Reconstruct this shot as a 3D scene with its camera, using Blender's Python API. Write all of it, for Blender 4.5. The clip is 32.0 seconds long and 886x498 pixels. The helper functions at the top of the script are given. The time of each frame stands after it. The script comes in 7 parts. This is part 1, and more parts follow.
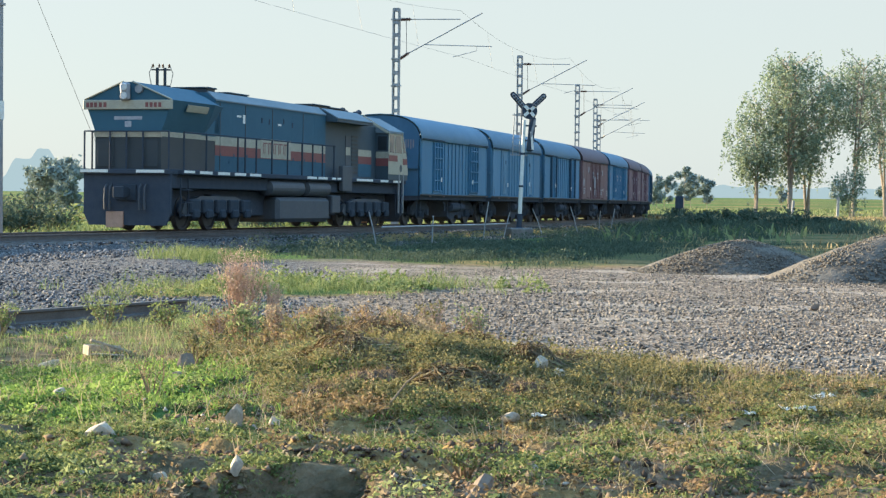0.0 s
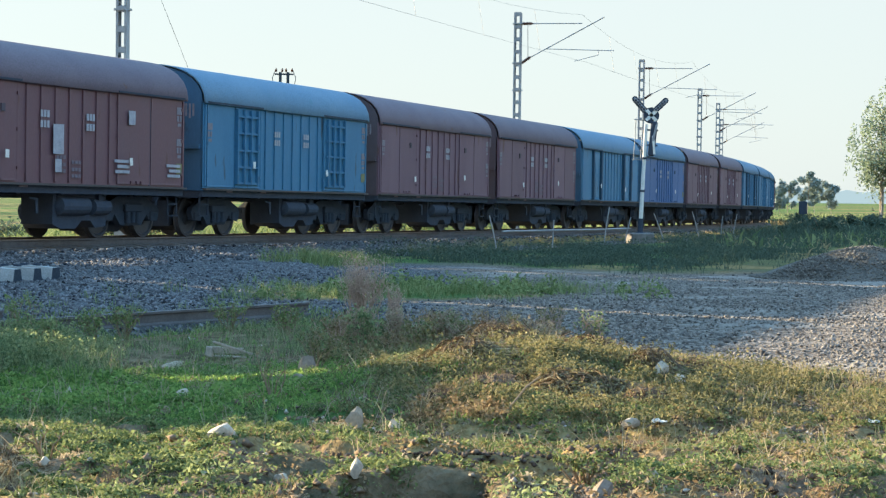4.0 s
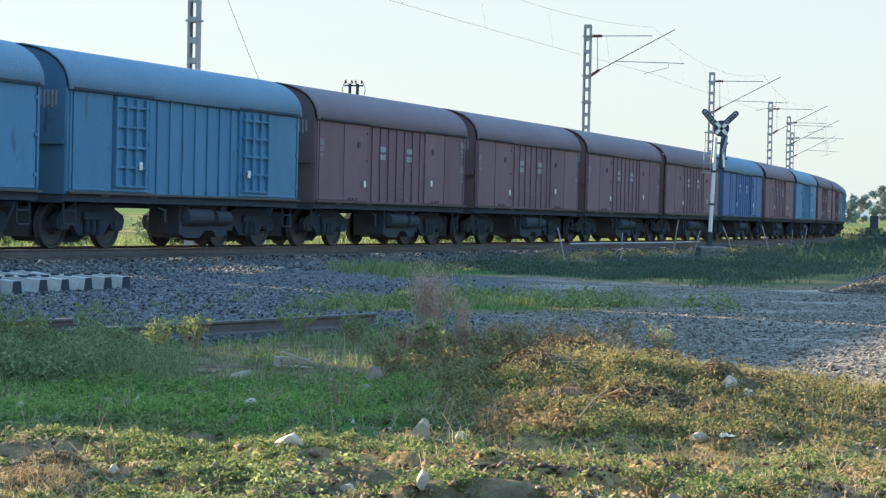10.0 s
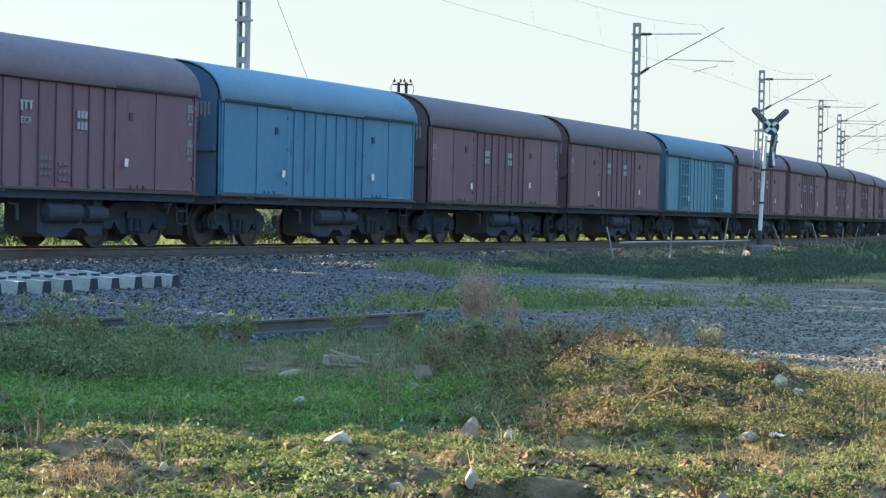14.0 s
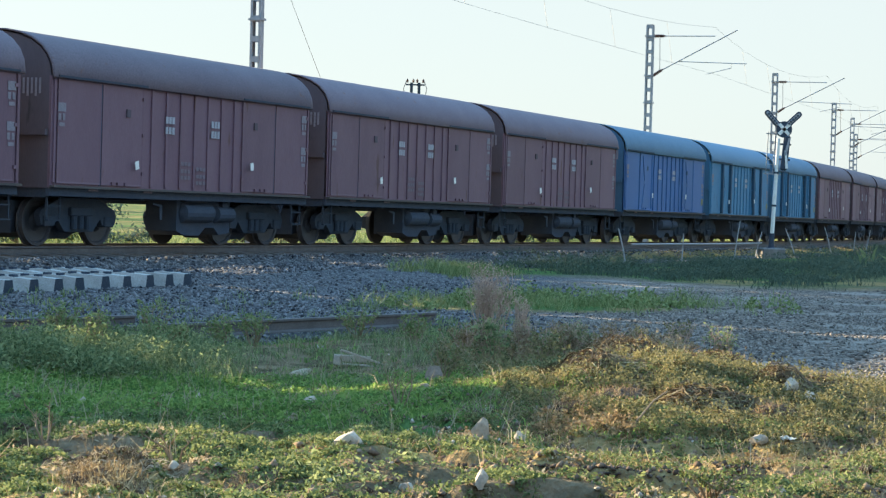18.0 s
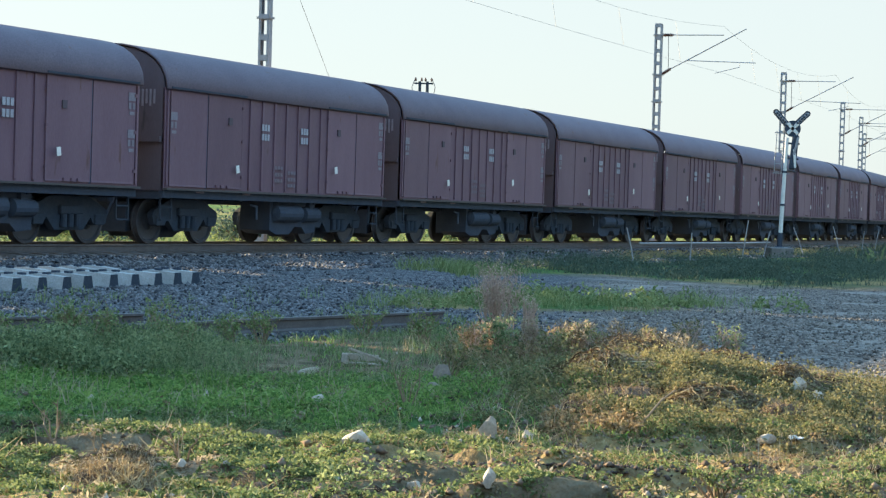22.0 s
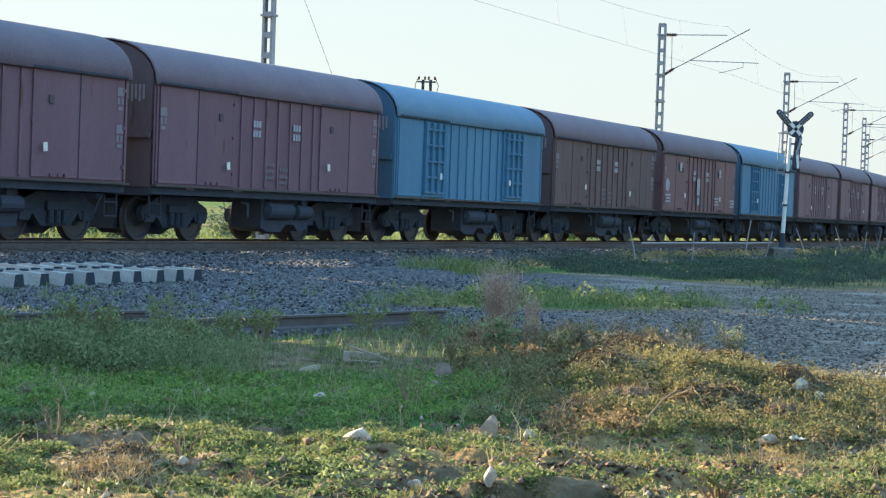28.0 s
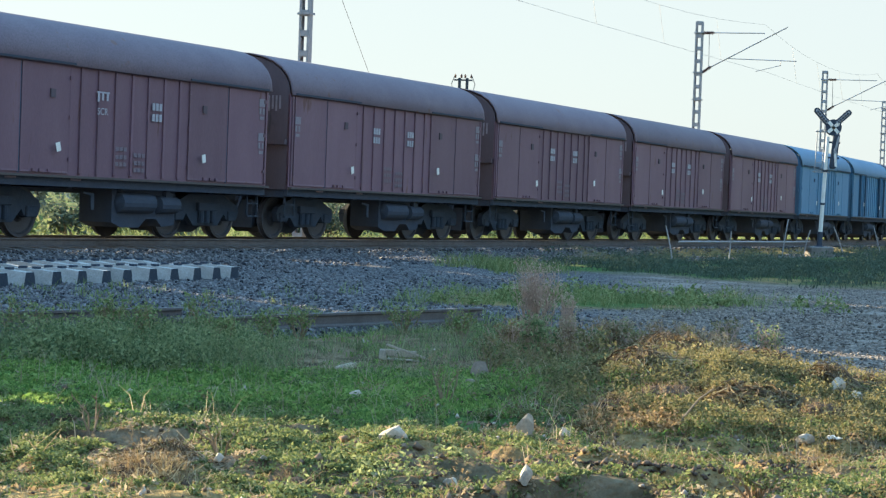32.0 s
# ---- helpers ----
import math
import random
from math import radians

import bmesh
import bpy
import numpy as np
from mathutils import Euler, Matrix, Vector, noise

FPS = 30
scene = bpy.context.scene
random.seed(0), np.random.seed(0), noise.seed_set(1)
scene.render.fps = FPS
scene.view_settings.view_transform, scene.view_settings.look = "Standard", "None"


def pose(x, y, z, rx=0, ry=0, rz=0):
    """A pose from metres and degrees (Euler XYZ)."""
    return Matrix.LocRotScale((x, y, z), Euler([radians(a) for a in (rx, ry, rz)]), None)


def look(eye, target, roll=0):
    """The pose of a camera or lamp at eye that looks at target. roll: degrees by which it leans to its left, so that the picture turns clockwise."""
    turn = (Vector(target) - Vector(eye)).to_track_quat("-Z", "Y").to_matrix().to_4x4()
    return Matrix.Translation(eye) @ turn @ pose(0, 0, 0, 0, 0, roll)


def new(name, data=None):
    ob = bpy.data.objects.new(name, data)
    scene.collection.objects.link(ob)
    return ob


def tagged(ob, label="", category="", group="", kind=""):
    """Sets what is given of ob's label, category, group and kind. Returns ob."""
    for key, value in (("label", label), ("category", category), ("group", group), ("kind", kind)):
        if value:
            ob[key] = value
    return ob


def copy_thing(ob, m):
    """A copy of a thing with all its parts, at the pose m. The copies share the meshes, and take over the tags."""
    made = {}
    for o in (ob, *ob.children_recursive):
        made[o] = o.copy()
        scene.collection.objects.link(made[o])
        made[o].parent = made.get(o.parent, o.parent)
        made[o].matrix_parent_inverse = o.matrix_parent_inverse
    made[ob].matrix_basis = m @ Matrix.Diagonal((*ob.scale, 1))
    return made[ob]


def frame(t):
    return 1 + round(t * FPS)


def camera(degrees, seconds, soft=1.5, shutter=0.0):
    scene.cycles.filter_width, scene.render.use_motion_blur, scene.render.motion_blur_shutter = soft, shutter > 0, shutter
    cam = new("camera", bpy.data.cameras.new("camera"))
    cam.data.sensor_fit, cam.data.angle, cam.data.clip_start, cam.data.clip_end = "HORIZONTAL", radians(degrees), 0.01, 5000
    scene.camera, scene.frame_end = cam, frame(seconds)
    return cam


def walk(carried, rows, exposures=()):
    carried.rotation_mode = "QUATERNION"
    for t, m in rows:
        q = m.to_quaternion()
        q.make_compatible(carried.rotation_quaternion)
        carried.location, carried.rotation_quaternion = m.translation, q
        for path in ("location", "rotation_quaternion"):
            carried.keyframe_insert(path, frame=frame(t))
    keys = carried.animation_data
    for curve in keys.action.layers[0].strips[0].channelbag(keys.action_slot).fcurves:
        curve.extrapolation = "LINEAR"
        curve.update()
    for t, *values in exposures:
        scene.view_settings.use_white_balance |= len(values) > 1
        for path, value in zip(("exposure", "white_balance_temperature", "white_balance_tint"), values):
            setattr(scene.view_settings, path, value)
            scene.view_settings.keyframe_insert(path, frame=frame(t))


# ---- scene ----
EYE = 1.65
cam = camera(26.5, 32.0, soft=1.3, shutter=0.0)
# seconds, and the turn in degrees: the camera stands on one spot and pans slowly
CAMERA_ROWS = [
    (0, 88.256, -0.582, -7.798),
    (0.5, 88.275, -0.562, -6.753),
    (1, 88.275, -0.688, -6.731),
    (1.5, 88.290, -0.854, -6.618),
    (2, 88.343, -0.878, -6.053),
    (2.5, 88.381, -0.878, -5.267),
    (3, 88.352, -0.930, -4.490),
    (3.5, 88.343, -0.862, -4.200),
    (5.5, 88.339, -0.696, -4.075),
    (6, 88.327, -0.747, -3.936),
    (6.5, 88.320, -0.828, -3.828),
    (7, 88.311, -0.929, -3.732),
    (7.5, 88.323, -1.017, -3.714),
    (8, 88.412, -1.060, -3.634),
    (8.5, 88.560, -1.193, -3.411),
    (9, 88.662, -1.119, -3.016),
    (9.5, 88.687, -1.060, -2.526),
    (10, 88.666, -1.144, -2.045),
    (10.5, 88.644, -1.203, -1.616),
    (11, 88.640, -1.272, -1.527),
    (11.5, 88.627, -1.255, -1.362),
    (12, 88.615, -1.287, -0.986),
    (12.5, 88.600, -1.056, -0.698),
    (13, 88.593, -0.911, -0.702),
    (13.5, 88.599, -1.022, -0.687),
    (14, 88.599, -1.105, -0.563),
    (14.5, 88.599, -1.138, -0.455),
    (16.5, 88.612, -1.774, -0.304),
    (17, 88.600, -1.656, -0.283),
    (17.5, 88.607, -1.770, -0.278),
    (18, 88.606, -1.512, -0.198),
    (18.5, 88.609, -1.355, -0.088),
    (19, 88.604, -1.331, 0.027),
    (19.5, 88.587, -1.293, 0.036),
    (20, 88.578, -1.298, 0.032),
    (20.5, 88.574, -1.365, 0.044),
    (21, 88.570, -1.405, 0.038),
    (21.5, 88.567, -1.571, 0.042),
    (22, 88.560, -1.603, 0.050),
    (22.5, 88.556, -1.452, 0.045),
    (23, 88.557, -1.566, 0.069),
    (23.5, 88.560, -1.850, 0.074),
    (24, 88.537, -2.177, 0.099),
    (24.5, 88.532, -2.136, 0.104),
    (25, 88.530, -1.995, 0.100),
    (25.5, 88.538, -2.155, 0.102),
    (27.5, 88.524, -2.011, 0.125),
    (28, 88.514, -1.920, 0.127),
    (28.5, 88.504, -2.145, 0.137),
    (29, 88.487, -2.267, 0.165),
    (29.5, 88.486, -2.255, 0.143),
    (30, 88.484, -1.944, 0.131),
    (30.5, 88.464, -2.064, 0.144),
    (31, 88.462, -2.076, 0.133),
    (31.5, 88.460, -2.022, 0.236),
    (32, 88.421, -1.994, 1.233),
]
walk(cam, [(t, pose(0, 0, EYE, rx, ry, rz)) for t, rx, ry, rz in CAMERA_ROWS], exposures=[(0.0, 1.30, 5850, 0), (1.0, 1.34, 5850, 0), (3.0, 1.46, 5850, 0), (32.0, 1.46, 5850, 0)])

# ---- light: low hazy sun behind the train ----
SUN_AZ, SUN_EL = -52.0, 14.0      # degrees from straight ahead (left is negative), above the horizon
world = bpy.data.worlds.new("hazy_evening_sky")
scene.world = world
world.use_nodes = True
wn = world.node_tree.nodes
sky = wn.new("ShaderNodeTexSky")
sky.sky_type, sky.sun_disc = "NISHITA", False
sky.sun_elevation, sky.sun_rotation = radians(SUN_EL), radians(SUN_AZ)
sky.air_density, sky.dust_density, sky.ozone_density = 1.0, 1.0, 2.0
wn["Background"].inputs["Strength"].default_value = 0.15
veil = wn.new("ShaderNodeMixRGB")      # the even white veil of haze over the clear sky
veil.inputs[0].default_value = 0.94
height = wn.new("ShaderNodeTexCoord")
split = wn.new("ShaderNodeSeparateXYZ")
rise = wn.new("ShaderNodeValToRGB")      # white over the horizon, bluer towards the zenith
rise.color_ramp.interpolation = "EASE"
rise.color_ramp.elements[0].position, rise.color_ramp.elements[1].position = 0.16, 0.64
rise.color_ramp.elements[0].color, rise.color_ramp.elements[1].color = (0.373, 0.360, 0.338, 1), (0.33, 0.57, 0.90, 1)
lift = wn.new("ShaderNodeVectorMath")
lift.operation, lift.inputs[1].default_value = "SCALE", (0, 0, 0)
lift.inputs["Scale"].default_value = 5.8
world.node_tree.links.new(height.outputs["Generated"], split.inputs[0])
world.node_tree.links.new(split.outputs["Z"], rise.inputs[0])
world.node_tree.links.new(rise.outputs[0], lift.inputs[0])
world.node_tree.links.new(lift.outputs[0], veil.inputs[2])
world.node_tree.links.new(sky.outputs[0], veil.inputs[1])
world.node_tree.links.new(veil.outputs[0], wn["Background"].inputs["Color"])
sun_data = bpy.data.lights.new("sun", "SUN")
sun_data.energy, sun_data.angle, sun_data.color = 9.6, radians(0.6), (1.0, 0.735, 0.46)
sun = new("sun", sun_data)
sun_dir = Vector((math.sin(radians(SUN_AZ)) * math.cos(radians(SUN_EL)), math.cos(radians(SUN_AZ)) * math.cos(radians(SUN_EL)), math.sin(radians(SUN_EL))))
sun.matrix_basis = look(sun_dir * 60, (0, 0, 0))

# ---- materials ----
def material(name, base, other=None, rough=0.8, metal=0.0, scale=6.0, fine=60.0, bump=0.3, spot=None, spot_at=0.62, streak=0.0, vary=0.0, dist=0.01):
    """A procedural surface: two colours mixed by a coarse noise, speckled by a fine one, with relief."""
    m = bpy.data.materials.new(name)
    m.use_nodes = True
    nt = m.node_tree
    b = nt.nodes["Principled BSDF"]
    b.inputs["Roughness"].default_value, b.inputs["Metallic"].default_value = rough, metal
    b.inputs["Specular IOR Level"].default_value = 0.06 if rough > 0.84 else 0.35
    co = nt.nodes.new("ShaderNodeTexCoord")
    src = co.outputs["Object"]
    if streak:
        mp = nt.nodes.new("ShaderNodeMapping")
        mp.inputs["Scale"].default_value = (1, 1, streak)
        nt.links.new(src, mp.inputs["Vector"])
        src = mp.outputs[0]
    if vary:
        info = nt.nodes.new("ShaderNodeObjectInfo")
        add = nt.nodes.new("ShaderNodeVectorMath")
        mul = nt.nodes.new("ShaderNodeMath")
        mul.operation, mul.inputs[1].default_value = "MULTIPLY", 40.0
        nt.links.new(info.outputs["Random"], mul.inputs[0])
        nt.links.new(src, add.inputs[0])
        nt.links.new(mul.outputs[0], add.inputs[1])
        src = add.outputs[0]
    big = nt.nodes.new("ShaderNodeTexNoise")
    big.inputs["Scale"].default_value, big.inputs["Detail"].default_value, big.inputs["Roughness"].default_value = scale, 5, 0.65
    small = nt.nodes.new("ShaderNodeTexNoise")
    small.inputs["Scale"].default_value, small.inputs["Detail"].default_value = fine, 3
    for n in (big, small):
        nt.links.new(src, n.inputs["Vector"])
    ramp = nt.nodes.new("ShaderNodeValToRGB")
    ramp.color_ramp.elements[0].position, ramp.color_ramp.elements[1].position = 0.35, 0.68
    ramp.color_ramp.elements[0].color = (*base, 1)
    ramp.color_ramp.elements[1].color = (*(other or [c * 0.7 for c in base]), 1)
    nt.links.new(big.outputs["Fac"], ramp.inputs[0])
    out = ramp.outputs[0]
    grain = nt.nodes.new("ShaderNodeMixRGB")
    grain.blend_type, grain.inputs[0].default_value = "OVERLAY", 0.18 if streak else 0.45
    nt.links.new(out, grain.inputs[1])
    nt.links.new(small.outputs["Fac"], grain.inputs[2])
    out = grain.outputs[0]
    if spot:
        sr = nt.nodes.new("ShaderNodeValToRGB")
        sr.color_ramp.elements[0].position, sr.color_ramp.elements[1].position = spot_at, spot_at + 0.06
        med = nt.nodes.new("ShaderNodeTexNoise")
        med.inputs["Scale"].default_value, med.inputs["Detail"].default_value = scale * 2.7, 6
        nt.links.new(src, med.inputs["Vector"])
        nt.links.new(med.outputs["Fac"], sr.inputs[0])
        mix = nt.nodes.new("ShaderNodeMixRGB")
        mix.inputs[2].default_value = (*spot, 1)
        nt.links.new(sr.outputs[0], mix.inputs[0])
        nt.links.new(out, mix.inputs[1])
        out = mix.outputs[0]
    if vary:
        hsv = nt.nodes.new("ShaderNodeHueSaturation")
        rng = nt.nodes.new("ShaderNodeMapRange")
        rng.inputs[3].default_value, rng.inputs[4].default_value = 1 - vary, 1 + vary
        nt.links.new(info.outputs["Random"], rng.inputs[0])
        nt.links.new(rng.outputs[0], hsv.inputs["Value"])
        nt.links.new(out, hsv.inputs["Color"])
        out = hsv.outputs[0]
    nt.links.new(out, b.inputs["Base Color"])
    if bump:
        bp = nt.nodes.new("ShaderNodeBump")
        bp.inputs["Strength"].default_value, bp.inputs["Distance"].default_value = bump, dist
        nt.links.new(small.outputs["Fac"], bp.inputs["Height"])
        nt.links.new(bp.outputs[0], b.inputs["Normal"])
    return m


def leafy(name, a, c, through_light=0.35):
    """Leaves and blades: two greens by island, and light shining through."""
    m = bpy.data.materials.new(name)
    m.use_nodes = True
    nt = m.node_tree
    b = nt.nodes["Principled BSDF"]
    b.inputs["Roughness"].default_value = 0.75
    b.inputs["Specular IOR Level"].default_value = 0.08
    geo = nt.nodes.new("ShaderNodeNewGeometry")
    ramp = nt.nodes.new("ShaderNodeValToRGB")
    ramp.color_ramp.elements[0].color, ramp.color_ramp.elements[1].color = (*a, 1), (*c, 1)
    nt.links.new(geo.outputs["Random Per Island"], ramp.inputs[0])
    nt.links.new(ramp.outputs[0], b.inputs["Base Color"])
    tr = nt.nodes.new("ShaderNodeBsdfTranslucent")
    mix = nt.nodes.new("ShaderNodeMixShader")
    mix.inputs[0].default_value = through_light
    nt.links.new(ramp.outputs[0], tr.inputs["Color"])
    nt.links.new(b.outputs[0], mix.inputs[1])
    nt.links.new(tr.outputs[0], mix.inputs[2])
    nt.links.new(mix.outputs[0], nt.nodes["Material Output"].inputs["Surface"])
    return m


RUST = (0.10, 0.05, 0.03)
M = {
    "brown": material("faded_brown_wagon_paint", (0.128, 0.074, 0.098), (0.155, 0.094, 0.118), 0.6, 0, 1.3, 40, 0.15, (0.10, 0.05, 0.045), 0.66, 0.25, 0.12),
    "red": material("fresh_red_oxide_wagon_paint", (0.138, 0.070, 0.080), (0.128, 0.072, 0.084), 0.55, 0, 1.3, 40, 0.15, (0.11, 0.05, 0.04), 0.66, 0.25),
    "umber": material("old_dark_brown_wagon_paint", (0.105, 0.069, 0.071), (0.132, 0.087, 0.086), 0.7, 0, 1.5, 40, 0.2, (0.07, 0.045, 0.04), 0.6, 0.25),
    "light": material("faded_light_blue_wagon_paint", (0.060, 0.164, 0.280), (0.082, 0.196, 0.308), 0.6, 0, 1.2, 40, 0.15, (0.05, 0.11, 0.16), 0.66, 0.25, 0.08),
    "pale": material("chalky_grey_blue_wagon_paint", (0.105, 0.215, 0.300), (0.130, 0.250, 0.330), 0.7, 0, 1.2, 40, 0.15, (0.07, 0.13, 0.17), 0.64, 0.25),
    "deep": material("deep_blue_wagon_paint", (0.038, 0.100, 0.250), (0.048, 0.118, 0.272), 0.55, 0, 1.2, 40, 0.15, (0.03, 0.07, 0.16), 0.67, 0.25, 0.08),
    "teal": material("dark_teal_blue_wagon_paint", (0.048, 0.152, 0.268), (0.066, 0.182, 0.300), 0.6, 0, 1.2, 40, 0.15, (0.04, 0.08, 0.12), 0.64, 0.25),
    # end walls: a darker, greyer mix than the side paint
    "end_brown": material("darker_brown_end_paint", (0.078, 0.062, 0.074), (0.096, 0.076, 0.088), 0.75, 0, 1.5, 40, 0.2, (0.05, 0.042, 0.05), 0.6, 0.25),
    "end_blue": material("darker_blue_end_paint", (0.040, 0.100, 0.180), (0.052, 0.118, 0.200), 0.75, 0, 1.5, 40, 0.2, (0.03, 0.06, 0.10), 0.6, 0.25),
    "roof_brown": material("dusty_brown_roof", (0.116, 0.090, 0.110), (0.140, 0.111, 0.130), 0.75, 0, 1.0, 30, 0.15, (0.13, 0.08, 0.075), 0.66, 0, 0.12),
    "roof_blue": material("dusty_blue_roof", (0.094, 0.166, 0.240), (0.118, 0.190, 0.260), 0.75, 0, 1.0, 30, 0.15, (0.09, 0.17, 0.23), 0.66, 0, 0.12),
    "black": material("dusty_black_steel", (0.046, 0.058, 0.080), (0.060, 0.070, 0.090), 0.85, 0, 4, 60, 0.3),
    "bogie": material("grimy_cast_steel", (0.038, 0.050, 0.068), (0.052, 0.060, 0.074), 0.85, 0, 3, 50, 0.35),
    "wheel": material("worn_wheel_steel", (0.058, 0.062, 0.072), (0.048, 0.050, 0.056), 0.6, 0.2, 5, 60, 0.15),
    "white": material("chalk_white_paint", (0.72, 0.72, 0.68), (0.62, 0.61, 0.56), 0.7, 0, 5, 60, 0.1),
    "mark": material("dusty_lettering_paint", (0.38, 0.38, 0.41), (0.28, 0.28, 0.31), 0.8, 0, 6, 60, 0.1),
    "dim": material("dulled_lettering_paint", (0.235, 0.215, 0.24), (0.18, 0.16, 0.18), 0.8, 0, 6, 60, 0.1),
    "faint": material("worn_off_lettering_paint", (0.175, 0.145, 0.165), (0.145, 0.115, 0.135), 0.8, 0, 6, 60, 0.1),
    "yellow": material("faded_yellow_paint", (0.22, 0.20, 0.08), (0.14, 0.16, 0.10), 0.7, 0, 5, 60, 0.1),
    "gal": material("dull_galvanised_steel", (0.30, 0.31, 0.33), (0.23, 0.24, 0.26), 0.55, 0.3, 5, 60, 0.15),
    "porcelain": material("brown_porcelain", (0.12, 0.06, 0.045), None, 0.35, 0, 5, 30, 0.05),
    "wire": material("dull_copper_wire", (0.20, 0.19, 0.18), None, 0.5, 0.4, 5, 30, 0.05),
    "rail": material("rusty_rail_steel", (0.125, 0.115, 0.112), (0.085, 0.078, 0.076), 0.7, 0.2, 5, 70, 0.3),
    "concrete": material("weathered_concrete", (0.40, 0.39, 0.37), (0.30, 0.29, 0.27), 0.9, 0, 2.5, 50, 0.3, None, 0.6, 0, 0.12),
    "rust_dark": material("dark_rusted_slat_paint", (0.026, 0.060, 0.105), (0.040, 0.075, 0.115), 0.8, 0, 2, 50, 0.3),
    "worn": material("worn_grey_blue_door_paint", (0.110, 0.210, 0.310), (0.150, 0.250, 0.340), 0.75, 0, 1.6, 50, 0.2, (0.06, 0.09, 0.12), 0.60, 0.3),
    "lip": material("dusty_sill_steel", (0.085, 0.075, 0.070), (0.060, 0.052, 0.050), 0.8, 0, 2, 50, 0.3),
    "sleeper": material("dusty_concrete_sleeper", (0.20, 0.19, 0.18), (0.14, 0.13, 0.125), 0.9, 0, 3, 50, 0.3, None, 0.6, 0, 0.1),
    "stone": material("pale_rubble_stone", (0.42, 0.36, 0.28), (0.31, 0.265, 0.21), 0.9, 0, 5, 50, 0.5, None, 0.6, 0, 0.15),
    "rock": material("brown_field_rock", (0.22, 0.17, 0.13), (0.15, 0.12, 0.10), 0.9, 0, 5, 50, 0.5),
    "bark": material("pale_eucalyptus_bark", (0.36, 0.31, 0.26), (0.24, 0.20, 0.16), 0.85, 0, 4, 40, 0.4),
    "stem": material("dry_brown_stem", (0.24, 0.18, 0.12), (0.18, 0.13, 0.08), 0.9, 0, 4, 40, 0.3),
    "grass": leafy("fresh_green_grass", (0.078, 0.150, 0.034), (0.285, 0.375, 0.105), 0.45),
    "strip_grass": leafy("dull_green_strip_grass", (0.095, 0.140, 0.045), (0.290, 0.320, 0.140), 0.3),
    "weed": leafy("dusty_green_weeds", (0.068, 0.104, 0.046), (0.300, 0.330, 0.155), 0.45),
    "dry": leafy("dry_straw_grass", (0.200, 0.150, 0.075), (0.460, 0.380, 0.220), 0.3),
    "straw_leaf": leafy("pale_straw_seed_heads", (0.260, 0.205, 0.130), (0.390, 0.325, 0.220), 0.4),
    "pale_straw": leafy("bleached_straw_stems", (0.400, 0.320, 0.210), (0.540, 0.450, 0.320), 0.4),
    "bush": leafy("dusty_green_bush", (0.048, 0.072, 0.054), (0.105, 0.132, 0.090), 0.3),
    "creeper": leafy("creeping_weed_leaves", (0.060, 0.094, 0.034), (0.245, 0.268, 0.105), 0.35),
    "olive": leafy("olive_yellow_weeds", (0.080, 0.086, 0.038), (0.285, 0.245, 0.115), 0.35),
    "rusty_grass": leafy("rust_brown_dry_grass", (0.125, 0.086, 0.046), (0.360, 0.262, 0.145), 0.35),
    # grey-green paled in the base colour to imitate haze on far trees
    "far_leaf": leafy("haze_paled_far_foliage", (0.210, 0.255, 0.240), (0.270, 0.315, 0.295), 0.1),
    "eucalyptus": leafy("grey_green_eucalyptus_leaves", (0.165, 0.215, 0.150), (0.265, 0.315, 0.225), 0.32),
}

# ---- mesh helpers ----
def mesh_of(name, bm, mat, smooth=False):
    me = bpy.data.meshes.new(name)
    bm.to_mesh(me)
    bm.free()
    me.materials.append(mat)
    if smooth:
        me.polygons.foreach_set("use_smooth", [True] * len(me.polygons))
    return me


def part(name, bm, mat, parent=None, label="", m=None, smooth=False):
    """One mesh object under a thing or a part; bm is a bmesh or a ready mesh."""
    me = bm if isinstance(bm, bpy.types.Mesh) else mesh_of(name, bm, mat, smooth)
    ob = new(name, me)
    if parent is not None:
        ob.parent = parent
    if m is not None:
        ob.matrix_basis = m
    if "lettering" in name:
        return tagged(ob, label, kind="stuff")
    return tagged(ob, label) if label else ob


def thing(name, label, category, m=None, group="", kind=""):
    ob = new(name)
    if m is not None:
        ob.matrix_basis = m
    return tagged(ob, label, category, group, kind)


def box(bm, x0, x1, y0, y1, z0, z1, bevel=0.0, m=None):
    r = bmesh.ops.create_cube(bm, size=1)
    for v in r["verts"]:
        v.co = Vector(((x0 + x1) / 2 + v.co.x * (x1 - x0), (y0 + y1) / 2 + v.co.y * (y1 - y0), (z0 + z1) / 2 + v.co.z * (z1 - z0)))
    vs = r["verts"]
    if bevel:
        es = list({e for v in vs for e in v.link_edges})
        o = bmesh.ops.bevel(bm, geom=es, offset=bevel, segments=1, affect="EDGES")
        vs = o["verts"]
        vs = list({v for f in o["faces"] for v in f.verts} | {v for v in r["verts"] if v.is_valid})
    if m is not None:
        bmesh.ops.transform(bm, matrix=m, verts=[v for v in vs if v.is_valid])
    return bm


def boxes(*rows, bevel=0.0):
    bm = bmesh.new()
    for r in rows:
        box(bm, *r, bevel=bevel)
    return bm


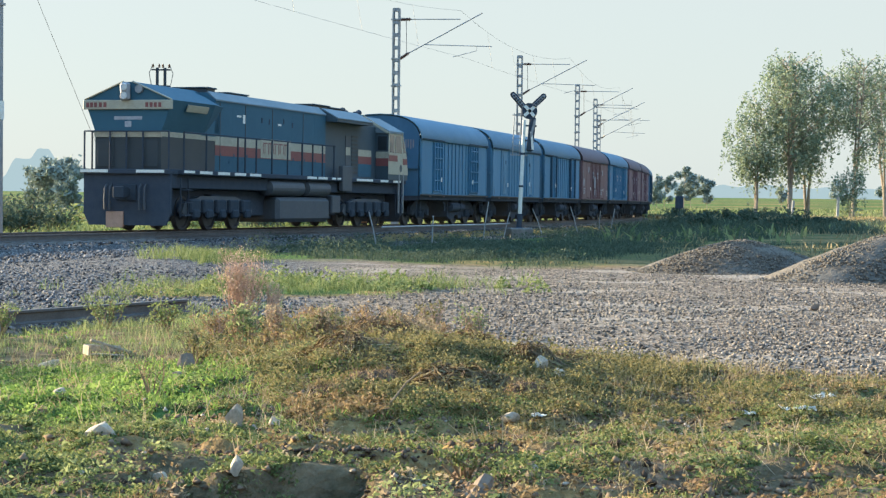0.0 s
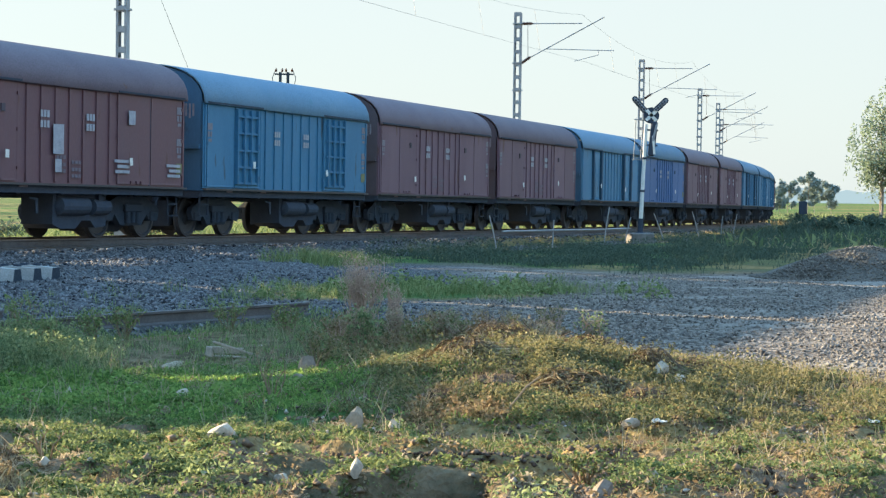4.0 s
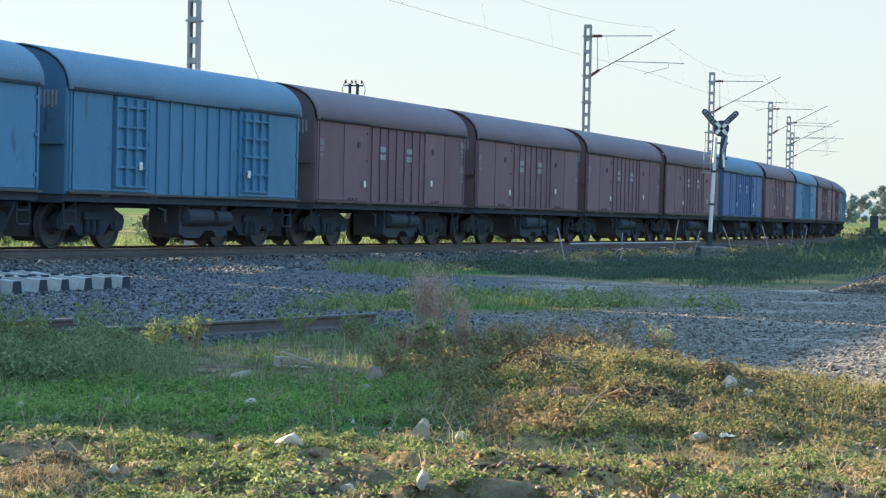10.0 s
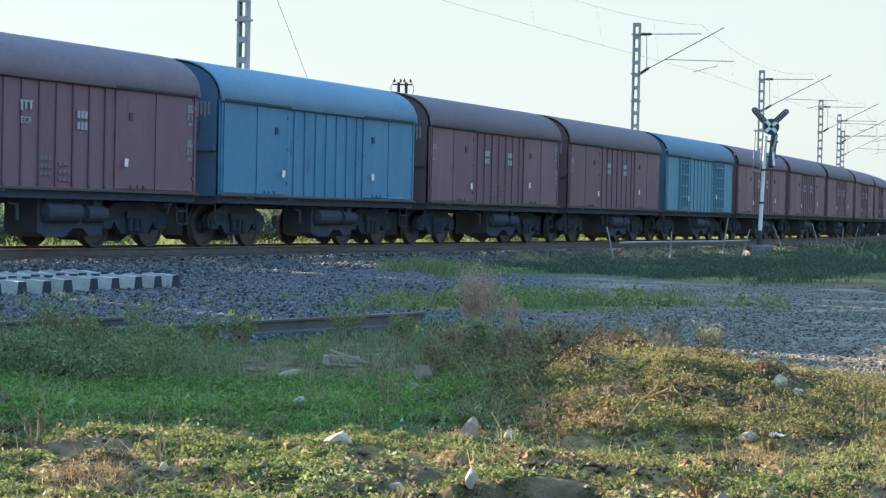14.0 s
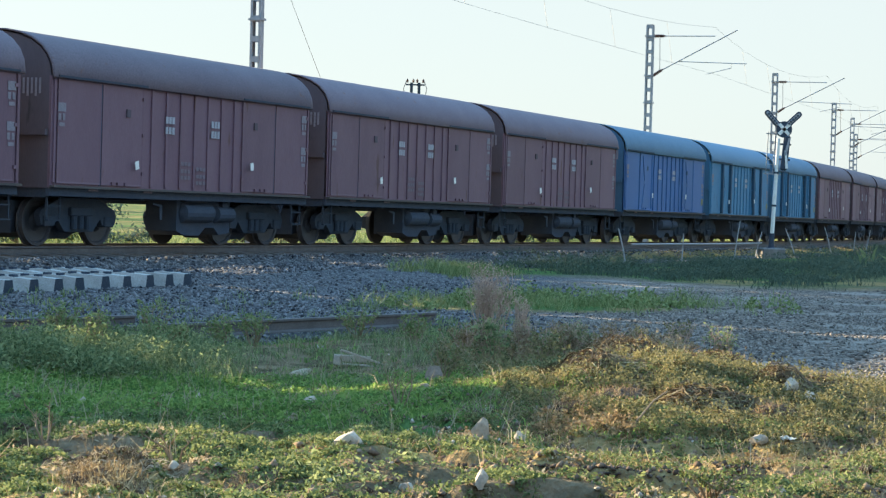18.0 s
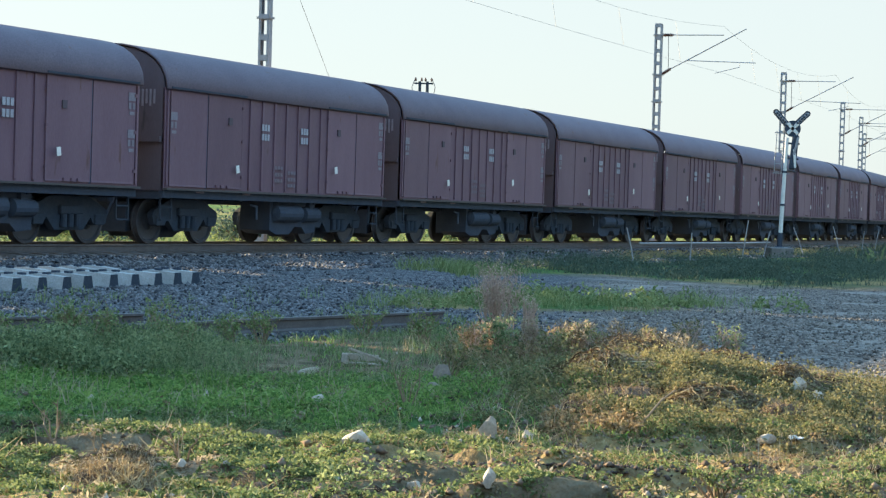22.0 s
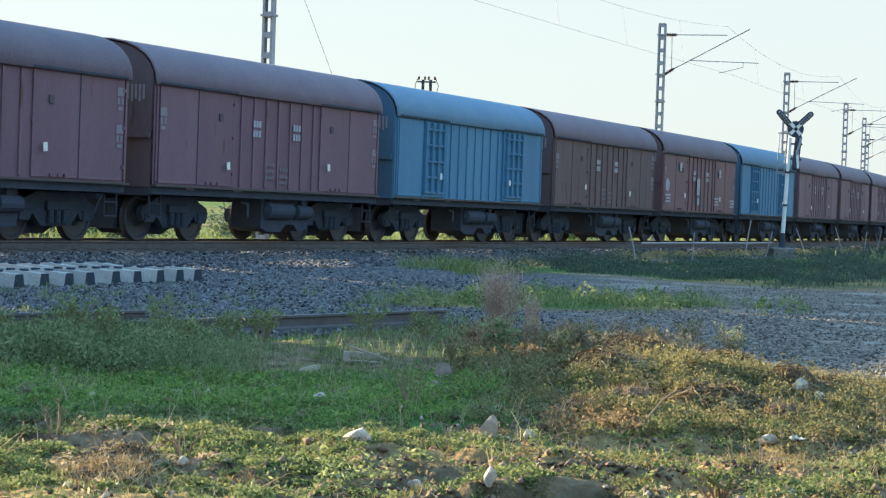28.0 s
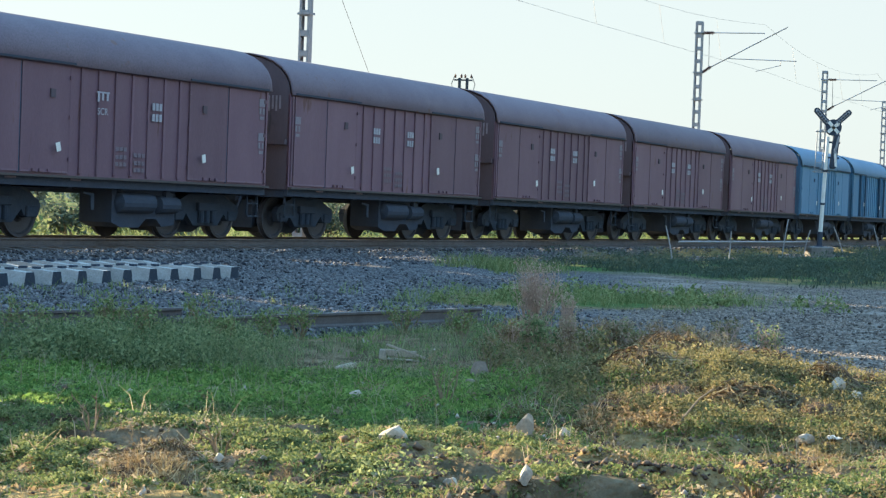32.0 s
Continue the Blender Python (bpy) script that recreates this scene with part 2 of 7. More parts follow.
def rod(bm, a, b, r0, r1=None, seg=8, cap=True):
    """A tapered rod from a to b."""
    a, b = Vector(a), Vector(b)
    q = (b - a).to_track_quat("Z", "Y").to_matrix()
    r1 = r0 if r1 is None else r1
    rings = []
    for p, r in ((a, r0), (b, r1)):
        rings.append([bm.verts.new(p + q @ Vector((r * math.cos(2 * math.pi * i / seg), r * math.sin(2 * math.pi * i / seg), 0))) for i in range(seg)])
    for i in range(seg):
        j = (i + 1) % seg
        bm.faces.new((rings[0][i], rings[0][j], rings[1][j], rings[1][i]))
    if cap:
        bm.faces.new(rings[0][::-1])
        bm.faces.new(rings[1])
    return bm


def path_rod(bm, pts, radii, seg=7):
    """One bent, tapered rod through all the points."""
    pts = [Vector(p) for p in pts]
    rings = []
    for i, p in enumerate(pts):
        along = pts[min(i + 1, len(pts) - 1)] - pts[max(i - 1, 0)]
        side = along.cross(Vector((0, 0, 1)) if abs(along.z) < 0.8 * along.length else Vector((1, 0, 0))).normalized()
        over = side.cross(along).normalized()
        if rings:      # keep the ring from twisting
            over = over if over.dot(last) > 0 else -over
            side = along.cross(over).normalized()
        last = over
        rings.append([bm.verts.new(p + (side * math.cos(2 * math.pi * k / seg) + over * math.sin(2 * math.pi * k / seg)) * radii[i]) for k in range(seg)])
    for i in range(len(rings) - 1):
        for k in range(seg):
            j = (k + 1) % seg
            bm.faces.new((rings[i][k], rings[i][j], rings[i + 1][j], rings[i + 1][k]))
    bm.faces.new(rings[0][::-1])
    bm.faces.new(rings[-1])
    return bm


def lathe(profile, seg=20, axis="Y"):
    """A turned body: profile of (along, radius) round an axis."""
    bm = bmesh.new()
    rings = []
    for a, r in profile:
        ring = []
        for i in range(seg):
            c, s = math.cos(2 * math.pi * i / seg) * r, math.sin(2 * math.pi * i / seg) * r
            ring.append(bm.verts.new((c, a, s) if axis == "Y" else (c, s, a) if axis == "Z" else (a, c, s)))
        rings.append(ring)
    for k in range(len(rings) - 1):
        for i in range(seg):
            j = (i + 1) % seg
            bm.faces.new((rings[k][i], rings[k][j], rings[k + 1][j], rings[k + 1][i]))
    bm.faces.new(rings[0])
    bm.faces.new(rings[-1][::-1])
    bmesh.ops.recalc_face_normals(bm, faces=bm.faces)
    return bm


def extrude_y(poly, y0, y1):
    """A plate: polygon of (x, z) from y0 to y1."""
    bm = bmesh.new()
    a = [bm.verts.new((x, y0, z)) for x, z in poly]
    b = [bm.verts.new((x, y1, z)) for x, z in poly]
    n = len(poly)
    bm.faces.new(a)
    bm.faces.new(b[::-1])
    for i in range(n):
        bm.faces.new((a[i], b[i], b[(i + 1) % n], a[(i + 1) % n]))
    bmesh.ops.recalc_face_normals(bm, faces=bm.faces)
    return bm


def extrude_x(poly, x0, x1):
    """A plate: polygon of (y, z) from x0 to x1."""
    bm = extrude_y(poly, x0, x1)
    for v in bm.verts:
        v.co = Vector((v.co.y, v.co.x, v.co.z))
    bmesh.ops.recalc_face_normals(bm, faces=bm.faces)
    return bm


def mesh_from(name, verts, faces, mat, smooth=False):
    me = bpy.data.meshes.new(name)
    me.from_pydata(verts, [], faces)
    me.materials.append(mat)
    if smooth:
        me.polygons.foreach_set("use_smooth", [True] * len(me.polygons))
    me.update()
    return me


# ---- the line of the track ----
# s runs along the track, away from the camera; heading in radians from the x axis
TRACK_X, TRACK_Y, TRACK_HEAD, BEND, BEND_GROWTH = -6.4526, 42.5403, 1.1186, 0.0007, 0.0016
TRACK_S = np.arange(-640.0, 760.0, 1.0)


def track_heading(s):
    q = np.clip(s, -22, 206)
    return TRACK_HEAD + BEND * q + BEND_GROWTH * q * np.abs(q) * 0.5 / 100


_h = track_heading(TRACK_S)
_x = np.concatenate([[0], np.cumsum((np.cos(_h[1:]) + np.cos(_h[:-1])) / 2)])
_y = np.concatenate([[0], np.cumsum((np.sin(_h[1:]) + np.sin(_h[:-1])) / 2)])
_o = int(np.argmin(np.abs(TRACK_S)))
TRACK_XS, TRACK_YS = _x - _x[_o] + TRACK_X, _y - _y[_o] + TRACK_Y
RAIL_Z, GRADE = 0.545, 0.0067


def track_at(s, off=0.0):
    """Place on the track at s, off metres towards the camera's side."""
    a = float(track_heading(s))
    return (float(np.interp(s, TRACK_S, TRACK_XS)) + off * math.sin(a), float(np.interp(s, TRACK_S, TRACK_YS)) - off * math.cos(a), rail_z(s), a)


def rail_z(s):
    return RAIL_Z - GRADE * float(np.clip(s, -15, 170))


def land(y):
    """The lie of the land: level near the camera, sinking a little towards the distance."""
    return -GRADE * np.clip(y - 45, 0, 170)

# ---- ground ----
def smooth(a, b, v):
    q = np.clip((v - a) / (b - a), 0, 1)
    return q * q * (3 - 2 * q)


def value_noise(x, y, seed):
    """Smooth noise from 0 to 1 on a unit lattice, for arrays."""
    xi, yi = np.floor(x).astype(np.int64), np.floor(y).astype(np.int64)
    fx, fy = x - xi, y - yi
    fx, fy = fx * fx * (3 - 2 * fx), fy * fy * (3 - 2 * fy)

    def corner(a, b):
        n = (a * 374761393 + b * 668265263 + seed * 974711) & 0x7FFFFFFF
        n = ((n ^ (n >> 13)) * 1274126177) & 0x7FFFFFFF
        return ((n ^ (n >> 16)) & 0xFFFF) / 65535.0
    return (corner(xi, yi) * (1 - fx) + corner(xi + 1, yi) * fx) * (1 - fy) + (corner(xi, yi + 1) * (1 - fx) + corner(xi + 1, yi + 1) * fx) * fy


def rough_noise(x, y, seed, size, octaves=4):
    v, a, t = 0, 1.0, 0
    for k in range(octaves):
        v = v + a * value_noise(x / size * 2 ** k, y / size * 2 ** k, seed + k)
        t += a
        a *= 0.5
    return v / t


NEAR_S = np.arange(-300.0, 500.0, 2.0)
NEAR_X, NEAR_Y, NEAR_H = np.interp(NEAR_S, TRACK_S, TRACK_XS), np.interp(NEAR_S, TRACK_S, TRACK_YS), track_heading(NEAR_S)


def track_side(x, y):
    """For arrays: distance from the track's middle (positive on the camera's side) and s."""
    x, y = np.atleast_1d(x).ravel(), np.atleast_1d(y).ravel()
    d, s = np.empty(len(x)), np.empty(len(x))
    for i in range(0, len(x), 20000):
        dx, dy = x[i:i + 20000, None] - NEAR_X, y[i:i + 20000, None] - NEAR_Y
        k = np.argmin(dx * dx + dy * dy, axis=1)
        r = np.arange(len(k))
        d[i:i + 20000] = dx[r, k] * np.sin(NEAR_H[k]) - dy[r, k] * np.cos(NEAR_H[k])
        s[i:i + 20000] = NEAR_S[k] + dx[r, k] * np.cos(NEAR_H[k]) + dy[r, k] * np.sin(NEAR_H[k])
    return d, s


LEDGE = ((-9.0, 16.4), (-3.3, 21.9), (0.0, 25.85), (1.0, 21.6), (2.0, 19.6), (3.2, 18.3), (5.0, 17.0), (8.0, 15.6), (14.0, 14.0), (30.0, 11.0))


def gravel_edge(x):
    return np.interp(x, [p[0] for p in LEDGE], [p[1] for p in LEDGE])


def zones(x, y):
    """Shares of gravel, green and straw on the ground."""
    d, s = track_side(x, y)
    n = rough_noise(x, y, 3, 2.2) - 0.5
    n2 = rough_noise(x, y, 17, 0.7, 3) - 0.5
    gravel = smooth(-0.5, 0.5, y - gravel_edge(x) + 1.6 * n + 0.8 * n2)
    strip = np.exp(-(((x - 1.75) * 0.93 - (y - 31.0) * 0.1) / 2.15) ** 4) * np.exp(-((y - 31.3 - 0.35 * (x - 1.7)) / 2.0) ** 4)
    bank = smooth(13.8, 10.2, d + 5 * n + 3 * n2) * smooth(2.0, 3.4, d) * smooth(3.5, 8, s + 6 * n)
    beyond = smooth(-2.6, -3.6, d)
    fields = smooth(130, 210, y) * (0.30 + 0.6 * (rough_noise(x, y, 57, 60) - 0.3))
    right_far = smooth(38.5, 43, y + 6 * n) * smooth(3.5, 8, x) * (d > 0)
    green = np.clip(strip * (0.9 + n) + bank + beyond * (0.75 + n) + right_far * 0.5 + fields, 0, 1)
    ditch = smooth(0.7, -0.4, y - gravel_edge(x) + 0.8) * smooth(1.6, -0.2, x + 0.6 * n) * smooth(12.4, 14.2, y + 2 * n)
    ditch = ditch * (0.2 + 0.8 * smooth(19.2, 17.2, y - 0.15 * x + 2 * n))
    lawn = smooth(0.42, 0.56, rough_noise(x, y, 29, 1.4))
    green = np.clip(green + ditch * 0.95 + (1 - gravel) * lawn * 0.55, 0, 1)
    gravel = gravel * np.clip(1 - 1.5 * strip - bank - beyond - right_far, 0, 1)
    bare = smooth(17.0, 19.0, y - 0.15 * x + 2 * n) * smooth(1.4, 0.2, x) * (1 - gravel) * (y < 27)
    green = green * (0.25 + 0.75 * smooth(11.5, 13.5, y)) * (1 - 0.75 * bare)
    straw = np.clip((1 - gravel) * smooth(0.5, 0.62, rough_noise(x, y, 41, 1.7)) * (1 - 0.8 * ditch) + right_far * smooth(0.45, 0.6, rough_noise(x, y, 5, 14)) * smooth(170, 120, y), 0, 1)
    return gravel, np.clip(green - straw * 0.7, 0, 1), straw * (1 - 0.8 * bare)


def dark_share(x, y):
    """Where the gravel is dark ballast stone and not pale yard gravel."""
    d, s = track_side(x, y)
    n = rough_noise(x, y, 97, 2.0) - 0.5
    return np.clip(smooth(2.6, 0.6, x - 0.12 * (y - 26) + 1.8 * n) + smooth(4.5, 2.6, d), 0, 1)


def hummocks(x, y):
    """Uneven little humps, where the weeds grow, with bare hollows between."""
    return smooth(0.42, 0.56, rough_noise(x, y, 151, 0.40, 3))


def ground_z(x, y):
    x, y = np.atleast_1d(np.asarray(x, float)), np.atleast_1d(np.asarray(y, float))
    shape = x.shape
    x, y = x.ravel(), y.ravel()
    d, s = track_side(x, y)
    z = land(y)
    edge = y - gravel_edge(x)
    z = z + 0.13 * smooth(-0.25, 0.2, edge) * smooth(1.0, -0.5, x) * smooth(12, 5, d)
    near = smooth(24, 17, y) * smooth(0.6, -0.8, edge)
    z = z + near * (0.10 * (rough_noise(x, y, 7, 2.3) - 0.5) + 0.07 * (rough_noise(x, y, 11, 0.55, 3) - 0.5))
    # an earth bank and a hollow before it in the foreground
    z = z + near * (0.30 * np.exp(-((x - 1.8) / 1.25) ** 2 - ((y - 16.4) / 1.8) ** 2) - 0.22 * np.exp(-((x - 0.7) / 1.6) ** 2 - ((y - 10.9) / 0.5) ** 2) - 0.20 * np.exp(-((x - 1.85) / 0.75) ** 2 - ((y - 12.6) / 0.34) ** 2) - 0.12 * np.exp(-((x - 2.7) / 0.45) ** 2 - ((y - 12.2) / 0.25) ** 2) - 0.10 * np.exp(-((x + 1.8) / 1.6) ** 4 - ((y - 17.5) / 2.6) ** 4))
    z = z - 0.20 * smooth(-2.4, -0.9, edge) * smooth(0.35, -0.05, edge) * smooth(0.6, -0.4, x) * smooth(14, 17, y) * (y < 27)
    # crumbling clods, and two dug-out hollows with steep dark faces
    clod = np.abs(rough_noise(x, y, 71, 0.42, 3) - 0.5) * 2
    z = z + near * smooth(19, 12, y) * (0.07 * (0.35 - clod) * smooth(0.35, 0.6, rough_noise(x, y, 77, 1.3)) + 0.05 * (rough_noise(x, y, 79, 0.16, 2) - 0.5))
    z = z + near * smooth(20, 13, y) * 0.055 * (hummocks(x, y) - 0.5)
    wob = 0.22 * (rough_noise(x, y, 81, 0.5, 3) - 0.5)
    z = z - 0.25 * smooth(0.38, 0.55, x + wob) * smooth(1.85, 1.62, x + wob) * smooth(8.85, 9.35, y) * smooth(10.02, 9.88, y + wob * 1.2)
    z = z - 0.16 * smooth(-0.12, 0.05, x + wob) * smooth(0.88, 0.74, x + wob) * smooth(8.66, 8.52, y + wob) * smooth(7.2, 7.8, y)
    z = z + 0.05 * (rough_noise(x, y, 13, 1.1, 4) - 0.5) * smooth(-0.2, 0.6, edge) * smooth(60, 40, y)
    z = z + 0.30 * smooth(13.2, 9.8, y + 0.12 * x + 0.8 * (rough_noise(x, y, 31, 2.0) - 0.5))
    bed = RAIL_Z - GRADE * np.clip(s, -15, 170) - 0.24
    slope = bed - np.clip(np.abs(d) - 1.95, 0, None) / 1.55
    low = land(y) - 0.12
    z = np.where(d < -1.9, np.maximum(slope, low + 0.35 * (rough_noise(x, y, 19, 9) - 0.5)), np.maximum(z, slope + 0.04 * (rough_noise(x, y, 23, 0.5, 2) - 0.5)))
    return z.reshape(shape)


def spread(mid, far0, far1, growth):
    """Grid lines: even in the middle, wider and wider outwards."""
    mid = list(mid)
    lo, hi, a, b = [], [], mid[1] - mid[0], mid[-1] - mid[-2]
    p = mid[0]
    while p > far0:
        a *= growth
        p -= a
        lo.append(max(p, far0))
    p = mid[-1]
    while p < far1:
        b *= growth
        p += b
        hi.append(min(p, far1))
    return np.array(lo[::-1] + mid + hi)


def ground_material():
    m = bpy.data.materials.new("mixed_soil_gravel_grass")
    m.use_nodes = True
    nt = m.node_tree
    b = nt.nodes["Principled BSDF"]
    b.inputs["Roughness"].default_value = 1.0
    b.inputs["Specular IOR Level"].default_value = 0.02
    co = nt.nodes.new("ShaderNodeTexCoord")

    def noise_node(scale, detail, rough=0.6):
        n = nt.nodes.new("ShaderNodeTexNoise")
        n.inputs["Scale"].default_value, n.inputs["Detail"].default_value, n.inputs["Roughness"].default_value = scale, detail, rough
        nt.links.new(co.outputs["Object"], n.inputs["Vector"])
        return n.outputs["Fac"]

    def ramp(src, stops):
        r = nt.nodes.new("ShaderNodeValToRGB")
        while len(r.color_ramp.elements) < len(stops):
            r.color_ramp.elements.new(0.5)
        for e, (p, c) in zip(r.color_ramp.elements, stops):
            e.position, e.color = p, (*c, 1)
        nt.links.new(src, r.inputs[0])
        return r.outputs[0]

    def mix(fac, a, c):
        x = nt.nodes.new("ShaderNodeMixRGB")
        nt.links.new(fac, x.inputs[0])
        nt.links.new(a, x.inputs[1])
        nt.links.new(c, x.inputs[2])
        return x.outputs[0]

    def share(name):
        a = nt.nodes.new("ShaderNodeAttribute")
        a.attribute_name = name
        return a.outputs["Fac"]
    vor = nt.nodes.new("ShaderNodeTexVoronoi")
    vor.inputs["Scale"].default_value = 21
    nt.links.new(co.outputs["Object"], vor.inputs["Vector"])
    sep = nt.nodes.new("ShaderNodeSeparateColor")
    nt.links.new(vor.outputs["Color"], sep.inputs[0])
    soil = ramp(noise_node(3.0, 8, 0.7), [(0.34, (0.050, 0.036, 0.027)), (0.52, (0.165, 0.114, 0.076)), (0.70, (0.330, 0.245, 0.165))])
    straw = ramp(noise_node(7.0, 8, 0.75), [(0.32, (0.140, 0.100, 0.045)), (0.55, (0.270, 0.200, 0.090)), (0.75, (0.360, 0.290, 0.150))])
    green = ramp(noise_node(9.0, 8, 0.75), [(0.32, (0.045, 0.078, 0.028)), (0.52, (0.085, 0.140, 0.044)), (0.75, (0.160, 0.215, 0.080))])
    stones = ramp(sep.outputs[0], [(0.0, (0.060, 0.052, 0.047)), (0.55, (0.140, 0.120, 0.103)), (1.0, (0.35, 0.30, 0.25))])
    lanes = nt.nodes.new("ShaderNodeMapping")
    lanes.inputs["Rotation"].default_value, lanes.inputs["Scale"].default_value = (0, 0, 0.25), (0.3, 0.5, 1)
    nt.links.new(co.outputs["Object"], lanes.inputs["Vector"])
    worn = noise_node(1.0, 6, 0.62)
    nt.links.new(lanes.outputs[0], worn.node.inputs["Vector"])
    dust = ramp(worn, [(0.53, (0.0, 0.0, 0.0)), (0.61, (0.75, 0.75, 0.75))])
    pale = nt.nodes.new("ShaderNodeRGB")
    pale.outputs[0].default_value = (0.31, 0.275, 0.235, 1)
    dark = ramp(sep.outputs[1], [(0.0, (0.050, 0.051, 0.055)), (0.6, (0.108, 0.107, 0.110)), (1.0, (0.25, 0.24, 0.235))])
    stones = mix(dust, stones, pale.outputs[0])
    stones = mix(share("ballast"), stones, dark)
    c = mix(share("straw"), soil, straw)
    c = mix(share("green"), c, green)
    c = mix(share("gravel"), c, stones)
    nt.links.new(c, b.inputs["Base Color"])
    bp = nt.nodes.new("ShaderNodeBump")
    bp.inputs["Strength"].default_value, bp.inputs["Distance"].default_value = 0.9, 0.04
    add = nt.nodes.new("ShaderNodeMath")
    add.operation = "ADD"
    nt.links.new(noise_node(16, 6, 0.7), add.inputs[0])
    nt.links.new(vor.outputs["Distance"], add.inputs[1])
    nt.links.new(add.outputs[0], bp.inputs["Height"])
    nt.links.new(bp.outputs[0], b.inputs["Normal"])
    return m


def make_ground():
    gx = spread(np.concatenate([np.arange(-7.5, -3.6, 0.11), np.arange(-3.6, 4.2, 0.055), np.arange(4.2, 9.0, 0.11)]), -2600, 2600, 1.16)
    gy = spread(np.concatenate([np.arange(7.7, 15.6, 0.05), np.arange(15.6, 34.0, 0.12)]), -400, 4200, 1.05)
    X, Y = np.meshgrid(gx, gy)
    Z = ground_z(X, Y)
    n, k = len(gx), len(gy)
    me = bpy.data.meshes.new("ground")
    i = (np.arange(k - 1)[:, None] * n + np.arange(n - 1)[None, :]).ravel()
    me.from_pydata(np.stack([X.ravel(), Y.ravel(), Z.ravel()], 1).tolist(), [], np.stack([i, i + 1, i + n + 1, i + n], 1).tolist())
    me.polygons.foreach_set("use_smooth", [True] * len(me.polygons))
    for name, v in (*zip(("gravel", "green", "straw"), zones(X.ravel(), Y.ravel())), ("ballast", dark_share(X.ravel(), Y.ravel()))):
        me.attributes.new(name, "FLOAT", "POINT").data.foreach_set("value", v.astype(np.float32))
    me.materials.append(ground_material())
    return tagged(new("ground", me), "dry soil with grass, straw and grey gravel beside the railway", "ground", kind="structure")


ground = make_ground()


def make_treeline():
    """The far edge of the plain: one low wall of tree tops with an uneven outline, its haze painted as glow."""
    m = bpy.data.materials.new("treeline_haze_glow")
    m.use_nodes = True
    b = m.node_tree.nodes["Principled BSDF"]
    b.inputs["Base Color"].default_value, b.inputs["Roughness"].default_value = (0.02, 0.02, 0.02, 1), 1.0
    # pale emission stands in for distance haze; the trees are no lamp
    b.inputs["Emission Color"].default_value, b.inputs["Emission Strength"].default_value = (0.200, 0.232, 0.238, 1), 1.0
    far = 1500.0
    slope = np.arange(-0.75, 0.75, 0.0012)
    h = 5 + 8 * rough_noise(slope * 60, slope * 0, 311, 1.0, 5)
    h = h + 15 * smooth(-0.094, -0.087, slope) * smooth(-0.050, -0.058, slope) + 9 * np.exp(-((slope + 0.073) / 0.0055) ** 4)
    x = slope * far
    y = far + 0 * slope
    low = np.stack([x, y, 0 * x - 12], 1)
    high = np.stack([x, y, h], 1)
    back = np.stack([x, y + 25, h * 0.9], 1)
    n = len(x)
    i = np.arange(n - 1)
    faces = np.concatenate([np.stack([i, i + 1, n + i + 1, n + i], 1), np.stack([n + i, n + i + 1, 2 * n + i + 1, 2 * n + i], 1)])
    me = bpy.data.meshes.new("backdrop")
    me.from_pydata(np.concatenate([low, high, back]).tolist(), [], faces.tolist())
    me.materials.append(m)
    return tagged(new("backdrop", me), "far treeline backdrop with haze painted in as a pale glow", "backdrop", kind="structure")


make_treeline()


def ground_at(x, y):
    return float(ground_z(x, y)[0])


# ---- main track ----
def rail_profile():
    half = [(0.036, 0.172), (0.036, 0.140), (0.010, 0.125), (0.010, 0.035), (0.068, 0.012), (0.068, 0.0)]
    return half + [(-a, b) for a, b in half[::-1]]


def sweep_rail(name, off, s0, s1, step, parent):
    prof = rail_profile()
    verts, faces = [], []
    ss = np.arange(s0, s1 + step / 2, step)
    for s in ss:
        x, y, z, a = track_at(s, off)
        for u, w in prof:
            verts.append((x + u * math.sin(a), y - u * math.cos(a), z - 0.172 + w))
    n = len(prof)
    for k in range(len(ss) - 1):
        for i in range(n):
            j = (i + 1) % n
            faces.append((k * n + i, k * n + j, k * n + n + j, k * n + n + i))
    part(name, mesh_from(name, verts, faces, M["rail"]), None, parent)


main_track = thing("railway_track", "broad gauge railway track on concrete sleepers and ballast", "railway track", kind="structure")
for gauge in (0.875, -0.875):
    sweep_rail("rail", gauge, -120, 420, 4.0, main_track)

# ---- covered goods wagons ----
WAGON_PITCH, BODY_HALF, BODY_W, SILL, EAVE, ROOF_TOP = 10.963, 5.017, 1.62, 1.16, 3.33, 4.305
DOOR_AT, DOOR_HALF, DOOR_H = 3.40, 1.44, 2.09


